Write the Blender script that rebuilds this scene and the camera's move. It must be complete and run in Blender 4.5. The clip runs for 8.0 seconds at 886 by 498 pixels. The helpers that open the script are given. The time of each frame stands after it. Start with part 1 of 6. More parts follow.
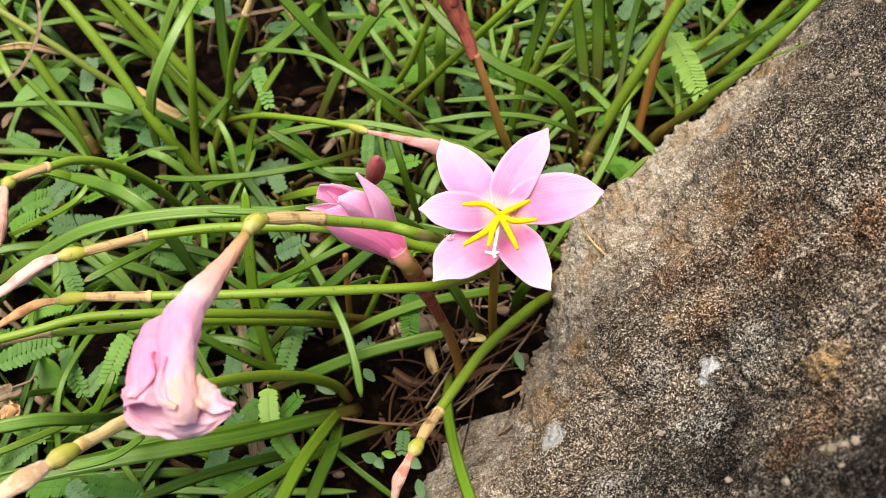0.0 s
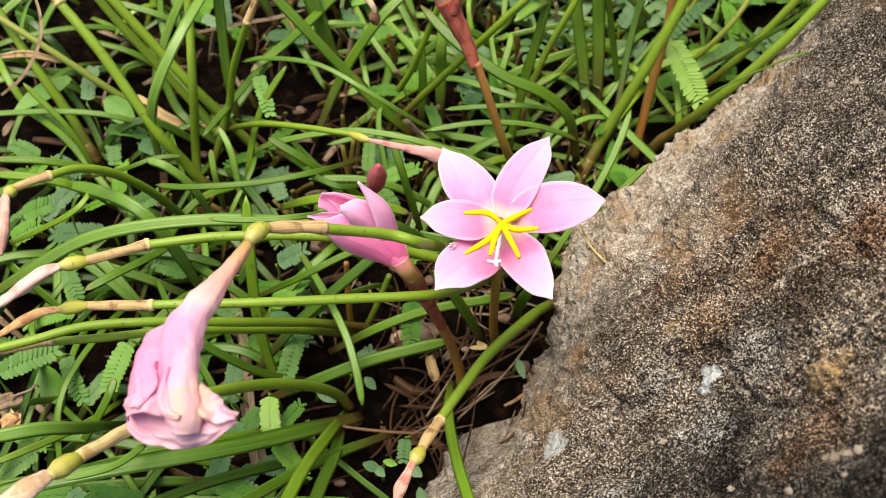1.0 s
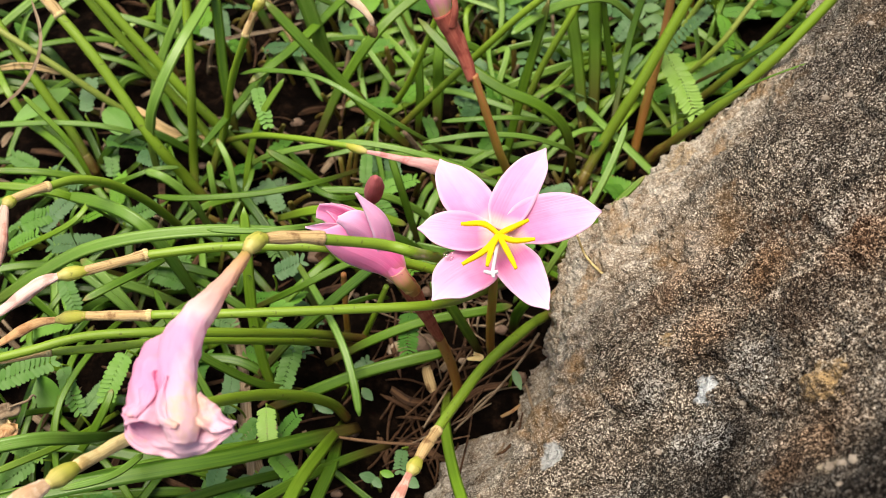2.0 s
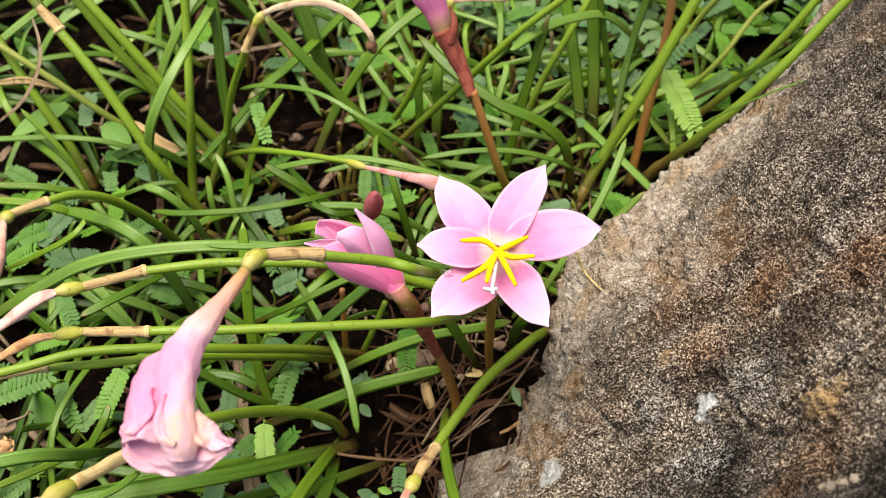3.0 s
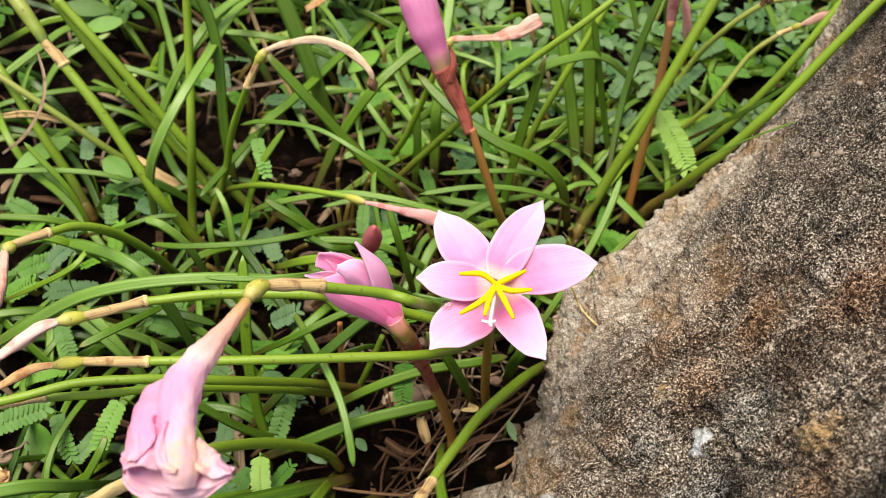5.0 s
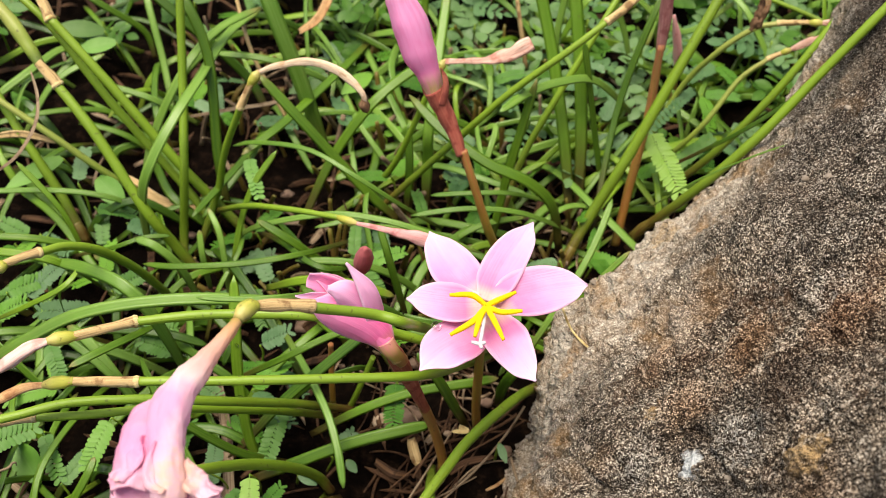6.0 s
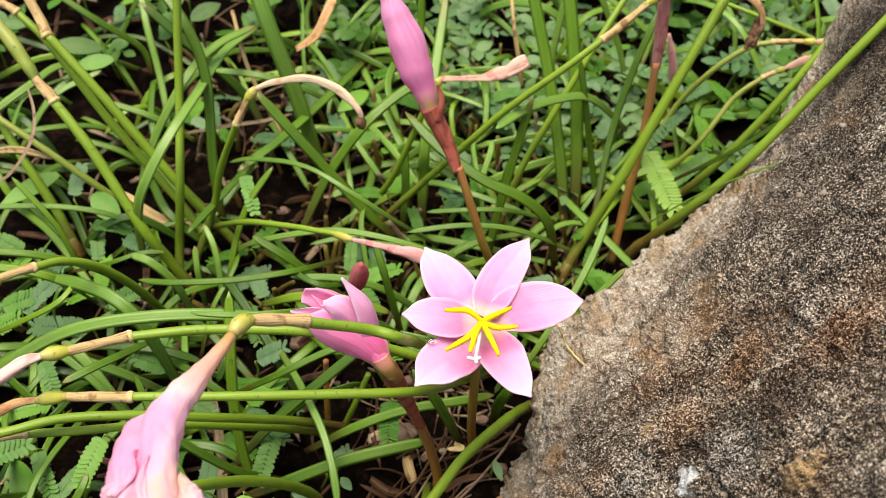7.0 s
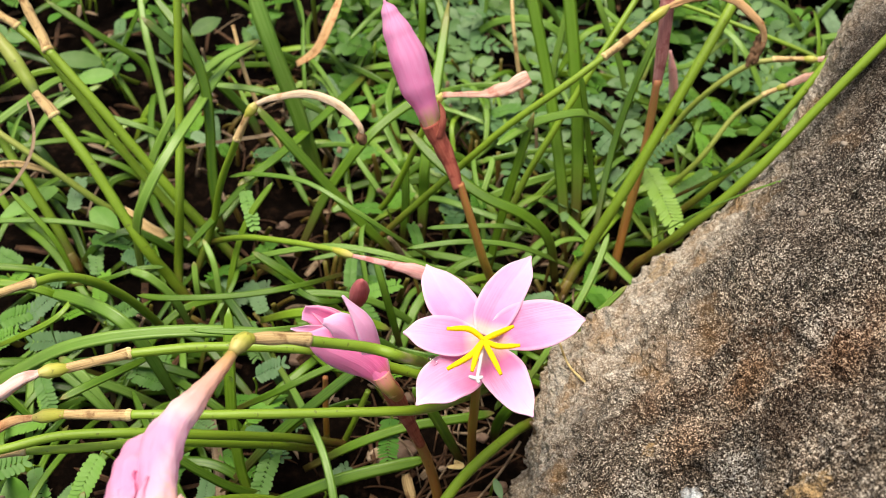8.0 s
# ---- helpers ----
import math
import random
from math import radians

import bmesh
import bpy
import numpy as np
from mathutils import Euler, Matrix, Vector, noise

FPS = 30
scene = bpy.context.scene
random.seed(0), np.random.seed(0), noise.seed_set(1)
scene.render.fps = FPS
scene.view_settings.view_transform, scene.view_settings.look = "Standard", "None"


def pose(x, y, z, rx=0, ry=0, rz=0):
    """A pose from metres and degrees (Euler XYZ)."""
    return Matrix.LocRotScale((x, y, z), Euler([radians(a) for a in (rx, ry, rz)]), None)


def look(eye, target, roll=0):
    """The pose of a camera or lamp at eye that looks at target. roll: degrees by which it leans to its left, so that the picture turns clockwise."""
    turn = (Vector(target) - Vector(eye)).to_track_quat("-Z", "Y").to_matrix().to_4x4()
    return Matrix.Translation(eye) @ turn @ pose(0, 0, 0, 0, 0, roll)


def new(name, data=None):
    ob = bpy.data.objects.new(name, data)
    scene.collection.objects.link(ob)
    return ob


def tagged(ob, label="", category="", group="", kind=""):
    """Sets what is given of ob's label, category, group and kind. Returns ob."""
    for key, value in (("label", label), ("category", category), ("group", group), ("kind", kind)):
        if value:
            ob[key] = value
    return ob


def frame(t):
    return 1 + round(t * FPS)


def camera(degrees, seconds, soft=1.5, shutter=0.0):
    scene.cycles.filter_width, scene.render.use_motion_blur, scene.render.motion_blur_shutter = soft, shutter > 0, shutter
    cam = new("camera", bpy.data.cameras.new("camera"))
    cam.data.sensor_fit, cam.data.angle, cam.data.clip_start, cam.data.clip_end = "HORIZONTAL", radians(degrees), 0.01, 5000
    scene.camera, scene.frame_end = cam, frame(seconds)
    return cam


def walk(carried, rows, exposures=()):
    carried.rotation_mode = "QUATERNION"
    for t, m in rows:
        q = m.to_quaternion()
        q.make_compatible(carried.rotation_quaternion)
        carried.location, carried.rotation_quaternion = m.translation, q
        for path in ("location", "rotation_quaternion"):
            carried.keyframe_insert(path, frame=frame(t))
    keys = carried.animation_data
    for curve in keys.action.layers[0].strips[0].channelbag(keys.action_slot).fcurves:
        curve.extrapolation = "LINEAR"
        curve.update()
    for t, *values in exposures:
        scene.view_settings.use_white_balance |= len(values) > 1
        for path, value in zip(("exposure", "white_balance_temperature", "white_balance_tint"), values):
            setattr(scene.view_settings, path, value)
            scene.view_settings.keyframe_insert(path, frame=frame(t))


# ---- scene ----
cam = camera(49.4, 8.0, soft=0.8)
cam.data.dof.use_dof, cam.data.dof.focus_distance, cam.data.dof.aperture_fstop = True, 0.295, 21.0
PATH = (
    (0.0, pose(0.0000, 0.0000, 0.3660, 30.00, 0.00, 0.00)),
    (0.5, pose(-0.0001, 0.0006, 0.3657, 30.11, 0.04, -0.06)),
    (1.0, pose(-0.0008, 0.0005, 0.3665, 30.37, -0.03, -0.07)),
    (2.5, pose(-0.0009, -0.0011, 0.3675, 31.54, -0.31, -0.10)),
    (3.0, pose(-0.0014, 0.0002, 0.3674, 31.95, -0.42, -0.07)),
    (3.5, pose(-0.0024, -0.0003, 0.3678, 32.47, -0.65, 0.02)),
    (4.0, pose(-0.0027, -0.0012, 0.3684, 33.11, -0.76, 0.06)),
    (4.5, pose(-0.0033, -0.0027, 0.3690, 33.68, -0.86, 0.13)),
    (6.0, pose(-0.0022, -0.0039, 0.3701, 35.59, -1.49, 0.12)),
    (6.5, pose(-0.0032, -0.0051, 0.3704, 36.17, -1.68, 0.13)),
    (7.0, pose(-0.0020, -0.0048, 0.3692, 36.76, -1.75, 0.09)),
    (7.5, pose(-0.0016, -0.0023, 0.3684, 37.10, -1.82, 0.14)),
    (8.0, pose(-0.0033, -0.0027, 0.3688, 37.52, -2.02, 0.18)),
)
walk(cam, PATH)

# ---- world and light: a bright, thinly overcast sky ----
SUN_UP, SUN_TURN = 79.0, 295.0
world = bpy.data.worlds.new("sky")
scene.world = world
world.use_nodes = True
wn = world.node_tree
wn.nodes.clear()
sky = wn.nodes.new("ShaderNodeTexSky")
sky.sky_type, sky.sun_disc = "NISHITA", False
sky.sun_elevation, sky.sun_rotation = radians(SUN_UP), radians(SUN_TURN)
sky.air_density, sky.dust_density, sky.ozone_density = 1.0, 4.0, 1.0
back = wn.nodes.new("ShaderNodeBackground")
back.inputs["Strength"].default_value = 0.085
wout = wn.nodes.new("ShaderNodeOutputWorld")
wn.links.new(sky.outputs[0], back.inputs[0])
wn.links.new(back.outputs[0], wout.inputs[0])
sun = new("sun", bpy.data.lights.new("sun", "SUN"))
sun.data.energy, sun.data.angle, sun.data.color = 3.3, radians(44.0), (1.0, 0.90, 0.75)
a = radians(SUN_TURN)
sun_way = Vector((math.sin(a) * math.cos(radians(SUN_UP)), math.cos(a) * math.cos(radians(SUN_UP)), math.sin(radians(SUN_UP))))
sun.matrix_world = look(sun_way * 3.0, (0, 0, 0))
scene.view_settings.exposure = 0.76


# ---- materials ----
class Nodes:
    """A small hand for wiring one node material."""

    def __init__(self, name):
        self.mat = bpy.data.materials.new(name)
        self.mat.use_nodes = True
        self.tree = self.mat.node_tree
        self.tree.nodes.clear()
        self.out = self.add("ShaderNodeOutputMaterial")

    def add(self, kind, **inputs):
        node = self.tree.nodes.new(kind)
        for key, value in inputs.items():
            self.put(node, key, value)
        return node

    def put(self, node, key, value):
        socket = node.inputs[key]
        if isinstance(value, bpy.types.NodeSocket):
            self.tree.links.new(value, socket)
        else:
            socket.default_value = value

    def coords(self):
        return self.add("ShaderNodeTexCoord").outputs["Object"]

    def along(self, name="along"):
        node = self.add("ShaderNodeAttribute")
        node.attribute_name = name
        return node.outputs["Fac"]

    def vec(self, name="flow"):
        node = self.add("ShaderNodeAttribute")
        node.attribute_name = name
        return node.outputs["Vector"]

    def random(self):
        return self.add("ShaderNodeObjectInfo").outputs["Random"]

    def noise(self, vector, scale, detail=4.0, rough=0.55, out="Fac"):
        node = self.add("ShaderNodeTexNoise", Vector=vector, Scale=scale, Detail=detail, Roughness=rough)
        return node.outputs[out]

    def cells(self, vector, scale, out="Distance", feature="F1"):
        node = self.add("ShaderNodeTexVoronoi", Vector=vector, Scale=scale)
        node.feature = feature
        return node.outputs[out]

    def ramp(self, fac, *stops):
        node = self.add("ShaderNodeValToRGB", Fac=fac)
        el = node.color_ramp.elements
        while len(el) < len(stops):
            el.new(0.5)
        for e, (p, c) in zip(el, stops):
            e.position = p
            e.color = (*c, 1.0) if isinstance(c, tuple) else (c, c, c, 1.0)
        return node.outputs["Color"]

    def mix(self, fac, one, two, blend="MIX"):
        node = self.tree.nodes.new("ShaderNodeMix")
        node.data_type, node.blend_type = "RGBA", blend
        for socket, value in ((node.inputs[0], fac), (node.inputs[6], one), (node.inputs[7], two)):
            if isinstance(value, bpy.types.NodeSocket):
                self.tree.links.new(value, socket)
            elif isinstance(value, tuple):
                socket.default_value = (*value, 1.0)
            else:
                socket.default_value = value
        return node.outputs[2]

    def math(self, op, one, two=0.0, three=0.0):
        node = self.add("ShaderNodeMath")
        node.operation = op
        for k, v in enumerate((one, two, three)):
            self.put(node, k, v)
        return node.outputs[0]

    def bump(self, height, strength, distance, normal=None):
        node = self.add("ShaderNodeBump", Height=height, Strength=strength, Distance=distance)
        if normal is not None:
            self.put(node, "Normal", normal)
        return node.outputs[0]

    def surface(self, color, rough=0.5, normal=None, thin=0.0, specular=0.4, sheen=0.0, thin_color=None):
        p = self.add("ShaderNodeBsdfPrincipled", **{"Base Color": color if isinstance(color, bpy.types.NodeSocket) else (*color, 1.0),
                                                    "Roughness": rough, "Specular IOR Level": specular, "Sheen Weight": sheen})
        if normal is not None:
            self.put(p, "Normal", normal)
        last = p.outputs[0]
        if thin:
            glow = thin_color if thin_color is not None else color
            t = self.add("ShaderNodeBsdfTranslucent", Color=glow if isinstance(glow, bpy.types.NodeSocket) else (*glow, 1.0))
            m = self.add("ShaderNodeMixShader", Fac=thin)
            self.tree.links.new(last, m.inputs[1])
            self.tree.links.new(t.outputs[0], m.inputs[2])
            last = m.outputs[0]
        self.tree.links.new(last, self.out.inputs[0])
        return self.mat


def leaf_material(name, deep, mid, pale, base_red, gloss, reach=0.24):
    n = Nodes(name)
    flow = n.vec()
    along = n.along()
    streak = n.noise(flow, 1.0, 5.0, 0.6)
    tone = n.mix(n.random(), deep, mid)
    tone = n.mix(n.math("MULTIPLY", n.ramp(streak, (0.35, 0.0), (0.75, 1.0)), 0.55), tone, pale)
    blotch = n.noise(n.coords(), 45.0, 3.0)
    tone = n.mix(n.math("MULTIPLY", n.ramp(blotch, (0.45, 0.0), (0.7, 1.0)), 0.35), tone, deep)
    foot = n.math("MULTIPLY", n.ramp(along, (0.0, 1.0), (reach * 0.45, 0.75), (reach, 0.0)), base_red)
    tone = n.mix(foot, tone, (0.085, 0.034, 0.011))
    spot = n.ramp(n.noise(n.coords(), 420.0, 2.0), (0.70, 0.0), (0.74, 1.0))
    tone = n.mix(n.math("MULTIPLY", spot, 0.35), tone, (0.16, 0.13, 0.05))
    worn = n.math("MULTIPLY", n.ramp(along, (0.90, 0.0), (1.0, 1.0)), n.ramp(n.random(), (0.55, 0.0), (0.8, 0.8)))
    tone = n.mix(worn, tone, (0.34, 0.24, 0.09))
    ribs = n.bump(streak, 0.35, 0.0006)
    return n.surface(tone, gloss, ribs, thin=0.28, specular=0.6)


def stalk_material(name, foot_color, low, high, top):
    n = Nodes(name)
    along = n.along()
    flow = n.vec()
    tone = n.ramp(along, (0.0, foot_color), (0.06, foot_color), (0.20, low), (0.5, high), (1.0, top))
    streak = n.noise(flow, 1.0, 4.0)
    tone = n.mix(n.math("MULTIPLY", n.ramp(streak, (0.4, 0.0), (0.7, 1.0)), 0.4), tone, (0.21, 0.34, 0.035))
    fleck = n.ramp(n.noise(n.coords(), 500.0, 2.0), (0.66, 0.0), (0.71, 1.0))
    tone = n.mix(n.math("MULTIPLY", fleck, 0.5), tone, (0.07, 0.05, 0.02))
    return n.surface(tone, 0.42, n.bump(streak, 0.25, 0.0005), thin=0.08, specular=0.45)


def dry_material(name, dark, mid, light):
    n = Nodes(name)
    flow = n.vec()
    streak = n.noise(flow, 1.0, 6.0, 0.65)
    patch = n.noise(n.coords(), 210.0, 5.0)
    tone = n.ramp(streak, (0.25, dark), (0.5, mid), (0.75, light))
    tone = n.mix(n.math("MULTIPLY", n.ramp(patch, (0.54, 0.0), (0.63, 1.0)), 0.75), tone, dark)
    return n.surface(tone, 0.75, n.bump(streak, 0.6, 0.0008), thin=0.1, specular=0.25)


def petal_material(name, throat, middle, rim, vein=0.5, heart=None, age=0.0, thin=0.3, margin=0.0):
    n = Nodes(name)
    along = n.along()
    flow = n.vec()
    tone = n.ramp(along, (0.0, throat if heart is None else heart), (0.08, throat if heart is None else heart), (0.2, throat), (0.5, middle), (1.0, rim))
    veins = n.ramp(n.noise(flow, 1.0, 3.0, 0.5), (0.42, 0.0), (0.62, 1.0))
    tone = n.mix(n.math("MULTIPLY", veins, vein * 0.5), tone, throat)
    soft = n.noise(n.coords(), 90.0, 3.0)
    tone = n.mix(n.math("MULTIPLY", n.ramp(soft, (0.4, 0.0), (0.7, 1.0)), 0.3), tone, rim)
    if margin:
        pale = tuple(0.35 * c + 0.60 for c in rim)
        tone = n.mix(n.math("MULTIPLY", n.ramp(n.along("across"), (0.80, 0.0), (1.0, 1.0)), margin), tone, pale)
    if age:
        tone = n.mix(n.math("MULTIPLY", n.ramp(n.noise(n.coords(), 75.0, 5.0, 0.65), (0.52, 0.0), (0.66, 1.0)), age), tone, (0.78, 0.52, 0.30))
    return n.surface(tone, 0.55, n.bump(n.math("ADD", veins, n.math("MULTIPLY", soft, age * 4.0)), 0.3, 0.0004), thin=thin, specular=0.25, sheen=0.1)


M = {}
M["leaf"] = leaf_material("leaf_green", (0.041, 0.118, 0.005), (0.123, 0.260, 0.009), (0.221, 0.366, 0.029), 0.9, 0.40)
# pale green leaf, lightened further so that sky sheen is part of its colour
M["pale"] = leaf_material("leaf_pale_sheen", (0.122, 0.270, 0.022), (0.195, 0.366, 0.044), (0.329, 0.482, 0.107), 0.5, 0.36)
M["lime"] = leaf_material("leaf_lime", (0.146, 0.296, 0.010), (0.233, 0.398, 0.019), (0.326, 0.459, 0.054), 0.5, 0.36)
M["sheathed"] = leaf_material("leaf_sheathed", (0.105, 0.250, 0.010), (0.165, 0.330, 0.020), (0.24, 0.40, 0.05), 1.0, 0.38, reach=0.30)
M["dark"] = leaf_material("leaf_dark", (0.025, 0.078, 0.004), (0.059, 0.143, 0.006), (0.133, 0.228, 0.017), 1.0, 0.38)
M["stalk"] = stalk_material("stalk_green", (0.10, 0.035, 0.010), (0.13, 0.20, 0.010), (0.19, 0.31, 0.014), (0.225, 0.34, 0.025))
M["stalk_red"] = stalk_material("stalk_red", (0.13, 0.035, 0.012), (0.29, 0.10, 0.020), (0.42, 0.17, 0.045), (0.47, 0.17, 0.085))
M["stalk_brown"] = stalk_material("stalk_brown", (0.15, 0.050, 0.018), (0.29, 0.12, 0.018), (0.39, 0.18, 0.032), (0.43, 0.14, 0.06))
M["sheath"] = stalk_material("sheath_brown", (0.045, 0.016, 0.006), (0.085, 0.032, 0.010), (0.13, 0.055, 0.016), (0.16, 0.11, 0.02))
M["stalk_yellow"] = stalk_material("stalk_yellow", (0.12, 0.16, 0.03), (0.24, 0.31, 0.04), (0.32, 0.37, 0.07), (0.38, 0.36, 0.10))
M["dry"] = dry_material("dry_stalk", (0.16, 0.070, 0.024), (0.62, 0.43, 0.19), (0.78, 0.63, 0.36))
M["straw"] = dry_material("straw", (0.11, 0.065, 0.038), (0.27, 0.19, 0.115), (0.46, 0.37, 0.25))
M["litter"] = dry_material("litter", (0.022, 0.010, 0.005), (0.080, 0.038, 0.017), (0.20, 0.11, 0.052))
M["wither"] = dry_material("withered_bloom", (0.50, 0.18, 0.13), (0.74, 0.46, 0.36), (0.86, 0.71, 0.59))
M["wither_pink"] = dry_material("withered_pink", (0.64, 0.32, 0.26), (0.84, 0.58, 0.51), (0.91, 0.79, 0.72))
M["wither_rose"] = dry_material("withered_rose", (0.62, 0.20, 0.19), (0.84, 0.42, 0.40), (0.90, 0.62, 0.54))
M["wither_tan"] = dry_material("withered_tan", (0.36, 0.15, 0.06), (0.60, 0.36, 0.16), (0.75, 0.55, 0.32))
M["spathe_pink"] = dry_material("spathe_pink", (0.30, 0.09, 0.085), (0.50, 0.21, 0.19), (0.62, 0.36, 0.32))
M["spathe"] = dry_material("spathe", (0.22, 0.042, 0.032), (0.40, 0.105, 0.070), (0.50, 0.215, 0.135))
M["ovary"] = stalk_material("ovary_green", (0.40, 0.36, 0.05), (0.46, 0.44, 0.06), (0.50, 0.47, 0.08), (0.52, 0.42, 0.14))
M["ovary_olive"] = stalk_material("ovary_olive", (0.44, 0.12, 0.06), (0.40, 0.13, 0.05), (0.38, 0.22, 0.06), (0.62, 0.20, 0.22))
M["petal"] = petal_material("petal_pink", (0.87, 0.23, 0.50), (0.88, 0.37, 0.64), (0.90, 0.65, 0.84), 0.16, (0.86, 0.58, 0.50), margin=0.4)
M["petal_deep"] = petal_material("petal_deep", (0.86, 0.15, 0.42), (0.92, 0.27, 0.55), (0.94, 0.42, 0.68), 0.2, (0.64, 0.24, 0.17), thin=0.40, margin=0.55)
M["petal_mid"] = petal_material("petal_mid", (0.90, 0.26, 0.54), (0.93, 0.41, 0.68), (0.95, 0.60, 0.83), 0.2, margin=0.5)
M["wither_pale"] = dry_material("withered_pale", (0.55, 0.33, 0.17), (0.78, 0.59, 0.40), (0.88, 0.77, 0.60))
M["wither_brown"] = dry_material("withered_brown", (0.06, 0.03, 0.015), (0.20, 0.11, 0.055), (0.36, 0.22, 0.12))
M["neck"] = petal_material("petal_neck", (0.72, 0.32, 0.26), (0.84, 0.22, 0.46), (0.88, 0.20, 0.48), 0.3, (0.46, 0.35, 0.08))
M["dry_pale"] = dry_material("dry_pale", (0.46, 0.30, 0.10), (0.74, 0.58, 0.26), (0.84, 0.72, 0.42))
M["petal_bud"] = petal_material("petal_bud", (0.82, 0.22, 0.48), (0.90, 0.38, 0.66), (0.93, 0.52, 0.77), 1.0, (0.52, 0.44, 0.12), thin=0.4)
M["red_bud"] = petal_material("petal_red", (0.36, 0.05, 0.06), (0.50, 0.07, 0.10), (0.56, 0.16, 0.17), 0.8)


def anther_material():
    n = Nodes("anther_pollen")
    grain = n.noise(n.coords(), 2500.0, 2.0)
    tone = n.ramp(grain, (0.3, (0.80, 0.50, 0.0)), (0.7, (0.92, 0.72, 0.01)))
    return n.surface(tone, 0.85, n.bump(grain, 0.5, 0.0004), specular=0.15)


M["anther"] = anther_material()
n = Nodes("style_white")
M["white"] = n.surface(n.ramp(n.noise(n.coords(), 300.0), (0.3, (0.78, 0.70, 0.72)), (0.7, (0.88, 0.84, 0.84))), 0.4, thin=0.25)
n = Nodes("throat_yellow")
M["throat"] = n.surface(n.ramp(n.noise(n.coords(), 300.0), (0.3, (0.70, 0.62, 0.25)), (0.7, (0.80, 0.72, 0.42))), 0.5, thin=0.25)


def small_leaf_material(name, deep, light, vein):
    n = Nodes(name)
    tone = n.mix(n.random(), deep, light)
    mott = n.noise(n.coords(), 140.0, 4.0)
    tone = n.mix(n.math("MULTIPLY", n.ramp(mott, (0.4, 0.0), (0.7, 1.0)), 0.5), tone, vein)
    mid = n.ramp(n.along("across"), (0.0, 1.0), (0.09, 0.0))
    tone = n.mix(n.math("MULTIPLY", mid, 0.4), tone, vein)
    return n.surface(tone, 0.48, n.bump(mott, 0.3, 0.0005), thin=0.25, specular=0.4)


M["frond"] = small_leaf_material("frond_green", (0.040, 0.140, 0.010), (0.090, 0.24, 0.015), (0.12, 0.265, 0.035))
M["frond_lime"] = small_leaf_material("frond_lime", (0.10, 0.275, 0.013), (0.155, 0.345, 0.022), (0.18, 0.365, 0.05))
M["frond_bright"] = small_leaf_material("frond_bright", (0.20, 0.38, 0.03), (0.25, 0.44, 0.04), (0.28, 0.46, 0.09))
M["frond_blue"] = small_leaf_material("frond_blue", (0.060, 0.150, 0.046), (0.115, 0.23, 0.078), (0.155, 0.275, 0.12))
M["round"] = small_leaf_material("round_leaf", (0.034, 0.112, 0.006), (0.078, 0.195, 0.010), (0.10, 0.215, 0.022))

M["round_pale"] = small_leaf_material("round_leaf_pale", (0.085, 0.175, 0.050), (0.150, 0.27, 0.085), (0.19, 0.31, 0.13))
# darker copy of the round leaf, with the left side's shade in its colour
M["round_shaded"] = small_leaf_material("round_leaf_shaded", (0.028, 0.095, 0.005), (0.062, 0.165, 0.008), (0.085, 0.185, 0.018))


def shaded_soil_material():
    n = Nodes("soil")
    c = n.coords()
    big = n.noise(c, 14.0, 6.0)
    crumb = n.noise(c, 160.0, 8.0, 0.7)
    # brown crumbs taken down to near black: shade between the plants, put into the colour
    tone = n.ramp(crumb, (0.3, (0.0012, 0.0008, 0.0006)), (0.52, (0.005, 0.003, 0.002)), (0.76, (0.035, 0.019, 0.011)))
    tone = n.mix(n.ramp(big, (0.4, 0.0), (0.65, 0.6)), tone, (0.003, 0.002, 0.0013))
    return n.surface(tone, 0.9, n.bump(crumb, 0.9, 0.004), specular=0.03)


M["soil"] = shaded_soil_material()


def stone_material(name, dark, light):
    n = Nodes(name)
    c = n.coords()
    a = n.noise(c, 120.0, 6.0, 0.65)
    tone = n.ramp(a, (0.3, dark), (0.7, light))
    return n.surface(tone, 0.8, n.bump(a, 0.5, 0.001), specular=0.3)


M["pebble"] = stone_material("pebble", (0.26, 0.16, 0.09), (0.66, 0.54, 0.39))
M["pebble_dark"] = stone_material("pebble_dark", (0.10, 0.06, 0.04), (0.24, 0.16, 0.11))


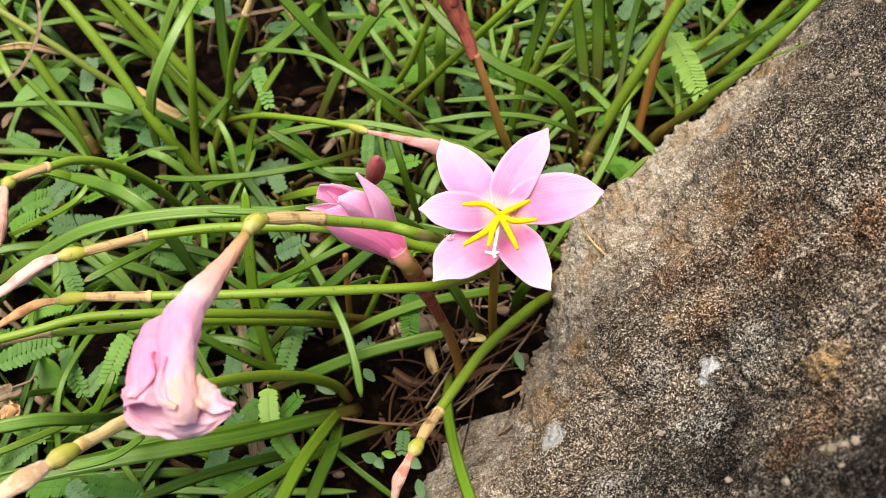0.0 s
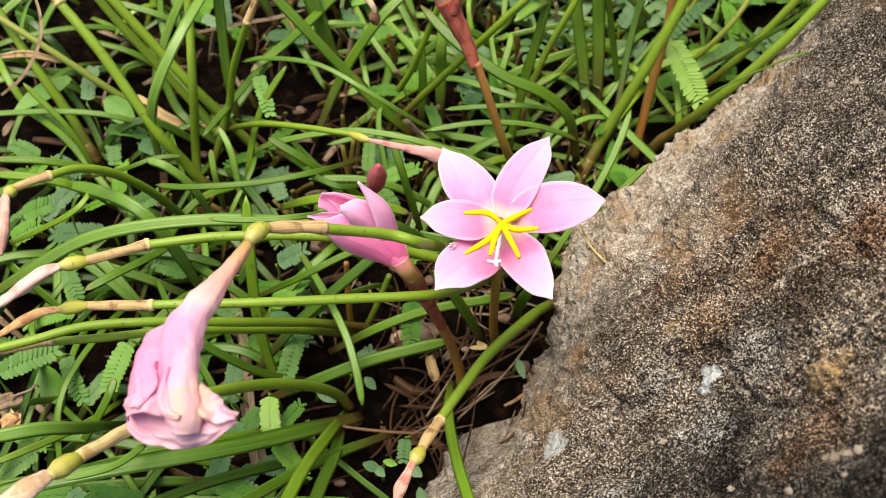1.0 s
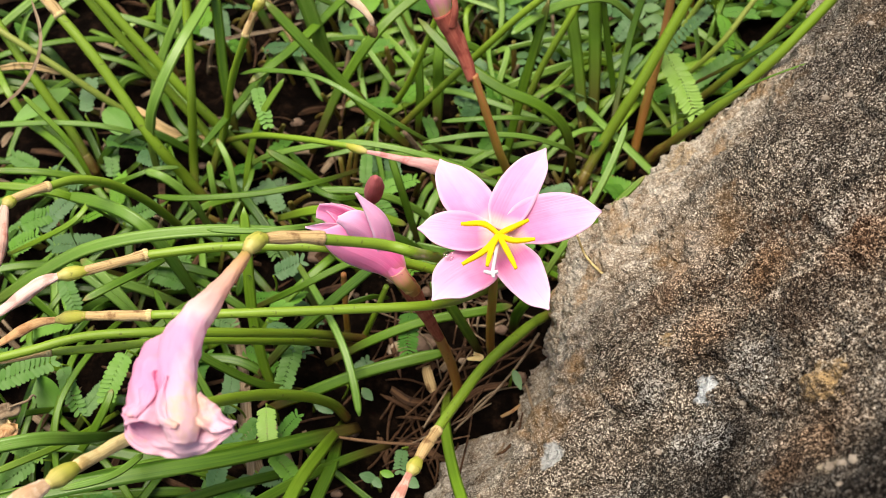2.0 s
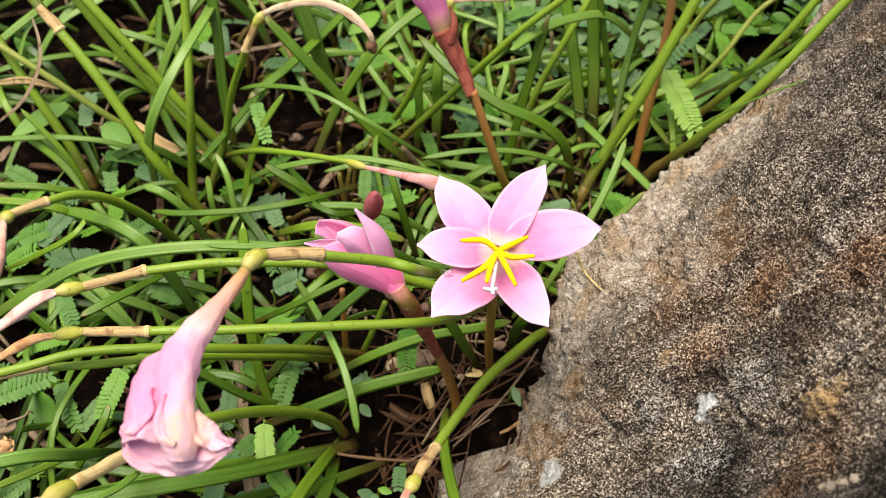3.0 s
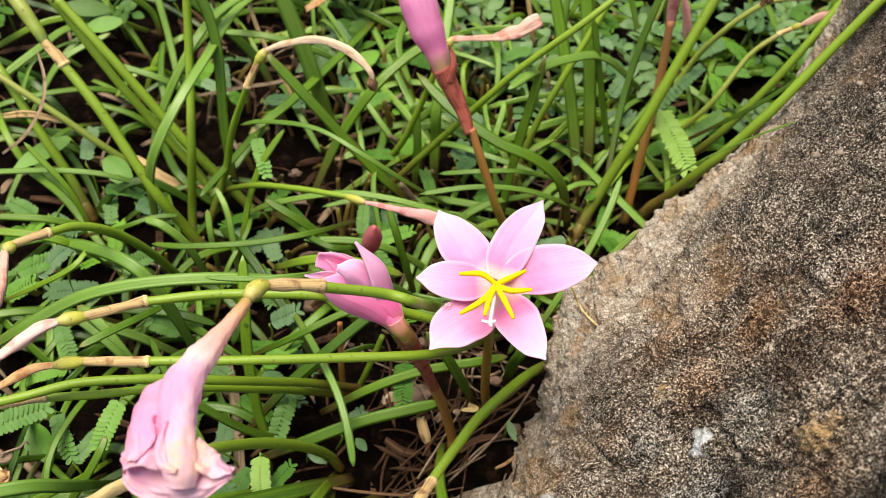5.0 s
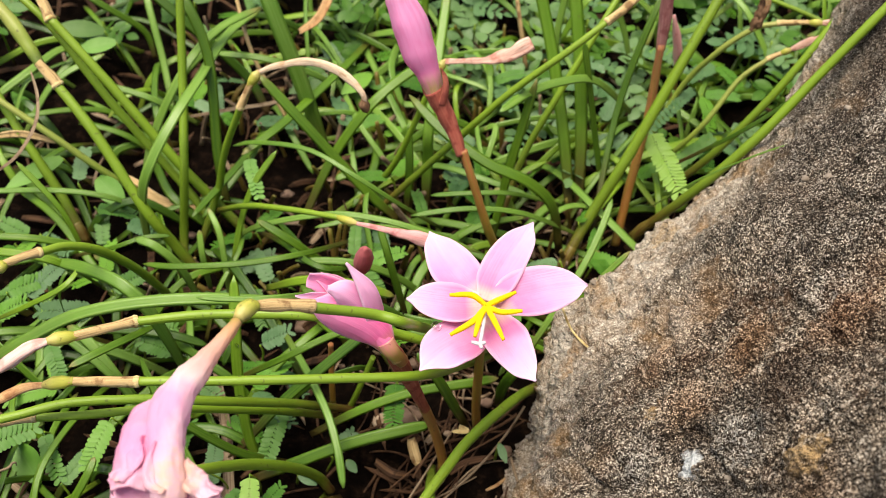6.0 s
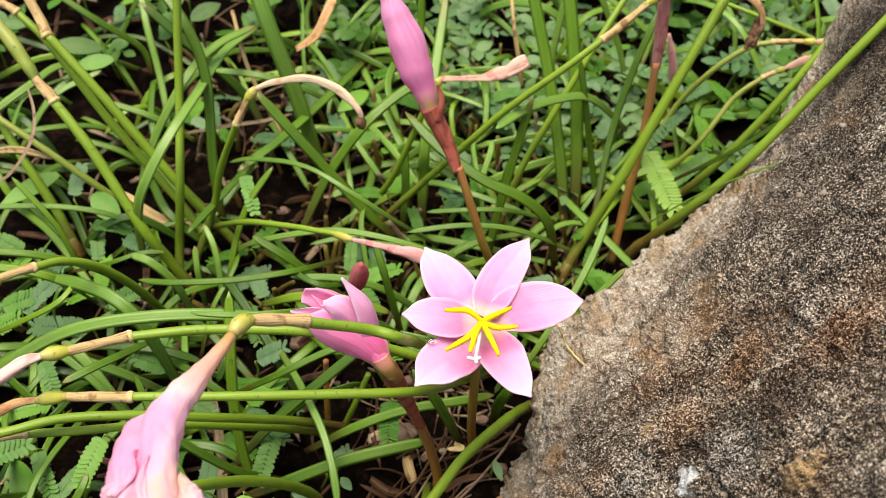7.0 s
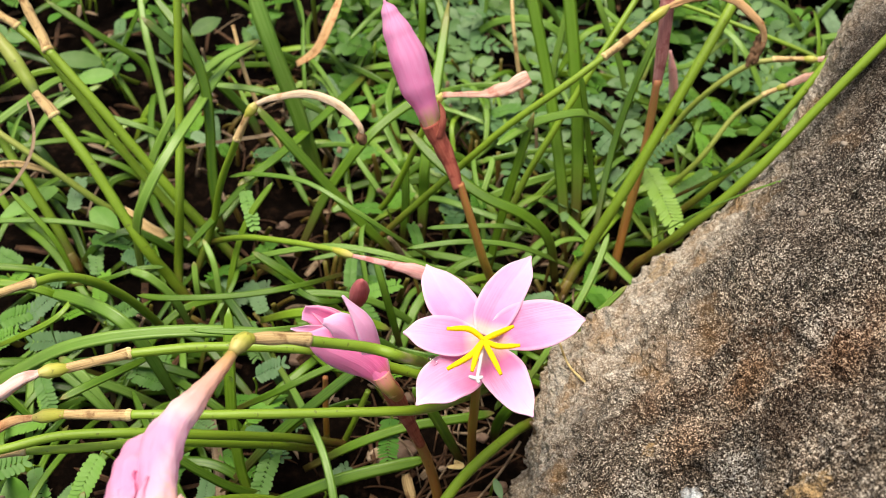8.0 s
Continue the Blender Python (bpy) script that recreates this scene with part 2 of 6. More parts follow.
def wilted_material(name, top, low, left):
    """A wilted trumpet: tan at its neck, pale pink in the middle, deeper pink folds and a stained rim."""
    n = Nodes(name)
    c = n.coords()
    top, low, left = Vector(top), Vector(low), Vector(left)

    def run(a, b):
        d = n.add("ShaderNodeVectorMath")
        d.operation = "DOT_PRODUCT"
        n.put(d, 0, c)
        n.put(d, 1, (b - a) / (b - a).length_squared)
        return n.math("SUBTRACT", d.outputs["Value"], a.dot(b - a) / (b - a).length_squared)

    blur = n.math("MULTIPLY", n.math("SUBTRACT", n.noise(c, 130.0, 4.0), 0.5), 0.22)
    down = n.math("ADD", run(top, low), blur)
    tone = n.ramp(down, (0.02, (0.50, 0.34, 0.10)), (0.14, (0.74, 0.42, 0.24)), (0.29, (0.82, 0.47, 0.38)), (0.39, (0.88, 0.60, 0.58)), (0.54, (0.90, 0.71, 0.75)), (0.74, (0.87, 0.50, 0.64)), (1.0, (0.85, 0.56, 0.63)))
    pink = n.ramp(n.math("ADD", run(low, left), blur), (0.30, 0.0), (0.62, 1.0))
    pink = n.math("MULTIPLY", pink, n.ramp(down, (0.42, 0.0), (0.55, 1.0), (0.80, 1.0), (0.95, 0.25)))
    tone = n.mix(n.math("MULTIPLY", pink, 0.8), tone, (0.88, 0.32, 0.55))
    stain = n.math("MULTIPLY", n.ramp(n.noise(c, 95.0, 5.0, 0.6), (0.53, 0.0), (0.64, 1.0)), n.ramp(down, (0.62, 0.0), (0.80, 0.65)))
    tone = n.mix(stain, tone, (0.80, 0.53, 0.33))
    veins = n.noise(n.vec(), 1.0, 3.0, 0.5)
    return n.surface(tone, 0.6, n.bump(n.math("MULTIPLY_ADD", veins, 0.3, n.noise(c, 170.0, 4.0)), 0.5, 0.0010), thin=0.28, specular=0.2, sheen=0.1)


M["wilted"] = wilted_material("petal_wilted", (-0.0474, 0.1245, 0.1619), (-0.0565, 0.0677, 0.1695), (-0.0700, 0.0722, 0.1698))


def rock_material():
    """Weathered granular rock: dark lichen skin over tan stone, pale grains, a broken tan edge and a few crusts."""
    n = Nodes("weathered_rock")
    c = n.coords()
    g = n.add("ShaderNodeSeparateColor", Color=n.cells(c, 1900.0, "Color")).outputs[0]
    small = n.add("ShaderNodeSeparateColor", Color=n.cells(c, 3300.0, "Color")).outputs[1]
    fine = n.noise(c, 1250.0, 4.0, 0.78)
    mid = n.noise(c, 60.0, 5.0, 0.6)
    big = n.noise(c, 19.0, 5.0, 0.6)
    wide = n.noise(c, 9.0, 3.0, 0.5)
    # grains of three tones under a dark skin
    salt = n.math("ADD", n.math("MULTIPLY", g, 0.23), n.math("MULTIPLY", small, 0.25))
    salt = n.math("ADD", salt, n.math("MULTIPLY", fine, 0.62))
    salt = n.math("ADD", salt, n.math("MULTIPLY", n.math("SUBTRACT", mid, 0.5), 0.24))
    over, along = n.add("ShaderNodeVectorMath"), n.add("ShaderNodeVectorMath")
    for node, way in ((over, STRATA_OVER), (along, STRATA_ALONG)):
        node.operation = "DOT_PRODUCT"
        n.put(node, 0, c)
        n.put(node, 1, way)
    thread = n.add("ShaderNodeCombineXYZ", X=n.math("MULTIPLY", over.outputs["Value"], 210.0), Y=n.math("MULTIPLY", along.outputs["Value"], 55.0), Z=n.math("MULTIPLY", mid, 1.5))
    streak = n.noise(thread.outputs[0], 1.0, 4.0, 0.6)
    salt = n.math("ADD", salt, n.math("MULTIPLY", n.math("SUBTRACT", streak, 0.5), 0.22))
    salt = n.math("SUBTRACT", salt, 0.05)
    tone = n.ramp(salt, (0.43, (0.024, 0.019, 0.015)), (0.50, (0.088, 0.069, 0.052)), (0.55, (0.175, 0.142, 0.110)), (0.615, (0.31, 0.260, 0.208)), (0.69, (0.74, 0.69, 0.60)))
    # rusty and black areas
    rust = n.ramp(big, (0.47, 0.0), (0.61, 1.0))
    tone = n.mix(n.math("MULTIPLY", rust, 0.46), tone, n.ramp(salt, (0.43, (0.030, 0.014, 0.008)), (0.52, (0.14, 0.066, 0.032)), (0.68, (0.44, 0.30, 0.19))))
    black = n.ramp(n.noise(c, 33.0, 5.0, 0.6), (0.55, 0.0), (0.68, 1.0))
    tone = n.mix(n.math("MULTIPLY", black, 0.62), tone, n.ramp(salt, (0.52, (0.013, 0.012, 0.011)), (0.68, (0.09, 0.085, 0.075)), (0.78, (0.6, 0.58, 0.52))))
    # pale grains
    pale = n.math("MULTIPLY", n.ramp(g, (0.86, 0.0), (0.89, 1.0)), n.ramp(mid, (0.38, 0.2), (0.6, 1.0)))
    tone = n.mix(n.math("MULTIPLY", pale, 0.30), tone, (0.50, 0.45, 0.37))
    # long weathered bands
    sheet = n.add("ShaderNodeCombineXYZ", X=n.math("MULTIPLY", over.outputs["Value"], 62.0), Y=n.math("MULTIPLY", along.outputs["Value"], 13.0), Z=3.7)
    layer = n.noise(sheet.outputs[0], 1.0, 4.0, 0.55)
    band = n.ramp(layer, (0.48, 0.0), (0.62, 1.0))
    gloom = n.ramp(layer, (0.34, 1.0), (0.47, 0.0))
    tone = n.mix(n.math("MULTIPLY", gloom, 0.55), tone, n.ramp(salt, (0.46, (0.014, 0.012, 0.010)), (0.56, (0.070, 0.055, 0.042)), (0.70, (0.34, 0.30, 0.25))))
    tone = n.mix(n.math("MULTIPLY", band, 0.65), tone, n.ramp(salt, (0.44, (0.040, 0.031, 0.023)), (0.55, (0.19, 0.150, 0.112)), (0.69, (0.64, 0.57, 0.47))))
    tone = n.mix(n.ramp(wide, (0.44, 0.0), (0.60, 1.0)), tone, n.mix(1.0, tone, (1.24, 1.22, 1.18), "MULTIPLY"))
    # broken tan edge next to the soil
    way = n.add("ShaderNodeVectorMath")
    way.operation = "DOT_PRODUCT"
    n.put(way, 0, c)
    n.put(way, 1, Vector((-0.66, 0.62, -0.42)).normalized())
    edge = n.math("ADD", way.outputs["Value"], n.math("MULTIPLY", n.math("SUBTRACT", big, 0.5), 0.13))
    edge = n.ramp(n.math("MULTIPLY_ADD", edge, 10.0, 0.25), (EDGE_LOW, 0.0), (EDGE_HIGH, 1.0))
    tan = n.ramp(n.noise(c, 120.0, 8.0, 0.7), (0.34, (0.20, 0.140, 0.092)), (0.46, (0.50, 0.400, 0.290)), (0.58, (0.80, 0.72, 0.60)))
    tan = n.mix(0.50, tan, n.ramp(salt, (0.43, (0.14, 0.096, 0.062)), (0.51, (0.44, 0.345, 0.245)), (0.60, (0.82, 0.74, 0.61))))
    tan = n.mix(n.ramp(n.noise(c, 38.0, 4.0), (0.52, 0.0), (0.64, 0.6)), tan, (0.42, 0.23, 0.07))
    tone = n.mix(n.math("MULTIPLY", edge, 0.92), tone, tan)
    # black patches, and rusty and whitish weather stains, with the grain showing through
    drift = n.add("ShaderNodeVectorMath")
    drift.operation = "MULTIPLY_ADD"
    n.put(drift, 0, n.noise(c, 70.0, 6.0, 0.75, "Color"))
    n.put(drift, 1, (0.020, 0.020, 0.020))
    n.put(drift, 2, c)
    speck = n.ramp(salt, (0.50, 0.0), (0.62, 1.0))
    for place, size, kind, much in DARK_PATCHES + LIGHT_STAINS:
        far = n.add("ShaderNodeVectorMath")
        far.operation = "DISTANCE"
        n.put(far, 0, drift.outputs[0])
        n.put(far, 1, Vector(place) + Vector((0.010, 0.010, 0.010)))
        mask = n.ramp(n.math("DIVIDE", far.outputs["Value"], size * 2.0), (0.15, much), (0.62, 0.0))
        if kind == "salt":
            tone = n.mix(n.math("MULTIPLY", n.math("MULTIPLY", mask, 0.85), speck), tone, (0.66, 0.65, 0.60))
        else:
            tone = n.mix(mask, tone, (0.16, 0.16, 0.17) if kind == "black" else (0.95, 0.72, 0.54), "MULTIPLY")
    # crusts: white lichen and ochre stains
    warp = n.add("ShaderNodeVectorMath")
    warp.operation = "MULTIPLY_ADD"
    n.put(warp, 0, n.noise(c, 150.0, 6.0, 0.75, "Color"))
    n.put(warp, 1, (0.016, 0.016, 0.016))
    n.put(warp, 2, c)
    firm = n.add("ShaderNodeVectorMath")
    firm.operation = "MULTIPLY_ADD"
    n.put(firm, 0, n.noise(c, 260.0, 6.0, 0.8, "Color"))
    n.put(firm, 1, (0.006, 0.006, 0.006))
    n.put(firm, 2, c)
    broken = n.ramp(n.noise(c, 230.0, 5.0, 0.7), (0.40, 0.15), (0.56, 1.0))
    for place, size, color, much in CRUSTS:
        far = n.add("ShaderNodeVectorMath")
        far.operation = "DISTANCE"
        n.put(far, 0, firm.outputs[0] if much > 0.9 else warp.outputs[0])
        n.put(far, 1, Vector(place) + Vector((1, 1, 1)) * (0.003 if much > 0.9 else 0.008))
        mask = n.ramp(n.math("DIVIDE", far.outputs["Value"], size * 2.0), (0.38, 1.0), (0.52, 0.0))
        if much < 0.9:
            mask = n.math("MULTIPLY", mask, broken)
        tone = n.mix(n.math("MULTIPLY", mask, n.ramp(fine, (0.40, much * (0.85 if much > 0.9 else 0.1)), (0.54, much))), tone, color)
    lumps = n.math("ADD", n.math("MULTIPLY", n.noise(c, 430.0, 3.0, 0.6), 2.6), n.math("MULTIPLY", n.noise(c, 170.0, 3.0, 0.6), 4.0))
    relief = n.math("ADD", n.math("MULTIPLY", fine, 0.45), n.math("ADD", lumps, n.math("MULTIPLY", g, 0.25)))
    relief = n.math("ADD", relief, n.math("MULTIPLY", edge, n.noise(c, 260.0, 5.0, 0.7)))
    relief = n.math("ADD", relief, n.math("MULTIPLY", streak, 2.4))
    normal = n.bump(relief, 1.0, 0.0017)
    return n.surface(tone, 0.9, normal, specular=0.08)


STRATA_OVER, STRATA_ALONG = Vector((0.189, 0.894, -0.406)), Vector((0.647, 0.197, 0.737))
EDGE_LOW, EDGE_HIGH = 0.32, 0.78
WHITE, OCHRE = (0.74, 0.77, 0.77), (0.56, 0.38, 0.18)
# places where the rock colour is multiplied down towards black
DARK_PATCHES = (
    ((0.1721, 0.2886, 0.1238), 0.0300, "black", 0.9),
    ((0.0773, 0.0889, 0.1225), 0.0110, "black", 0.9),
    ((0.0698, 0.0748, 0.1222), 0.0130, "black", 0.9),
    ((0.0737, 0.0639, 0.1486), 0.0150, "black", 0.7),
    ((0.0860, 0.0605, 0.1735), 0.0220, "black", 0.85),
    ((0.0963, 0.1162, 0.1444), 0.0090, "black", 0.5),
    ((0.0908, 0.1106, 0.1394), 0.0080, "black", 0.5),
    ((0.0600, 0.1255, 0.0899), 0.0110, "black", 0.2),
    ((0.1207, 0.1749, 0.1339), 0.0120, "black", 0.4),
)
LIGHT_STAINS = (
    ((0.0944, 0.1399, 0.1239), 0.0100, "rust", 0.9),
    ((0.1089, 0.1347, 0.1530), 0.0120, "rust", 0.8),
    ((0.0766, 0.1243, 0.1074), 0.0120, "rust", 0.7),
    ((0.0871, 0.0775, 0.1535), 0.0140, "rust", 0.8),
    ((0.0776, 0.0695, 0.1496), 0.0060, "rust", 0.8),
    ((0.0750, 0.1540, 0.0878), 0.0110, "rust", 0.5),
    ((0.0837, 0.1063, 0.1309), 0.0100, "salt", 0.75),
    ((0.0629, 0.1130, 0.0933), 0.0100, "salt", 0.75),
    ((0.0734, 0.0916, 0.1150), 0.0080, "salt", 0.95),
    ((0.0679, 0.0923, 0.1077), 0.0070, "salt", 0.8),
    ((0.0464, 0.0790, 0.0953), 0.0140, "salt", 0.6),
    ((0.1117, 0.1416, 0.1456), 0.0120, "salt", 0.5),
)
CRUSTS = (
    ((0.0741, 0.1061, 0.1142), 0.0052, WHITE, 1.0),
    ((0.0351, 0.1016, 0.0695), 0.0054, (0.52, 0.53, 0.51), 0.95),
    ((0.0891, 0.0924, 0.1519), 0.0066, OCHRE, 0.8),
    ((0.0927, 0.0943, 0.1557), 0.0050, OCHRE, 0.7),
    ((0.0697, 0.1299, 0.0982), 0.0034, OCHRE, 0.88),
    ((0.0965, 0.2306, 0.0519), 0.0100, OCHRE, 0.6),
    ((0.0863, 0.0684, 0.1602), 0.0030, (0.50, 0.42, 0.30), 0.8),
    ((0.0984, 0.1474, 0.1261), 0.0150, (0.15, 0.075, 0.035), 0.5),
    ((0.0703, 0.1486, 0.0808), 0.0130, (0.12, 0.062, 0.035), 0.5),
)
M["rock"] = rock_material()


def boulder():
    """One large rounded block, half buried: blunt planes blended into one closed skin with uneven relief."""
    heart = Vector((0.24, 0.10, 0.0))
    planes = []
    for normal, point in ROCK_PLANES:
        v = Vector(normal).normalized()
        planes.append((v, v.dot(Vector(point) - heart)))
    axis = (Vector((0.03, 0.14, 0.20)) - heart).normalized()
    side = axis.cross(Vector((0, 0, 1))).normalized()
    top = side.cross(axis)
    rings, spokes = 560, 820
    verts, faces = [], []
    for i in range(1, rings):
        polar = math.pi * (i / rings) ** 1.5
        for j in range(spokes):
            turn = 2 * math.pi * j / spokes
            d = axis * math.cos(polar) + (side * math.cos(turn) + top * math.sin(turn)) * math.sin(polar)
            s = 0.0
            for v, h in planes:
                k = v.dot(d) / h
                if k > 0:
                    s += k ** 40
            r = s ** (-1 / 40)
            p = heart + d * r
            r += 0.010 * noise.fractal(p * 9.0, 1.0, 2.0, 3)
            r += 0.0026 * noise.fractal(p * 38.0 + Vector((3, 1, 7)), 0.9, 2.0, 4)
            rough = 0.0020 + 0.0007 * min(1.0, max(0.0, (EDGE_WAY.dot(p) - 0.052) / 0.02))
            r += rough * noise.fractal(p * 150.0, 0.8, 2.0, 3)
            r += 0.0009 * noise.fractal(p * 330.0 + Vector((2, 5, 1)), 0.7, 2.0, 3)
            r += 0.0007 * noise.fractal(p * 800.0, 0.6, 2.0, 2)
            for place, much, wide in SWELLS:
                r += much * math.exp(-(p - place).length_squared / (2 * wide * wide))
            r += 0.0030 * noise.fractal(Vector((STRATA_OVER.dot(p) * 70.0, STRATA_ALONG.dot(p) * 13.0, 2.0)), 0.9, 2.0, 3)
            ledge = STRATA_OVER.dot(p) * 62.0 + 1.1 * noise.noise(p * 17.0 + Vector((5, 2, 8))) + 0.35 * noise.noise(p * 60.0)
            step = ledge - math.floor(ledge)
            r += 0.0032 * (min(step, (1.0 - step) * 5.0) - 0.4) * max(0.0, min(1.0, 0.5 + 1.6 * noise.noise(p * 13.0 + Vector((1, 6, 3)))))
            crack = noise.noise(p * 26.0 + Vector((9, 4, 2)))
            r -= 0.003 * max(0.0, 1.0 - abs(crack) * 14.0)
            verts.append(heart + d * r)
    for i in range(rings - 2):
        for j in range(spokes):
            k = (j + 1) % spokes
            faces.append((i * spokes + j, i * spokes + k, (i + 1) * spokes + k, (i + 1) * spokes + j))
    faces.append(tuple(range(spokes))[::-1])
    faces.append(tuple((rings - 2) * spokes + j for j in range(spokes)))
    mesh = bpy.data.meshes.new("boulder")
    mesh.from_pydata(verts, [], faces)
    mesh.polygons.foreach_set("use_smooth", [True] * len(mesh.polygons))
    mesh.materials.append(M["rock"])
    ob = new("boulder", mesh)
    return tagged(ob, "weathered grey-brown granular boulder with pale lichen, half buried in soil", "boulder")


ROCK_PLANES = (
    ((-0.739, 0.402, 0.541), (0.0958, 0.1683, 0.0996)),
    ((-0.66, 0.75, 0.04), (0.079, 0.226, 0.05)),
    ((-0.815, 0.58, 0.0), (0.018, 0.149, 0.01)),
    ((-0.1, 0.05, 1.0), (0.2, 0.1, 0.21)),
    ((1, -0.15, 0.25), (0.50, 0.1, 0.05)),
    ((0.75, 0.75, 0.3), (0.40, 0.36, 0.05)),
    ((0.1, 1, 0.25), (0.25, 0.40, 0.05)),
    ((0.6, -0.9, 0.35), (0.38, -0.08, 0.05)),
    ((-0.35, -1, 0.25), (0.03, -0.03, 0.0)),
    ((0, -0.2, -1), (0.2, 0.1, -0.12)),
)
EDGE_WAY = Vector((-0.66, 0.62, -0.42)).normalized()
SWELLS = ((Vector((0.037, 0.168, 0.006)), -0.0095, 0.019), (Vector((0.190, 0.318, 0.105)), 0.023, 0.030), (Vector((0.064, 0.204, 0.045)), 0.012, 0.021), (Vector((0.021, 0.139, 0.02)), -0.026, 0.020))
boulder()


def ground():
    """One sheet of soil, fine near the flowers and coarse towards the horizon."""
    near = [(-0.45 + 0.0045 * i) for i in range(200)]
    far = [0.01 * 1.42 ** k for k in range(1, 28)]
    xs = [near[0] - f for f in reversed(far)] + near + [near[-1] + f for f in far]
    ys = [x + 0.2 for x in xs]
    verts = []
    for y in ys:
        for x in xs:
            p = Vector((x, y, 0))
            h = 0.006 * noise.noise(p * 18.0) + 0.004 * noise.fractal(p * 70.0, 0.8, 2.0, 4)
            hole = (x - 0.012) ** 2 + (y - 0.125) ** 2
            h -= 0.016 * math.exp(-hole / 0.0016)
            h += 0.021 * math.exp(-((x - 0.022) ** 2 + (y - 0.141) ** 2) / 0.00030)
            verts.append((x, y, h - 0.003))
    w = len(xs)
    faces = [(r * w + q, r * w + q + 1, (r + 1) * w + q + 1, (r + 1) * w + q) for r in range(len(ys) - 1) for q in range(w - 1)]
    mesh = bpy.data.meshes.new("ground")
    mesh.from_pydata(verts, [], faces)
    mesh.polygons.foreach_set("use_smooth", [True] * len(mesh.polygons))
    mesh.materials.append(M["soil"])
    return tagged(new("ground", mesh), "crumbly brown garden soil, coloured darker for the shade under the plants", "ground", kind="structure")


ground()


# ---- shapes of plants ----
def spline(points, count):
    """count + 1 places along a smooth line through the points."""
    p = [Vector(q) for q in points]
    p = [p[0] * 2 - p[1]] + p + [p[-1] * 2 - p[-2]]
    spans = len(p) - 3
    out = []
    for i in range(count + 1):
        s = min(i / count * spans, spans - 1e-6)
        k = int(s)
        u = s - k
        a, b, c, d = p[k:k + 4]
        out.append(0.5 * ((2 * b) + (c - a) * u + (2 * a - 5 * b + 4 * c - d) * u * u + (3 * b - a - 3 * c + d) * u ** 3))
    return out


def mesh_of(name, verts, faces, along, across, flow, material, smooth=True):
    mesh = bpy.data.meshes.new(name)
    mesh.from_pydata(verts, [], faces)
    mesh.attributes.new("along", "FLOAT", "POINT").data.foreach_set("value", along)
    mesh.attributes.new("across", "FLOAT", "POINT").data.foreach_set("value", across)
    mesh.attributes.new("flow", "FLOAT_VECTOR", "POINT").data.foreach_set("vector", [c for f in flow for c in f])
    mesh.polygons.foreach_set("use_smooth", [smooth] * len(mesh.polygons))
    mesh.materials.append(material)
    return mesh


def part(name, mesh, parent, label=""):
    ob = new(name, mesh)
    ob.parent = parent
    root = parent
    while root.parent:
        root = root.parent
    if parent is root:
        ob.matrix_parent_inverse = Matrix.Translation(-root.location)
    if label:
        ob["label"] = label
    return ob


def rope(name, points, radii, material, count=28, sides=9, flat=1.0, wobble=0.0, pleat=0.0, pleats=3, shift=0.0, crumple=0.0):
    """A swept stem: radii from start to end, evenly spaced; flat squeezes it, wobble makes it uneven, pleat folds it."""
    line = spline(points, count)
    n = len(line)
    verts, along, across, flow, faces = [], [], [], [], []
    normal = Vector((0.13, -0.5, 0.86))
    length = 0.0
    seed = line[0] * 31.0 + Vector((shift, 0, 0))
    for i, p in enumerate(line):
        tangent = (line[min(i + 1, n - 1)] - line[max(i - 1, 0)]).normalized()
        normal = (normal - tangent * normal.dot(tangent)).normalized()
        side = tangent.cross(normal)
        if i:
            length += (p - line[i - 1]).length
        s = i / (n - 1) * (len(radii) - 1)
        k = min(int(s), len(radii) - 2)
        u = s - k
        u = u * u * (3 - 2 * u)
        r = radii[k] * (1 - u) + radii[k + 1] * u
        for j in range(sides):
            t = 2 * math.pi * j / sides
            q = r * (1 + wobble * noise.noise(seed + Vector((length * 140.0, math.cos(t) * 1.3, math.sin(t) * 1.3))))
            if crumple:
                q *= 1 + crumple * noise.fractal(seed * 3.0 + Vector((length * 330.0, math.cos(t) * 2.6, math.sin(t) * 2.6)), 0.8, 2.0, 3)
            q *= 1 + pleat * math.cos(pleats * t + shift)
            verts.append(p + side * (math.cos(t) * q) + normal * (math.sin(t) * q * flat))
            along.append(i / (n - 1))
            across.append(abs(math.cos(t)))
            flow.append((length * 60.0, math.cos(t) * 4.0, math.sin(t) * 4.0))
    for i in range(n - 1):
        for j in range(sides):
            k = (j + 1) % sides
            faces.append((i * sides + j, (i + 1) * sides + j, (i + 1) * sides + k, i * sides + k))
    faces.append(tuple(range(sides)))
    faces.append(tuple((n - 1) * sides + j for j in range(sides))[::-1])
    return mesh_of(name, verts, faces, along, across, flow, material)


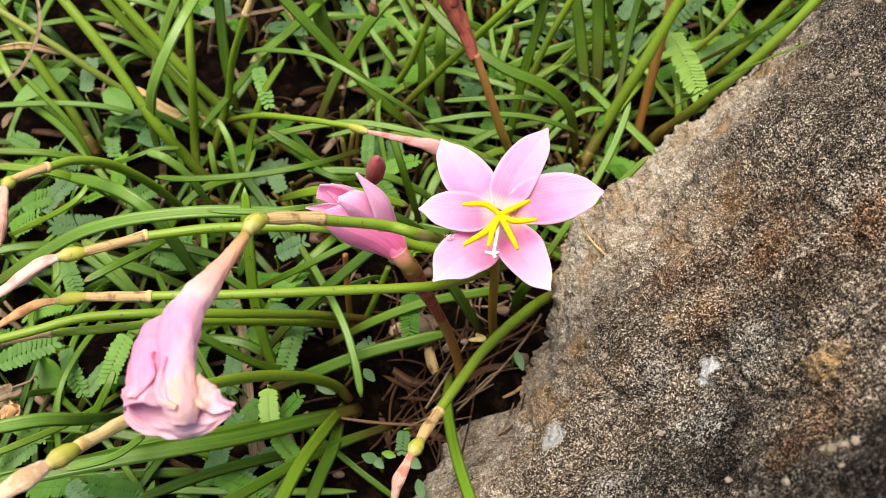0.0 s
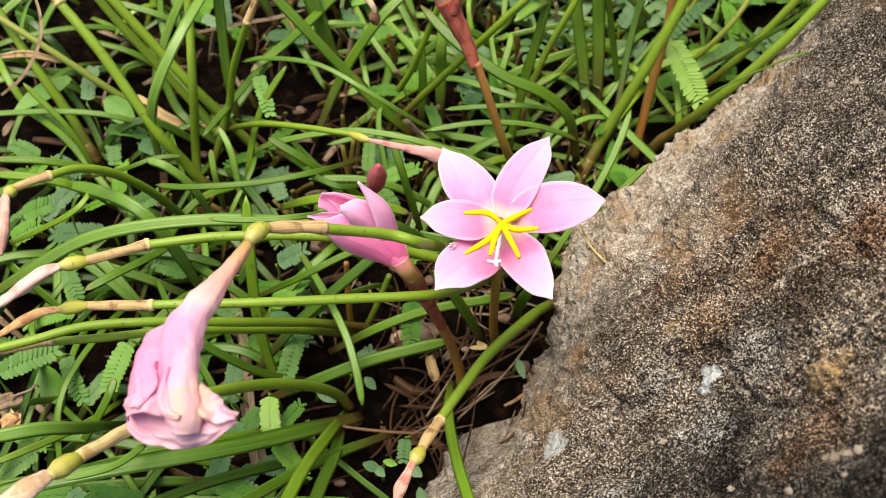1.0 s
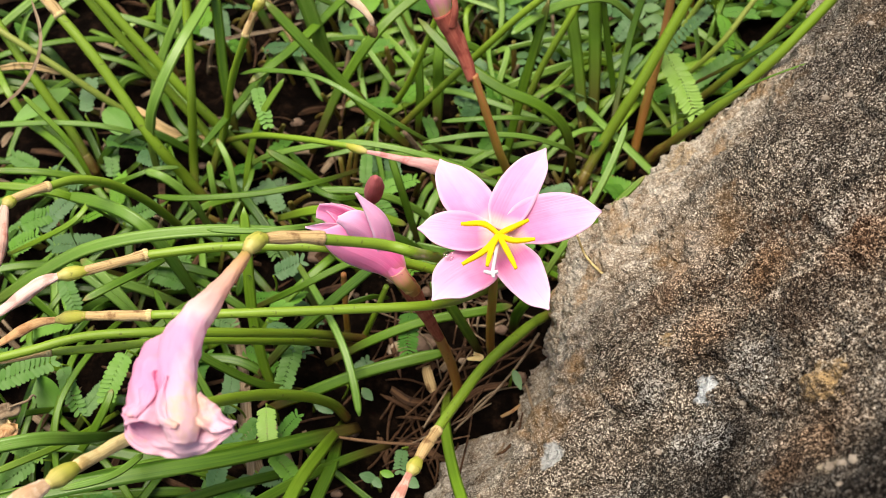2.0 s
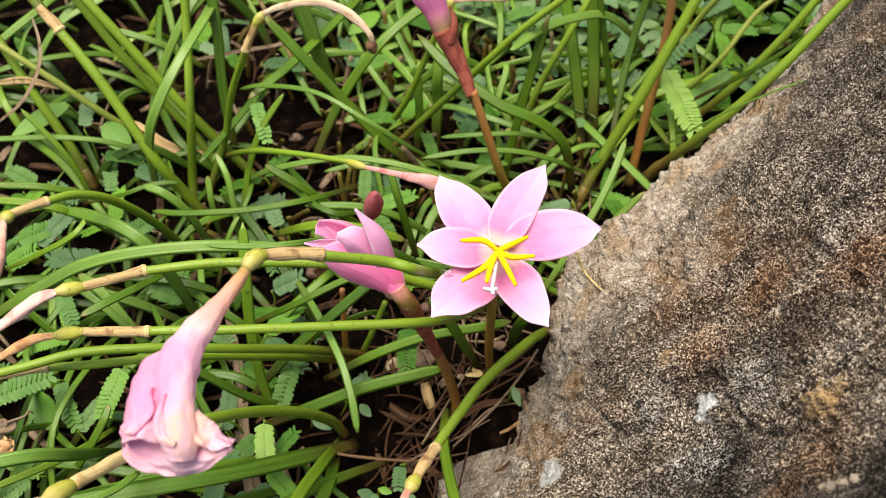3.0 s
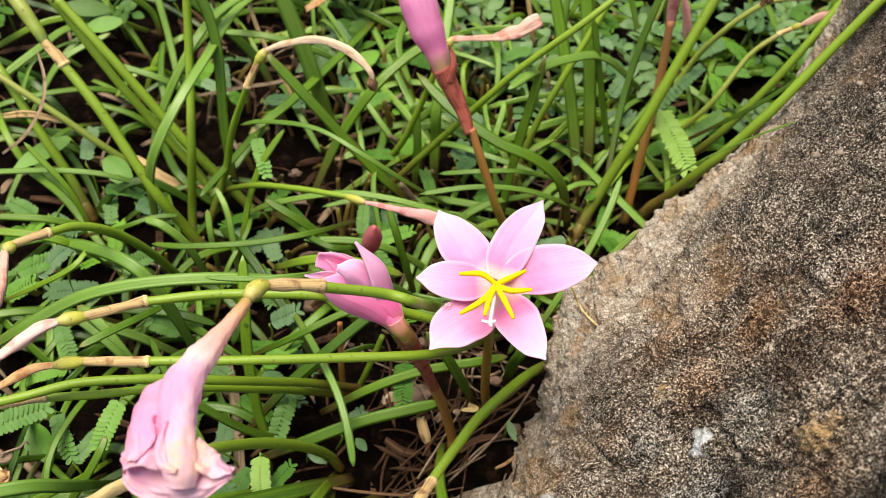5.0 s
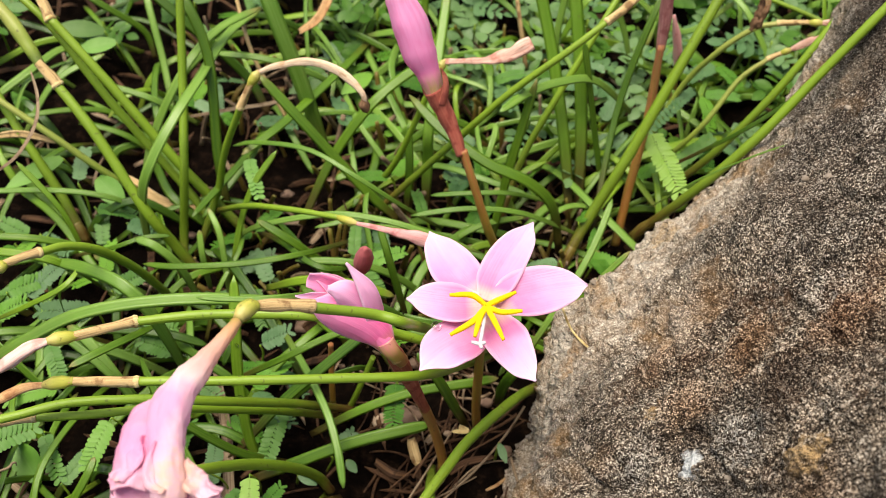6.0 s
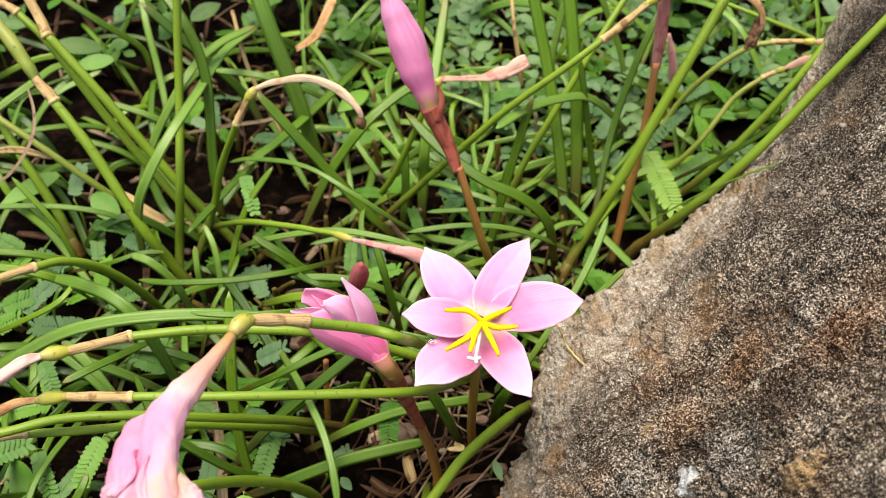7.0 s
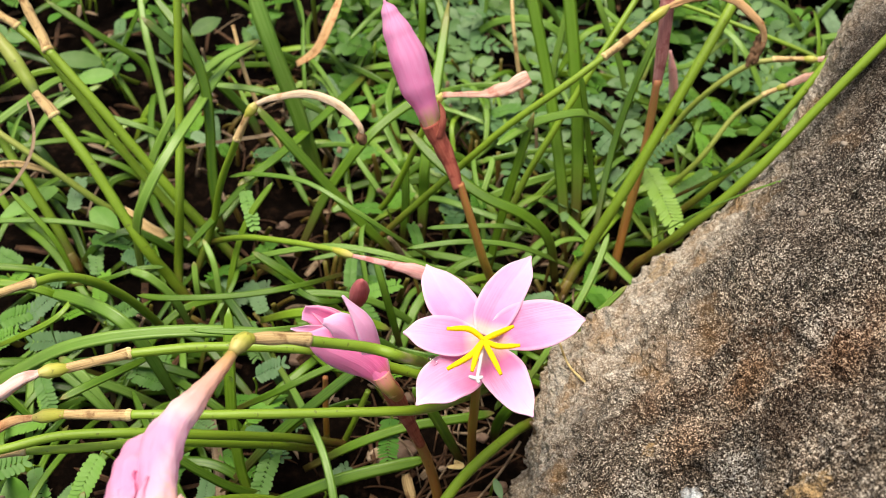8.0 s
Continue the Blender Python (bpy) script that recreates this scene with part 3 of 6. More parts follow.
def strap(name, points, width, material, face=(0.0, -0.5, 0.86), roll=0.0, count=22, tip=0.16, keel=0.13, thick=0.09, blunt=0.25):
    """A strap leaf from its foot to its tip: a shallow channel with real thickness, narrowed to a rounded tip."""
    line = spline(points, count)
    n = len(line)
    verts, along, across, flow, faces = [], [], [], [], []
    length = 0.0
    face = Vector(face).normalized()
    offset = random.random() * 50
    for i, p in enumerate(line):
        tangent = (line[min(i + 1, n - 1)] - line[max(i - 1, 0)]).normalized()
        up = face - tangent * face.dot(tangent)
        if up.length < 0.05:
            up = Vector((0, -1, 0)) - tangent * -tangent.y
        up = Matrix.Rotation(radians(roll), 3, tangent) @ up.normalized()
        side = tangent.cross(up)
        if i:
            length += (p - line[i - 1]).length
        t = i / (n - 1)
        w = width * 0.5 * (0.72 + 0.28 * min(1.0, t * 4.0))
        if t > 1 - tip:
            w *= blunt * 0.35 + (1 - blunt * 0.35) * math.sqrt(max(0.0, 1 - ((t - 1 + tip) / tip) ** 2))
        h = width * thick
        ring = ((-1.0, keel * 0.5, 0), (-0.5, keel * 0.08, 1), (0.0, -keel * 0.2, 1), (0.5, keel * 0.08, 1), (1.0, keel * 0.5, 0),
                (0.5, -keel * 0.15, -1), (0.0, -keel * 0.5, -1), (-0.5, -keel * 0.15, -1))
        for a, b, c in ring:
            verts.append(p + side * (a * w) + up * (b * w + c * h * 0.5 * (w / width * 2)))
            along.append(t)
            across.append(abs(a))
            flow.append((length * 25.0 + offset, a * 3.2, c * 0.3))
    m = 8
    for i in range(n - 1):
        for j in range(m):
            k = (j + 1) % m
            faces.append((i * m + j, i * m + k, (i + 1) * m + k, (i + 1) * m + j))
    faces.append(tuple(range(m))[::-1])
    faces.append(tuple((n - 1) * m + j for j in range(m)))
    return mesh_of(name, verts, faces, along, across, flow, material)


def tepal(name, points, widths, material, face, cup=0.15, ruffle=0.0, rows=34, cols=14, thick=0.0004, groove=0.05, swing=0.0, roll=0.0):
    """A petal along a curved line; widths in millimetres at even steps, cup hollows (+) or bulges (-) it across, swing tilts one side up towards the tip, roll curls both rims back."""
    line = spline(points, rows)
    face = Vector(face).normalized()
    offset = random.random() * 40
    full = max(widths) / 1000.0
    verts, along, across, flow, faces = [], [], [], [], []
    for layer in (0, 1):
        for i, p in enumerate(line):
            t = i / rows
            tangent = (line[min(i + 1, rows)] - line[max(i - 1, 0)]).normalized()
            up = (face - tangent * face.dot(tangent)).normalized()
            side = tangent.cross(up)
            q = t * (len(widths) - 1)
            k = min(int(q), len(widths) - 2)
            u = q - k
            w = [widths[max(k - 1, 0)], widths[k], widths[k + 1], widths[min(k + 2, len(widths) - 1)]]
            h = 0.5 * (2 * w[1] + (w[2] - w[0]) * u + (2 * w[0] - 5 * w[1] + 4 * w[2] - w[3]) * u * u + (3 * w[1] - w[0] - 3 * w[2] + w[3]) * u ** 3)
            h = max(h, 0.25) / 2000.0
            for j in range(cols + 1):
                a = 2 * j / cols - 1
                wave = ruffle * full * (0.25 + 0.75 * a * a) * noise.fractal(Vector((t * 3.2 + offset, a * 1.3, offset)), 0.7, 2.0, 3 if ruffle > 0.15 else 2)
                lift = cup * h * (a * a - 0.3) + wave + swing * h * a * t - roll * h * max(0.0, abs(a) - 0.7) ** 2 * 6.0
                lift -= groove * h * math.exp(-(a * 7.0) ** 2)
                verts.append(p + side * (a * h) + up * (lift - layer * thick))
                along.append(t)
                across.append(abs(a))
                flow.append((t * 1.6 + offset, a * h / full * 26.0, offset))
    c = cols + 1
    half = (rows + 1) * c
    for i in range(rows):
        for j in range(cols):
            q = (i * c + j, i * c + j + 1, (i + 1) * c + j + 1, (i + 1) * c + j)
            faces.append(q)
            faces.append(tuple(half + k for k in reversed(q)))
    rim = [j for j in range(c)] + [i * c + cols for i in range(1, rows + 1)] + [rows * c + j for j in range(cols - 1, -1, -1)] + [i * c for i in range(rows - 1, 0, -1)]
    for k in range(len(rim)):
        a, b = rim[k], rim[(k + 1) % len(rim)]
        faces.append((b, a, half + a, half + b))
    return mesh_of(name, verts, faces, along, across, flow, material)


def thing(name, place, label, category, group=""):
    ob = new(name)
    ob.empty_display_size = 0.01
    ob.location = (place[0], place[1], 0.0)
    return tagged(ob, label, category, group)


# Leaves belong to the clump whose bulb stands nearest to their foot.
CLUMPS = []


def clump_at(x, y, reach=0.035):
    best = min(CLUMPS, key=lambda c: (c.location.x - x) ** 2 + (c.location.y - y) ** 2, default=None)
    if best is None or math.hypot(best.location.x - x, best.location.y - y) > reach:
        best = thing("rain_lily_clump", (x, y), "clump of arching green strap leaves growing from dark soil", "plant", "leafy clumps")
        CLUMPS.append(best)
    return best


def leaf(width, *points, tone="leaf", roll=0.0, tip=0.16, blunt=0.25):
    """A strap leaf through the points, foot first; width in millimetres."""
    home = clump_at(points[0][0], points[0][1])
    return part("leaf", strap("leaf", points, width / 1000.0, M[tone], roll=roll, tip=tip, blunt=blunt), home)


def stem(width, points, owner, tone="stalk", taper=0.85, name="stalk", label=""):
    r = width / 2000.0
    return part(name, rope("stalk", points, (r, r, r * (1 + taper) / 2, r * taper), M[tone], count=10 * len(points), wobble=0.10), owner, label)


def spent_lily(width, stalk, dry, bloom, bloom_width=3.0, tone="stalk", bloom_tone="wither", label="", ragged=0.35, flare=False, end="", dry_tone="dry"):
    """A lily past flowering: green stalk, dried upper piece, swollen ovary and a shrivelled bloom."""
    home = thing("spent_rain_lily", stalk[0], label or "spent rain lily with a shrivelled hanging bloom on a bending stalk", "flower", "spent lilies")
    stem(width, stalk, home, tone)
    r = width / 2000.0
    last = stalk[-1]
    if dry:
        part("dried_section", rope("dried_section", (stalk[-1], *dry), (r * 0.98, r * 0.92, r * 0.85, r * 0.8), M[dry_tone], count=30, sides=10, wobble=0.4), home, "brown papery dried stalk")
        ring = Vector(stalk[-1])
        way = (Vector(dry[0]) - ring).normalized()
        part("collar", rope("collar", (ring - way * 0.0009, ring, ring + way * 0.0009), (r * 1.0, r * 1.13, r * 0.95), M["dry_pale"], count=6, wobble=0.3), home, "pale torn sheath rim")
        last = dry[-1]
    if bloom:
        a, b = Vector(last), Vector(bloom[0])
        way = b - a
        part("ovary", rope("ovary", (a - way * 0.15, a + way * 0.35, a + way * 0.7, b + way * 0.1), (r * 0.75, r * 1.2, r * 1.25, r * 0.7), M["ovary"], count=16, wobble=0.12, pleat=0.06), home, "swollen yellow-green ovary")
        w = bloom_width / 2000.0
        part("withered_bloom", rope("withered_bloom", bloom, (r * 0.6, w * 0.45, w * 0.55, w * 0.8, w * 1.3, w * 1.1) if flare else (r * 0.6, w * 0.8, w, w * 1.1, w * 0.75, w * 0.4), M[bloom_tone], count=34, sides=14, flat=0.7, wobble=ragged, pleat=0.16, pleats=3), home)
        if end:
            tip = Vector(bloom[-1])
            way = (tip - Vector(bloom[-2])).normalized() * 0.004
            part("shrivelled_tip", rope("shrivelled_tip", (tip - way, tip, tip + way * 0.6), (w * 0.5, w * 1.3, w * 1.1, w * 0.3), M[end], count=16, sides=12, wobble=0.9, pleat=0.2), home, "dark brown curled tip")
    return home


def frond_mesh(name, length, width, pairs, material, fold=0.12):
    """A feathered leaf lying along +x: a midrib and two rows of narrow oblong leaflets."""
    verts, along, across, flow, faces = [], [], [], [], []

    def add(v, t, a, f=(0, 0, 0)):
        verts.append(v)
        along.append(t)
        across.append(a)
        flow.append(f)
        return len(verts) - 1

    def bend(x):
        return -0.10 * length * (x / length) ** 2 + 0.05 * length * math.sin(math.pi * x / length)

    ribs = []
    for i in range(9):
        x = length * i / 8
        r = 0.018 * width * (1.4 - i / 8)
        ribs.append([add(Vector((x, dy * r, bend(x) + dz * r)), 0, 0) for dy, dz in ((1, 0), (0, 1), (-1, 0), (0, -1))])
    for a, b in zip(ribs, ribs[1:]):
        for j in range(4):
            faces.append((a[j], b[j], b[(j + 1) % 4], a[(j + 1) % 4]))
    step = length * 0.93 / pairs
    for s in (1, -1):
        for i in range(pairs):
            x = length * 0.06 + step * (i + 0.5) + (0.15 * step if s > 0 else 0)
            u = (i + 0.5) / pairs
            reach = width * 0.5 * (0.74 + 0.26 * math.sin(math.pi * (0.15 + 0.75 * u)))
            reach *= 0.92 + 0.16 * random.random()
            lean = 0.35 + 0.10 * random.random() + (0.35 if u > 0.9 else 0)
            way = Vector((math.sin(lean), s * math.cos(lean), fold + 0.12 * (random.random() - 0.5)))
            cross = Vector((math.cos(lean), -s * math.sin(lean), 0.12 * (random.random() - 0.5)))
            w = step * 0.60
            o = Vector((x, 0, bend(x) + 0.01 * width))
            rows = []
            for t, q in ((0.0, 0.35), (0.16, 0.85), (0.55, 1.0), (0.86, 0.8), (1.0, 0.22)):
                p = o + way * (t * reach) - Vector((0, 0, 0.10 * reach * t * t))
                rows.append([add(p + cross * (w * q) + Vector((0, 0, 0.06 * w)), t, 1), add(p, t, 0), add(p - cross * (w * q) + Vector((0, 0, 0.06 * w)), t, 1)])
            for a, b in zip(rows, rows[1:]):
                for j in (0, 1):
                    faces.append((a[j], b[j], b[j + 1], a[j + 1]))
                    if s < 0:
                        faces[-1] = faces[-1][::-1]
    return mesh_of(name, verts, faces, along, across, flow, material)


def lay(foot, tip, roll=0.0, face=(0.0, -0.35, 0.94)):
    """The pose that lays a leaf built along +x from foot to tip."""
    foot, tip = Vector(foot), Vector(tip)
    x = (tip - foot).normalized()
    z = Vector(face) - x * Vector(face).dot(x)
    z = Matrix.Rotation(radians(roll), 3, x) @ z.normalized()
    y = z.cross(x)
    return Matrix.Translation(foot) @ Matrix((x, y, z)).transposed().to_4x4()


SENSITIVE = "feathery green sensitive-plant leaves low among lily leaves"


def frond(width, foot, tip, tone="frond", pairs=16, roll=0.0):
    """One feathered leaf on its thin stem; width in millimetres."""
    foot, tip = Vector(foot), Vector(tip)
    root = foot - (tip - foot) * 0.25
    home = thing("sensitive_plant", root, SENSITIVE, "plant", "feathery plants")
    length = (tip - foot).length
    ob = part("feathered_leaf", frond_mesh("feathered_leaf", length, width / 1000.0, pairs, M[tone]), home)
    ob.matrix_basis = lay(foot, tip, roll)
    low = Vector((root.x, root.y, -0.004))
    part("stem", rope("stem", (low, (low + foot) * 0.5 + Vector((0.002, 0, 0.004)), foot), (0.0006, 0.0005, 0.0004), M["stalk"], count=10, sides=5), home)
    return home


# ---- the open flower ----
def open_lily():
    foot = (0.0210, 0.1654, 0.0030)
    home = thing("rain_lily", foot, "open pink six-petalled rain lily with yellow anthers beside the boulder", "flower", "rain lilies")
    heart = Vector((0.0164, 0.1473, 0.1289))
    stem(3.6, (foot, (0.0195, 0.1675, 0.0250), (0.0187, 0.1662, 0.0600), (0.0170, 0.1569, 0.1000), heart - Vector((0.0, -0.004, 0.016))), home, "stalk_brown")
    face = Vector((0.0, -0.12, 0.99)).normalized()
    bloom = part("bloom", rope("bloom", (heart - face * 0.018, heart - face * 0.010, heart - face * 0.001, heart + face * 0.0012), (0.0016, 0.0022, 0.0036, 0.0034, 0.0018), M["throat"], count=12, sides=18), home, "pale yellow-green throat")

    def open_petal(line, widths, lift):
        line = [Vector(q) + face * (lift * (1.0 - 0.15 * k)) for k, q in enumerate(line)]
        part("petal", tepal("petal", line, [1.11 * w for w in widths], M["petal"], face, cup=0.17, ruffle=0.035, groove=0.07), bloom)

    open_petal(((0.0186, 0.1470, 0.1306), (0.0245, 0.1508, 0.1306), (0.0300, 0.1532, 0.1297), (0.0364, 0.1554, 0.1288), (0.0430, 0.1571, 0.1276), (0.0481, 0.1584, 0.1260)), (6.0, 12.5, 14.6, 13.6, 8.6, 0.5), -0.0012)
    open_petal(((0.0150, 0.1429, 0.1280), (0.0114, 0.1386, 0.1283), (0.0065, 0.1355, 0.1293), (0.0016, 0.1313, 0.1296), (-0.0028, 0.1264, 0.1295)), (6.0, 11.2, 12.9, 10.4, 0.5), -0.0012)
    open_petal(((0.0143, 0.1506, 0.1327), (0.0099, 0.1572, 0.1312), (0.0062, 0.1637, 0.1296), (0.0021, 0.1715, 0.1287), (-0.0005, 0.1778, 0.1269)), (6.5, 12.2, 12.8, 8.2, 0.5), -0.0030)
    open_petal(((0.0173, 0.1484, 0.1314), (0.0195, 0.1560, 0.1304), (0.0236, 0.1649, 0.1302), (0.0284, 0.1729, 0.1295), (0.0324, 0.1801, 0.1282)), (6.5, 10.9, 11.0, 7.8, 0.5), 0.0006)
    open_petal(((0.0173, 0.1453, 0.1295), (0.0208, 0.1389, 0.1291), (0.0229, 0.1344, 0.1298), (0.0270, 0.1275, 0.1291), (0.0297, 0.1231, 0.1299)), (5.8, 11.2, 11.6, 7.2, 0.5), 0.0008)
    open_petal(((0.0150, 0.1475, 0.1309), (0.0089, 0.1473, 0.1311), (0.0024, 0.1477, 0.1318), (-0.0027, 0.1480, 0.1323), (-0.0070, 0.1479, 0.1327)), (6.0, 11.0, 10.9, 7.6, 0.5), 0.0006)
    ends = (
        ((0.0156, 0.1455, 0.1359), (0.0117, 0.1458, 0.1384), (0.0054, 0.1453, 0.1393)), ((0.0165, 0.1444, 0.1365), (0.0192, 0.1447, 0.1378), (0.0246, 0.1479, 0.1373)),
        ((0.0169, 0.1433, 0.1358), (0.0201, 0.1408, 0.1378), (0.0261, 0.1411, 0.1380)), ((0.0165, 0.1428, 0.1355), (0.0178, 0.1379, 0.1384), (0.0204, 0.1314, 0.1382)),
        ((0.0153, 0.1428, 0.1355), (0.0139, 0.1379, 0.1384), (0.0124, 0.1325, 0.1377)), ((0.0149, 0.1431, 0.1357), (0.0122, 0.1375, 0.1382), (0.0056, 0.1339, 0.1362)))
    knot = Vector((0.0160, 0.1437, 0.1359))
    for a, b, c in ends:
        a = Vector(a).lerp(knot, 0.65)
        part("filament", rope("filament", (heart, a), (0.0006, 0.0005), M["throat"], count=6, sides=6), bloom)
        part("anther", rope("anther", (a, b, c), (0.0007, 0.00085, 0.0009, 0.0008, 0.0005), M["anther"], count=18, sides=8, wobble=0.2), bloom, "powdery yellow anther")
    style = (0.0135, 0.1278, 0.1419)
    part("style", rope("style", (heart, (0.0151, 0.1372, 0.1381), style), (0.0005, 0.0005, 0.00055), M["white"], count=12, sides=7), bloom, "white style")
    for lobe in ((0.0112, 0.1283, 0.1422), (0.0140, 0.1264, 0.1422), (0.0151, 0.1283, 0.1422)):
        part("stigma", rope("stigma", (style, lobe), (0.0005, 0.0006, 0.0004), M["white"], count=6, sides=6), bloom)
    return home


open_lily()


# ---- the half-open flower ----
def half_open_lily():
    foot = (0.0068, 0.1480, 0.0030)
    home = thing("rain_lily", foot, "half-open deep pink rain lily on a reddish stalk", "flower", "rain lilies")
    neck = Vector((-0.0125, 0.1451, 0.1086))
    stem(4.0, (foot, (0.0063, 0.1524, 0.0100), (0.0025, 0.1545, 0.0320), (-0.0028, 0.1525, 0.0600), (-0.0059, 0.1478, 0.0800)), home, "stalk_red", 0.95)
    part("spathe", rope("spathe", ((-0.0008, 0.1524, 0.0520), (-0.0055, 0.1478, 0.0800), (-0.0093, 0.1459, 0.0980), (-0.0118, 0.1450, 0.1098)), (0.0018, 0.0021, 0.0025, 0.0029, 0.0029, 0.0021), M["spathe"], count=24, sides=12, wobble=0.15), home, "papery dark red sheath")
    bloom = part("bloom", rope("bloom", ((-0.0098, 0.1422, 0.1056), (-0.0117, 0.1440, 0.1088), (-0.0138, 0.1460, 0.1112), (-0.0171, 0.1482, 0.1137), (-0.0213, 0.1500, 0.1165)), (0.0017, 0.0025, 0.0031, 0.0032, 0.0016), M["neck"], count=24, sides=20), home)
    part("ovary", rope("ovary", ((-0.0086, 0.1444, 0.1020), (-0.0104, 0.1437, 0.1070), (-0.0120, 0.1441, 0.1100), (-0.0136, 0.1456, 0.1122)), (0.0023, 0.0026, 0.0030, 0.0029), M["ovary_olive"], count=24, sides=16, wobble=0.12), home, "olive and rosy swollen ovary")
    part("bract", tepal("bract", ((-0.0072, 0.1448, 0.0990), (-0.0078, 0.1432, 0.1050), (-0.0090, 0.1432, 0.1095), (-0.0100, 0.1440, 0.1125)), (3.0, 3.6, 2.4, 0.4), M["spathe"], (0.6, -0.5, 0.6), cup=-0.7, ruffle=0.1), home)
    eye = Vector((0.09, -0.52, 0.85))

    def shell(line, widths, tone, face, cup, roll):
        part("petal", tepal("petal", line, widths, M[tone], face, cup=cup, ruffle=0.06, roll=roll), bloom)

    shell(((-0.0174, 0.1512, 0.1124), (-0.0242, 0.1569, 0.1186), (-0.0300, 0.1590, 0.1226), (-0.0342, 0.1601, 0.1256)), (6.0, 7.0, 6.5, 3.0), "petal_deep", (0.1, -0.3, 0.95), 0.5, 0.0)
    shell(((-0.0173, 0.1504, 0.1137), (-0.0266, 0.1566, 0.1206), (-0.0325, 0.1582, 0.1243), (-0.0372, 0.1580, 0.1268)), (6.5, 7.4, 6.6, 4.4), "petal_deep", (0.0, -0.6, 0.8), 0.7, 0.6)
    shell(((-0.0189, 0.1496, 0.1149), (-0.0290, 0.1530, 0.1206), (-0.0346, 0.1530, 0.1243), (-0.0402, 0.1518, 0.1273)), (5.0, 5.6, 4.0, 0.6), "petal_mid", eye, 0.4, 0.2)
    shell(((-0.0150, 0.1478, 0.1108), (-0.0161, 0.1504, 0.1210), (-0.0186, 0.1533, 0.1295), (-0.0249, 0.1573, 0.1372)), (6.5, 7.6, 6.0, 0.6), "petal_mid", (0.55, -0.40, 0.75), -0.45, 0.0)
    shell(((-0.0150, 0.1480, 0.1118), (-0.0204, 0.1514, 0.1222), (-0.0254, 0.1527, 0.1282), (-0.0303, 0.1521, 0.1311)), (5.5, 8.8, 7.8, 2.0), "petal_mid", eye, -0.55, 0.1)
    shell(((-0.0120, 0.1431, 0.1100), (-0.0168, 0.1466, 0.1160), (-0.0238, 0.1484, 0.1202), (-0.0307, 0.1494, 0.1236), (-0.0368, 0.1503, 0.1262)), (5.0, 11.6, 13.4, 9.8, 1.6), "petal_deep", (0.05, -0.70, 0.70), -0.60, 0.0)
    return home


half_open_lily()


# ---- the tall closed bud ----
def tall_bud_lily():
    foot = (0.0315, 0.2142, 0.0030)
    home = thing("rain_lily", foot, "tall closed pink rain lily bud in a reddish papery sheath", "flower", "rain lilies")
    stem(3.9, (foot, (0.0305, 0.2398, 0.0220), (0.0242, 0.2402, 0.0460), (0.0175, 0.2450, 0.0680), (0.0127, 0.2507, 0.0820)), home, "stalk_brown")
    part("spathe", rope("spathe", ((0.0122, 0.2501, 0.0798), (0.0087, 0.2559, 0.0870), (0.0054, 0.2600, 0.0928), (0.0022, 0.2629, 0.0977), (0.0003, 0.2644, 0.1012)), (0.0021, 0.0028, 0.0034, 0.0039, 0.0039), M["spathe"], count=36, sides=16, wobble=0.16, pleat=0.04), home, "papery dark red sheath")
    line = ((0.0016, 0.2631, 0.0982), (-0.0014, 0.2685, 0.1054), (-0.0054, 0.2738, 0.1124), (-0.0087, 0.2798, 0.1200), (-0.0129, 0.2857, 0.1275), (-0.0162, 0.2900, 0.1338), (-0.0183, 0.2917, 0.1381))
    part("bud", rope("bud", line, (0.0032, 0.0046, 0.0067, 0.0071, 0.0057, 0.0033, 0.0005), M["petal_bud"], count=60, sides=32, flat=0.95, wobble=0.03, pleat=0.02, pleats=3), home)
    part("bract", tepal("bract", ((0.0047, 0.2592, 0.0985), (0.0058, 0.2618, 0.1037), (0.0053, 0.2649, 0.1077), (0.0032, 0.2668, 0.1112)), (3.6, 3.6, 2.6, 0.4), M["spathe"], (0.7, -0.5, 0.5), cup=-0.6, ruffle=0.1), home)
    part("bract", tepal("bract", ((0.0044, 0.2586, 0.0930), (0.0002, 0.2616, 0.0984), (-0.0026, 0.2640, 0.1020), (-0.0044, 0.2662, 0.1052)), (4.2, 4.6, 3.2, 0.4), M["spathe"], (-0.5, -0.6, 0.6), cup=-0.6, ruffle=0.1), home)
    return home


tall_bud_lily()


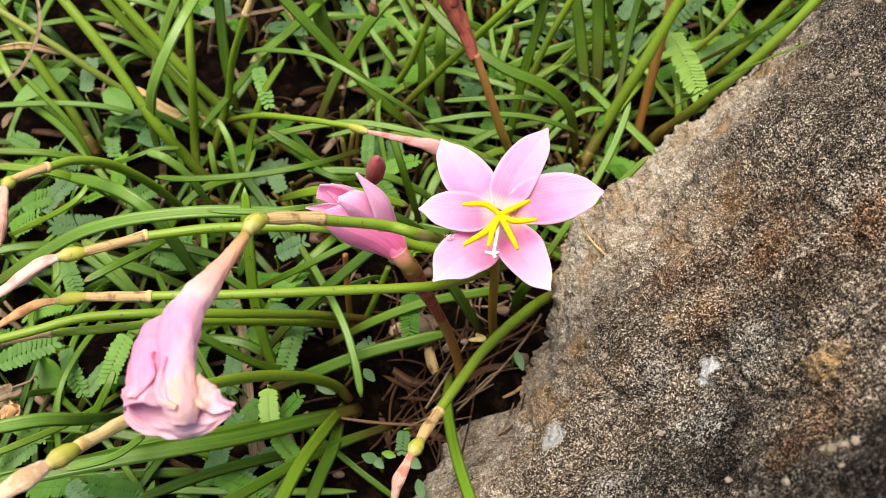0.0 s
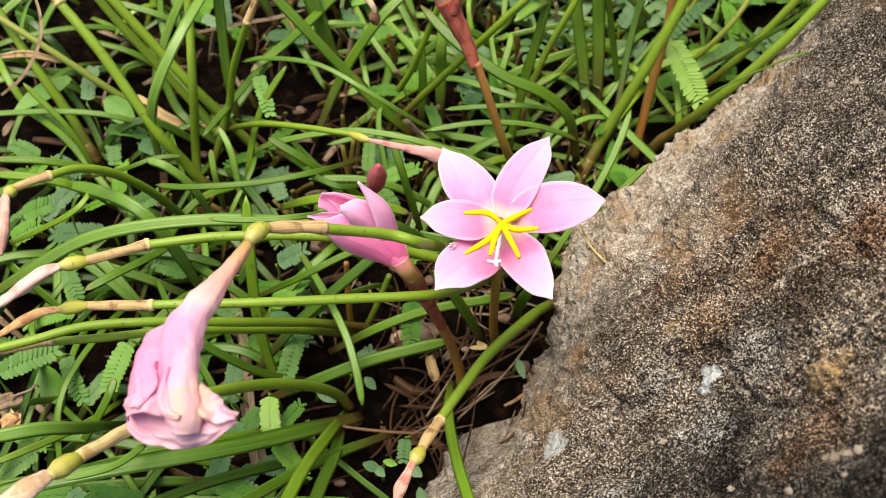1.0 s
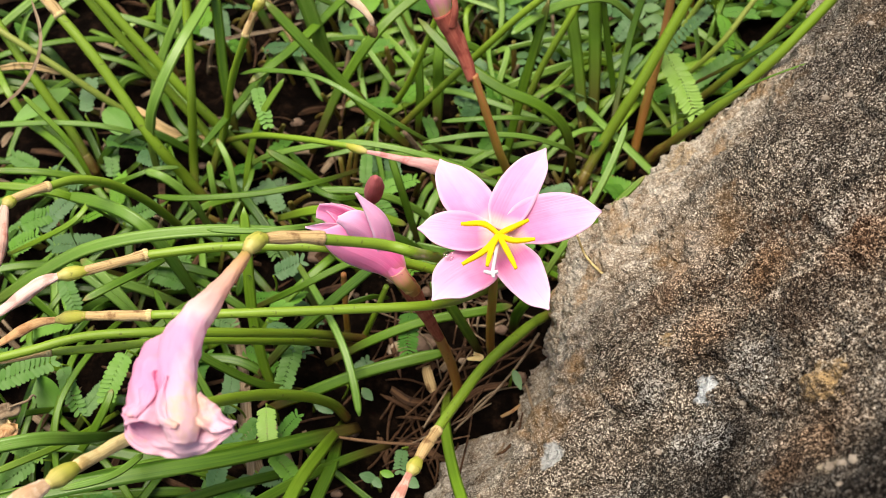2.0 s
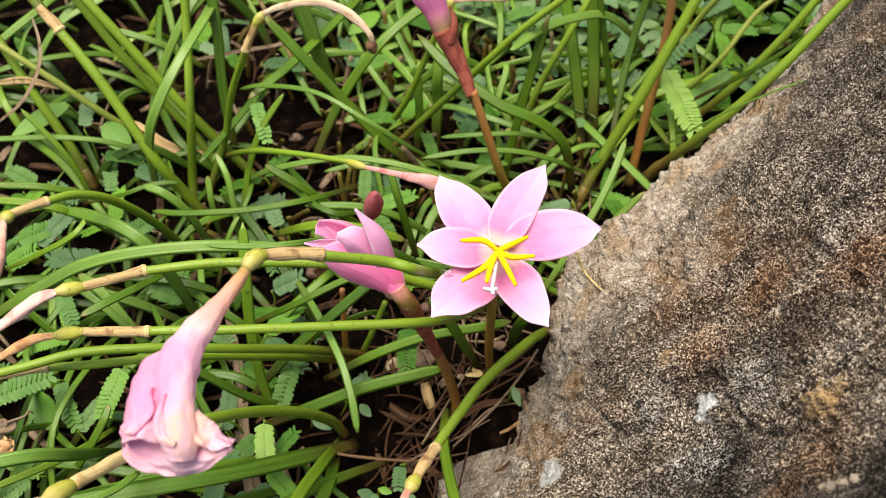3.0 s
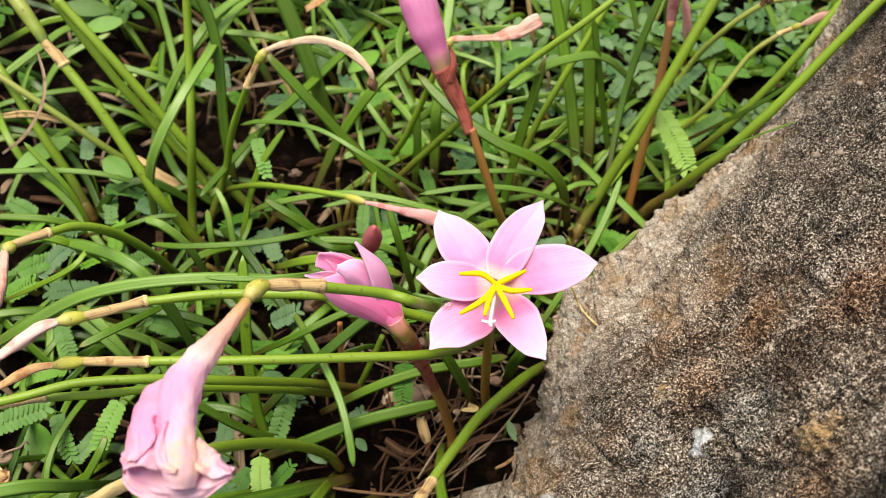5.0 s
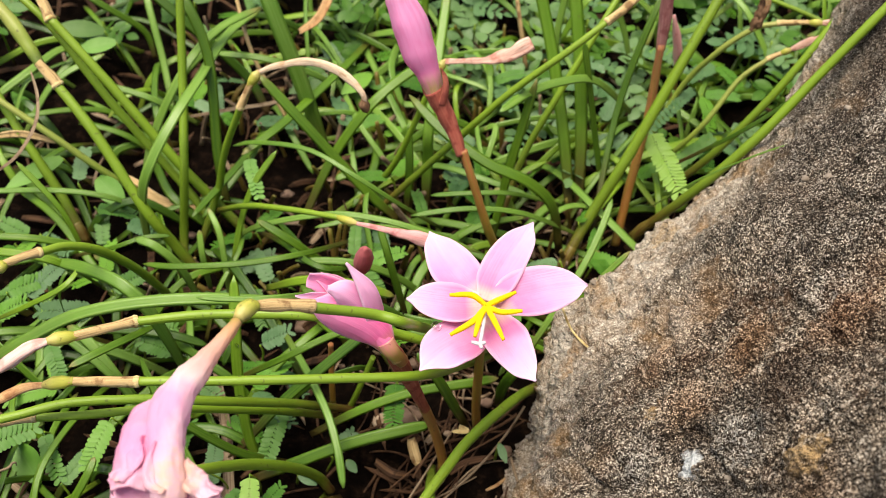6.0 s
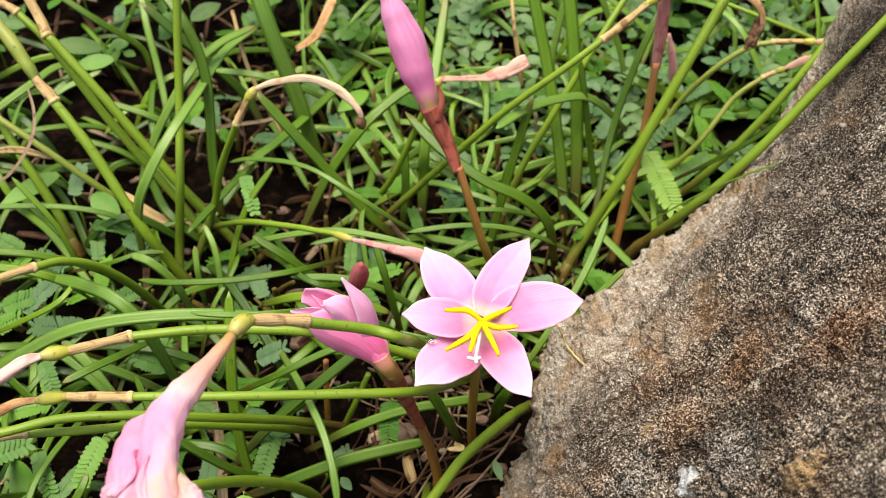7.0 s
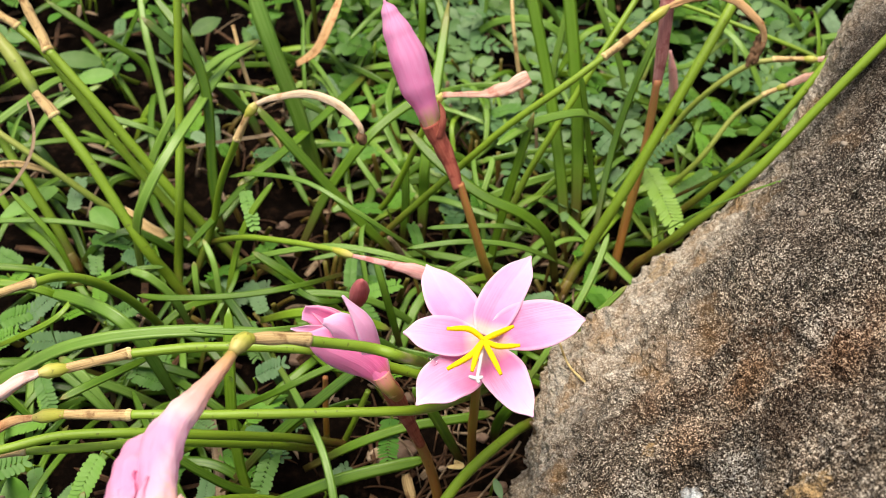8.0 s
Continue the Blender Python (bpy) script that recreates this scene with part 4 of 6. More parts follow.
# ---- the drooping withered flower ----
def drooping_lily():
    foot = (0.0314, 0.2113, 0.0030)
    home = thing("wilted_rain_lily", foot, "drooping wilted pale pink rain lily hanging from an arched stalk", "flower", "spent lilies")
    stem(3.5, (foot, (0.0222, 0.1864, 0.0450), (0.0108, 0.1666, 0.0820), (0.0019, 0.1581, 0.0980), (-0.0064, 0.1366, 0.1375), (-0.0155, 0.1356, 0.1439), (-0.0312, 0.1307, 0.1549)), home, "stalk")
    part("dried_section", rope("dried_section", ((-0.0306, 0.1307, 0.1549), (-0.0351, 0.1299, 0.1567), (-0.0405, 0.1289, 0.1584), (-0.0449, 0.1271, 0.1607)), (0.0019, 0.0016, 0.0017, 0.0015), M["dry"], count=26, wobble=0.3), home, "brown papery dried stalk")
    part("ovary", rope("ovary", ((-0.0441, 0.1272, 0.1608), (-0.0459, 0.1263, 0.1614), (-0.0472, 0.1242, 0.1625), (-0.0482, 0.1217, 0.1633)), (0.0014, 0.0023, 0.0024, 0.0015), M["ovary"], count=14, wobble=0.1), home, "swollen green ovary")
    bloom = part("withered_bloom", rope("withered_bloom", ((-0.0477, 0.1240, 0.1616), (-0.0509, 0.1157, 0.1637), (-0.0544, 0.1067, 0.1666), (-0.0581, 0.0980, 0.1686), (-0.0588, 0.0893, 0.1704), (-0.0573, 0.0812, 0.1716), (-0.0558, 0.0746, 0.1712), (-0.0558, 0.0709, 0.1690)),
                 (0.0012, 0.0017, 0.0025, 0.0038, 0.0045, 0.0042, 0.0039, 0.0038, 0.0030), M["wilted"], count=72, sides=40, flat=0.85, wobble=0.14, pleat=0.05, pleats=3, shift=1.1, crumple=0.09), home)
    eye = Vector((0.20, -0.28, 0.94))

    def fold(line, widths, face, cup, ruffle, roll):
        part("shrivelled_petal", tepal("shrivelled_petal", line, widths, M["wilted"], face, cup=cup, ruffle=ruffle, roll=roll, rows=40, cols=20, groove=0.0), bloom)

    fold(((-0.0612, 0.0985, 0.1668), (-0.0648, 0.0915, 0.1692), (-0.0656, 0.0850, 0.1712), (-0.0652, 0.0787, 0.1722), (-0.0652, 0.0735, 0.1726)), (3.0, 12.0, 13.4, 13.0, 8.0), (-0.30, -0.28, 0.90), -0.80, 0.22, 0.0)
    fold(((-0.0636, 0.0905, 0.1694), (-0.0644, 0.0850, 0.1720), (-0.0646, 0.0795, 0.1735), (-0.0662, 0.0745, 0.1738)), (0.6, 4.0, 5.6, 3.0), (-0.55, -0.20, 0.80), -0.5, 0.45, 0.0)
    fold(((-0.0698, 0.0795, 0.1672), (-0.0665, 0.0750, 0.1668), (-0.0614, 0.0728, 0.1666), (-0.0562, 0.0720, 0.1668), (-0.0506, 0.0728, 0.1680), (-0.0450, 0.0732, 0.1706)), (5.0, 8.0, 8.4, 8.4, 6.6, 1.8), (0.05, -0.50, 0.86), -0.60, 0.50, 0.5)
    fold(((-0.0534, 0.0800, 0.1722), (-0.0508, 0.0762, 0.1716), (-0.0482, 0.0742, 0.1711), (-0.0449, 0.0733, 0.1715)), (2.0, 5.6, 4.6, 1.2), eye, 0.6, 0.45, 0.3)
    fold(((-0.0596, 0.0835, 0.1752), (-0.0600, 0.0780, 0.1752), (-0.0590, 0.0738, 0.1748), (-0.0558, 0.0720, 0.1750)), (0.8, 2.2, 2.4, 1.2), eye, -0.6, 0.40, 0.4)
    return home


drooping_lily()


# ---- spent lilies whose stalks lean across ----
spent_lily(3.4, ((0.0324, 0.2071, 0.0030), (0.0235, 0.1847, 0.0400), (0.0130, 0.1648, 0.0750), (0.0019, 0.1555, 0.0940), (-0.0142, 0.1535, 0.1050), (-0.0342, 0.1504, 0.1180), (-0.0640, 0.1483, 0.1220), (-0.0874, 0.1447, 0.1230)),
           ((-0.0919, 0.1426, 0.1240), (-0.0970, 0.1404, 0.1250), (-0.1030, 0.1376, 0.1260)), ((-0.1089, 0.1348, 0.1280), (-0.1139, 0.1324, 0.1280), (-0.1196, 0.1278, 0.1270), (-0.1271, 0.1212, 0.1260)), 3.8, bloom_tone="wither_pink")
spent_lily(3.3, ((0.0311, 0.2043, 0.0030), (0.0225, 0.1831, 0.0360), (0.0121, 0.1608, 0.0700), (0.0019, 0.1444, 0.0940), (-0.0078, 0.1377, 0.1040), (-0.0306, 0.1334, 0.1100), (-0.0598, 0.1296, 0.1150), (-0.0856, 0.1285, 0.1160)),
           ((-0.0925, 0.1283, 0.1160), (-0.0995, 0.1288, 0.1150), (-0.1055, 0.1293, 0.1140)), ((-0.1140, 0.1301, 0.1100), (-0.1210, 0.1299, 0.1080), (-0.1263, 0.1265, 0.1080), (-0.1334, 0.1210, 0.1080)), 2.8, bloom_tone="wither_tan")
spent_lily(3.4, ((-0.0279, 0.1752, 0.0030), (-0.0479, 0.1645, 0.0300), (-0.0706, 0.1478, 0.0650), (-0.0915, 0.1408, 0.0800), (-0.1149, 0.1362, 0.0860), (-0.1293, 0.1308, 0.0880), (-0.1427, 0.1269, 0.0880)), ((-0.1478, 0.1257, 0.0880), (-0.1528, 0.1245, 0.0880)), (), tone="stalk",
           label="leaning green rain lily stalk with a dried brown end")
spent_lily(3.3, ((-0.0325, 0.1718, 0.0030), (-0.0527, 0.1631, 0.0260), (-0.0746, 0.1498, 0.0550), (-0.0922, 0.1423, 0.0700), (-0.1117, 0.1359, 0.0780), (-0.1271, 0.1326, 0.0820)), ((-0.1308, 0.1320, 0.0820), (-0.1343, 0.1312, 0.0820), (-0.1439, 0.1292, 0.0820)), (), tone="stalk",
           label="leaning green rain lily stalk with a dried brown end")
spent_lily(4.0, ((-0.0375, 0.1403, 0.0030), (-0.0422, 0.1404, 0.0180), (-0.0503, 0.1325, 0.0450), (-0.0604, 0.1225, 0.0700), (-0.0716, 0.1067, 0.1000), (-0.0804, 0.0897, 0.1240)),
           ((-0.0823, 0.0855, 0.1290), (-0.0850, 0.0808, 0.1340), (-0.0890, 0.0747, 0.1400)), ((-0.0919, 0.0689, 0.1460), (-0.0938, 0.0662, 0.1480), (-0.0963, 0.0632, 0.1500), (-0.1027, 0.0563, 0.1520)), 5.0, bloom_tone="wither_pale", dry_tone="dry_pale")
spent_lily(4.2, ((0.0494, 0.1875, 0.0060), (0.0350, 0.1700, 0.0260), (0.0168, 0.1456, 0.0440), (0.0072, 0.1309, 0.0490), (-0.0017, 0.1168, 0.0520)),
           ((-0.0040, 0.1124, 0.0540), (-0.0059, 0.1089, 0.0550), (-0.0077, 0.1050, 0.0560)), ((-0.0102, 0.1001, 0.0580), (-0.0123, 0.0956, 0.0580), (-0.0145, 0.0910, 0.0560), (-0.0164, 0.0848, 0.0520)), 3.5, bloom_tone="wither")
spent_lily(3.6, ((-0.1111, 0.2245, 0.0040), (-0.1127, 0.2178, 0.0300), (-0.1165, 0.2103, 0.0560), (-0.1226, 0.2035, 0.0760), (-0.1298, 0.1965, 0.0880), (-0.1358, 0.1894, 0.0940)),
           ((-0.1387, 0.1864, 0.0960), (-0.1416, 0.1838, 0.0970), (-0.1447, 0.1824, 0.0970)), ((-0.1462, 0.1790, 0.0980), (-0.1467, 0.1744, 0.0960), (-0.1471, 0.1680, 0.0920), (-0.1492, 0.1627, 0.0860)), 4.4, bloom_tone="wither")
leaning = spent_lily(4.8, ((-0.1036, 0.2415, 0.0030), (-0.1126, 0.2463, 0.0200), (-0.1218, 0.2502, 0.0390), (-0.1411, 0.2705, 0.0660), (-0.1557, 0.2841, 0.0800)),
           ((-0.1592, 0.2876, 0.0830), (-0.1633, 0.2910, 0.0860)), (), tone="stalk", label="leaning spent rain lily with a swollen yellow-green top")
part("ovary", rope("ovary", ((-0.1626, 0.2904, 0.0850), (-0.1687, 0.2979, 0.0910), (-0.1752, 0.3047, 0.0970), (-0.1875, 0.3152, 0.1050)), (0.0020, 0.0027, 0.0030, 0.0028, 0.0024), M["stalk_yellow"], count=24, sides=12, wobble=0.15), leaning, "swollen yellow-green ovary")
spent_lily(4.6, ((-0.0820, 0.2627, 0.0030), (-0.0967, 0.2706, 0.0180), (-0.1148, 0.2800, 0.0400), (-0.1405, 0.2963, 0.0720), (-0.1613, 0.3111, 0.0920)), ((-0.1655, 0.3181, 0.0960), (-0.1728, 0.3282, 0.1040), (-0.1789, 0.3379, 0.1080)), ())
spent_lily(4.0, ((-0.0916, 0.2560, 0.0030), (-0.1100, 0.2752, 0.0200), (-0.1415, 0.2964, 0.0580), (-0.1632, 0.3141, 0.0840), (-0.1770, 0.3233, 0.0940)), ((-0.1803, 0.3248, 0.0960), (-0.1922, 0.3311, 0.0980)), ())
spent_lily(3.4, ((-0.1072, 0.2533, 0.0030), (-0.0965, 0.2708, 0.0260), (-0.0887, 0.2735, 0.0540), (-0.0780, 0.2718, 0.0820)),
           ((-0.0759, 0.2737, 0.0860), (-0.0733, 0.2762, 0.0910)), ((-0.0699, 0.2787, 0.0950), (-0.0612, 0.2801, 0.0980), (-0.0487, 0.2804, 0.1000), (-0.0359, 0.2745, 0.1000), (-0.0276, 0.2676, 0.0960), (-0.0263, 0.2654, 0.0900)), 3.2, bloom_tone="wither_pale", end="wither_brown")
curled = spent_lily(3.2, ((-0.0274, 0.2769, 0.0040), (-0.0062, 0.2794, 0.0320), (0.0155, 0.2816, 0.0600), (0.0333, 0.2838, 0.0820), (0.0546, 0.2871, 0.1020), (0.0694, 0.2929, 0.1130)),
           ((0.0748, 0.2957, 0.1160), (0.0803, 0.2993, 0.1190), (0.0867, 0.3042, 0.1220)), ((0.0940, 0.3093, 0.1250), (0.1024, 0.3134, 0.1260), (0.1178, 0.3163, 0.1260), (0.1313, 0.3116, 0.1200), (0.1370, 0.3081, 0.1120), (0.1353, 0.3051, 0.1030)), 3.4, bloom_tone="wither_tan", ragged=0.5, end="wither_brown")
part("shrivelled_petal", rope("shrivelled_petal", ((0.1377, 0.3117, 0.1120), (0.1365, 0.3081, 0.1090), (0.1349, 0.3067, 0.1040), (0.1322, 0.3041, 0.1000)), (0.0012, 0.0020, 0.0023, 0.0019, 0.0007), M["wither_brown"], count=30, sides=16, wobble=0.5, crumple=0.5, pleat=0.2), curled, "dark brown crumbled petal tips")
spent_lily(2.6, ((-0.1020, 0.2733, 0.0100), (-0.0759, 0.2459, 0.0500), (-0.0530, 0.2315, 0.0660), (-0.0353, 0.2222, 0.0740)), (), ((-0.0284, 0.2167, 0.0780), (-0.0187, 0.2137, 0.0790), (-0.0082, 0.2108, 0.0790), (0.0023, 0.2097, 0.0760)), 4.2, tone="stalk", bloom_tone="wither_rose", flare=True)
spent_lily(3.0, ((-0.0309, 0.2906, 0.0040), (-0.0168, 0.2869, 0.0300), (-0.0043, 0.2896, 0.0650), (0.0013, 0.2933, 0.0820)), (), ((0.0052, 0.2968, 0.0860), (0.0164, 0.2930, 0.0900), (0.0279, 0.2913, 0.0940), (0.0406, 0.2966, 0.0980)), 4.2, tone="stalk", bloom_tone="wither", ragged=0.9, flare=True)
spent_lily(2.8, ((0.1076, 0.3199, 0.0050), (0.1211, 0.3329, 0.0360), (0.1329, 0.3319, 0.0620), (0.1457, 0.3324, 0.0760), (0.1556, 0.3310, 0.0810)), ((0.1629, 0.3305, 0.0820), (0.1688, 0.3296, 0.0830)), ((0.1733, 0.3283, 0.0840), (0.1800, 0.3294, 0.0840)), 3.0, tone="stalk_yellow")
spent_lily(2.6, ((0.1129, 0.3059, 0.0120), (0.1281, 0.3080, 0.0380), (0.1425, 0.3201, 0.0560), (0.1541, 0.3240, 0.0660)), ((0.1599, 0.3258, 0.0680),), ((0.1633, 0.3261, 0.0700), (0.1722, 0.3310, 0.0700), (0.1841, 0.3391, 0.0680)), 3.6, tone="stalk_yellow", bloom_tone="wither")


def plain_stalk(width, tone, *points, label="upright green rain lily stalk"):
    home = thing("rain_lily_stalk", points[0], label, "flower stalk", "lily stalks")
    stem(width, points, home, tone)
    foot, near = Vector(points[0]), Vector(points[1])
    r = width / 2000.0
    part("sheath", rope("sheath", (foot - Vector((0, 0, 0.003)), foot * 0.8 + near * 0.2, foot * 0.6 + near * 0.4), (r * 1.25, r * 1.15, r * 1.02), M["sheath"], count=10, wobble=0.2), home, "reddish brown sheath at the foot")
    return home


plain_stalk(4.0, "stalk", (-0.1113, 0.2439, 0.0020), (-0.1117, 0.2580, 0.0140), (-0.1080, 0.2716, 0.0450), (-0.1079, 0.2979, 0.0700), (-0.1060, 0.3238, 0.1100), (-0.1054, 0.3338, 0.1250))
plain_stalk(5.0, "stalk", (0.0613, 0.2491, 0.0030), (0.0743, 0.2662, 0.0220), (0.0888, 0.2799, 0.0500), (0.1067, 0.3006, 0.0840), (0.1255, 0.3249, 0.1120), (0.1356, 0.3428, 0.1220))
plain_stalk(3.2, "stalk", (0.0336, 0.2761, 0.0030), (0.0437, 0.2941, 0.0300), (0.0561, 0.3060, 0.0540), (0.0729, 0.3233, 0.0800), (0.0908, 0.3461, 0.1000), (0.0990, 0.3574, 0.1100))
plain_stalk(4.2, "stalk", (0.0944, 0.2627, 0.0100), (0.1131, 0.2575, 0.0500), (0.1326, 0.2621, 0.0790), (0.1523, 0.2734, 0.1040), (0.1722, 0.2844, 0.1300), (0.1858, 0.2931, 0.1450))
plain_stalk(3.6, "stalk", (0.1140, 0.2904, 0.0100), (0.1310, 0.2901, 0.0400), (0.1494, 0.2967, 0.0700), (0.1694, 0.3115, 0.0980), (0.1869, 0.3303, 0.1160), (0.1947, 0.3392, 0.1240))
plain_stalk(2.2, "stalk", (0.1892, 0.3355, 0.0700), (0.1812, 0.3469, 0.0700), (0.1553, 0.3580, 0.0740), (0.1297, 0.3702, 0.0760), (0.1059, 0.3793, 0.0780))
plain_stalk(3.2, "stalk_yellow", (-0.1355, 0.2832, 0.0100), (-0.1502, 0.2832, 0.0260), (-0.1697, 0.2884, 0.0440), (-0.1912, 0.2966, 0.0580), (-0.2049, 0.3027, 0.0640))
plain_stalk(4.4, "stalk", (-0.1592, 0.2595, 0.0030), (-0.1697, 0.2742, 0.0200), (-0.1815, 0.2871, 0.0380), (-0.1941, 0.3024, 0.0540), (-0.2040, 0.3150, 0.0620))
plain_stalk(2.2, "dry", (-0.0660, 0.3209, 0.0100), (-0.0864, 0.3449, 0.0400), (-0.0959, 0.3688, 0.0600), label="thin dried straw-coloured stalk")
plain_stalk(2.2, "dry", (0.0493, 0.3633, 0.0200), (0.0428, 0.3808, 0.0500), (0.0414, 0.4041, 0.0600), label="thin dried straw-coloured stalk")
plain_stalk(2.6, "stalk_brown", (-0.0389, 0.1757, 0.0020), (-0.0386, 0.1801, 0.0200), (-0.0379, 0.1845, 0.0420), label="short cut-off lily stalk stub")
plain_stalk(2.6, "stalk", (-0.0331, 0.1741, 0.0020), (-0.0269, 0.1765, 0.0220), (-0.0212, 0.1801, 0.0400), label="short cut-off lily stalk stub")


def red_stalk_lily():
    home = thing("rain_lily", (0.0882, 0.2627, 0.0030), "young rain lily bud on a brownish red stalk", "flower", "rain lilies")
    stem(4.2, ((0.0882, 0.2627, 0.0030), (0.0922, 0.2784, 0.0240), (0.0971, 0.2951, 0.0560), (0.0967, 0.3038, 0.0920)), home, "stalk_red")
    part("spathe", rope("spathe", ((0.0968, 0.3036, 0.0890), (0.0966, 0.3079, 0.1040), (0.0957, 0.3135, 0.1200), (0.0948, 0.3196, 0.1320)), (0.0020, 0.0026, 0.0030, 0.0026), M["spathe_pink"], count=20, sides=12, wobble=0.15), home, "papery dark red sheath")
    other = thing("rain_lily", (0.1259, 0.3481, 0.0050), "small salmon rain lily bud behind a taller one", "flower", "rain lilies")
    stem(2.6, ((0.1246, 0.3473, 0.0050), (0.1234, 0.3477, 0.0240), (0.1212, 0.3453, 0.0400)), other, "stalk_red")
    part("bud", rope("bud", ((0.1213, 0.3450, 0.0380), (0.1181, 0.3462, 0.0540), (0.1131, 0.3479, 0.0700)), (0.0014, 0.0022, 0.0020, 0.0007), M["wither_rose"], count=16, sides=12, wobble=0.15), other)
    low = thing("rain_lily", (-0.0322, 0.2229, 0.0030), "small dark red rain lily bud low among leaves", "flower", "rain lilies")
    stem(3.0, ((-0.0306, 0.2141, 0.0030), (-0.0301, 0.2118, 0.0300), (-0.0254, 0.1977, 0.0700)), low, "stalk_red")
    part("bud", rope("bud", ((-0.0254, 0.1972, 0.0740), (-0.0246, 0.1956, 0.0810), (-0.0234, 0.1941, 0.0880), (-0.0226, 0.1930, 0.0950)), (0.0012, 0.0031, 0.0035, 0.0034, 0.0026, 0.0008), M["red_bud"], count=18, sides=14, pleat=0.06), low)


red_stalk_lily()


# ---- leaves that can be told apart, foot first ----
leaf(4.0, (-0.1335, 0.2658, 0.0100), (-0.1263, 0.2881, 0.0400), (-0.1085, 0.3048, 0.0700), (-0.0976, 0.3310, 0.0700), (-0.0822, 0.3590, 0.0600), tone="pale")
leaf(3.6, (-0.1299, 0.3340, 0.0100), (-0.1349, 0.3548, 0.0250), (-0.1429, 0.3784, 0.0450), (-0.1486, 0.4012, 0.0550), tone="pale")
leaf(4.6, (-0.0934, 0.2708, 0.0050), (-0.0969, 0.2867, 0.0350), (-0.0978, 0.3088, 0.0700), (-0.1055, 0.3225, 0.0900), (-0.1212, 0.3397, 0.1000), tone="leaf")
leaf(7.6, (-0.0518, 0.3145, 0.0050), (-0.0618, 0.3252, 0.0450), (-0.0721, 0.3367, 0.0760), (-0.0803, 0.3509, 0.0960), tone="pale")
leaf(3.2, (-0.2012, 0.3161, 0.0100), (-0.1839, 0.3357, 0.0300), (-0.1610, 0.3501, 0.0360), tone="pale")
leaf(3.2, (-0.1163, 0.3286, 0.0100), (-0.1326, 0.3249, 0.0300), (-0.1550, 0.3288, 0.0360), tone="pale")
leaf(3.4, (-0.0459, 0.3552, 0.0100), (-0.0602, 0.3403, 0.0360), (-0.0808, 0.3387, 0.0460), (-0.1048, 0.3438, 0.0440), tone="pale")
leaf(2.6, (-0.1264, 0.2711, 0.0050), (-0.1410, 0.2670, 0.0260), (-0.1642, 0.2666, 0.0320), (-0.1950, 0.2672, 0.0300), (-0.2057, 0.2668, 0.0280), tone="pale")
leaf(2.6, (-0.1564, 0.2495, 0.0060), (-0.1631, 0.2578, 0.0300), (-0.1805, 0.2711, 0.0460), tone="lime")
leaf(4.6, (-0.0138, 0.2724, 0.0060), (-0.0294, 0.2762, 0.0240), (-0.0542, 0.2882, 0.0520), (-0.0754, 0.3013, 0.0720), tone="leaf")
leaf(4.9, (-0.0967, 0.1826, 0.0120), (-0.0999, 0.1831, 0.0450), (-0.1055, 0.1865, 0.0660), (-0.1153, 0.1925, 0.0720), (-0.1307, 0.2021, 0.0660), (-0.1505, 0.2160, 0.0500), tone="pale")
leaf(4.6, (-0.1259, 0.2485, 0.0120), (-0.1226, 0.2523, 0.0460), (-0.1153, 0.2588, 0.0640), (-0.1061, 0.2752, 0.0740), (-0.1006, 0.2975, 0.0720), (-0.0952, 0.3404, 0.0600), (-0.0853, 0.3757, 0.0450), tone="pale")
leaf(2.1, (0.0059, 0.2642, 0.0120), (-0.0141, 0.2529, 0.0450), (-0.0313, 0.2548, 0.0600), (-0.0518, 0.2672, 0.0620), (-0.0762, 0.2814, 0.0500), (-0.0910, 0.2925, 0.0350), tone="pale")
leaf(2.2, (-0.1814, 0.2062, 0.0200), (-0.1547, 0.1953, 0.0500), (-0.1382, 0.1963, 0.0620), (-0.1329, 0.2074, 0.0620), tone="lime")
leaf(1.5, (-0.1542, 0.2112, 0.0120), (-0.1459, 0.2019, 0.0450), (-0.1425, 0.2047, 0.0550), (-0.1389, 0.2099, 0.0560), tone="leaf")
leaf(3.1, (-0.1092, 0.1617, 0.0060), (-0.1144, 0.1663, 0.0300), (-0.1221, 0.1706, 0.0450), (-0.1338, 0.1784, 0.0500), (-0.1459, 0.1877, 0.0450), tone="pale")
leaf(3.1, (-0.1417, 0.1169, 0.0100), (-0.1285, 0.1229, 0.0300), (-0.1213, 0.1298, 0.0400), (-0.1192, 0.1365, 0.0420), tone="leaf")
leaf(2.2, (0.0603, 0.2734, 0.0200), (0.0367, 0.2590, 0.0450), (0.0170, 0.2548, 0.0500), (0.0004, 0.2573, 0.0450), tone="pale")
leaf(2.6, (-0.0768, 0.2601, 0.0120), (-0.0617, 0.2367, 0.0360), (-0.0502, 0.2219, 0.0450), (-0.0408, 0.2178, 0.0450), (-0.0326, 0.2261, 0.0350), tone="leaf")
leaf(3.4, (-0.1421, 0.2269, 0.0150), (-0.1431, 0.2133, 0.0500), (-0.1549, 0.2118, 0.0600), (-0.1751, 0.2138, 0.0600), tone="lime")
leaf(3.0, (-0.1343, 0.2387, 0.0150), (-0.1400, 0.2288, 0.0400), (-0.1575, 0.2241, 0.0540), (-0.1791, 0.2237, 0.0560), tone="leaf")
leaf(3.6, (-0.0993, 0.2217, 0.0150), (-0.1040, 0.2239, 0.0360), (-0.1126, 0.2271, 0.0460), (-0.1212, 0.2305, 0.0460), tone="pale")
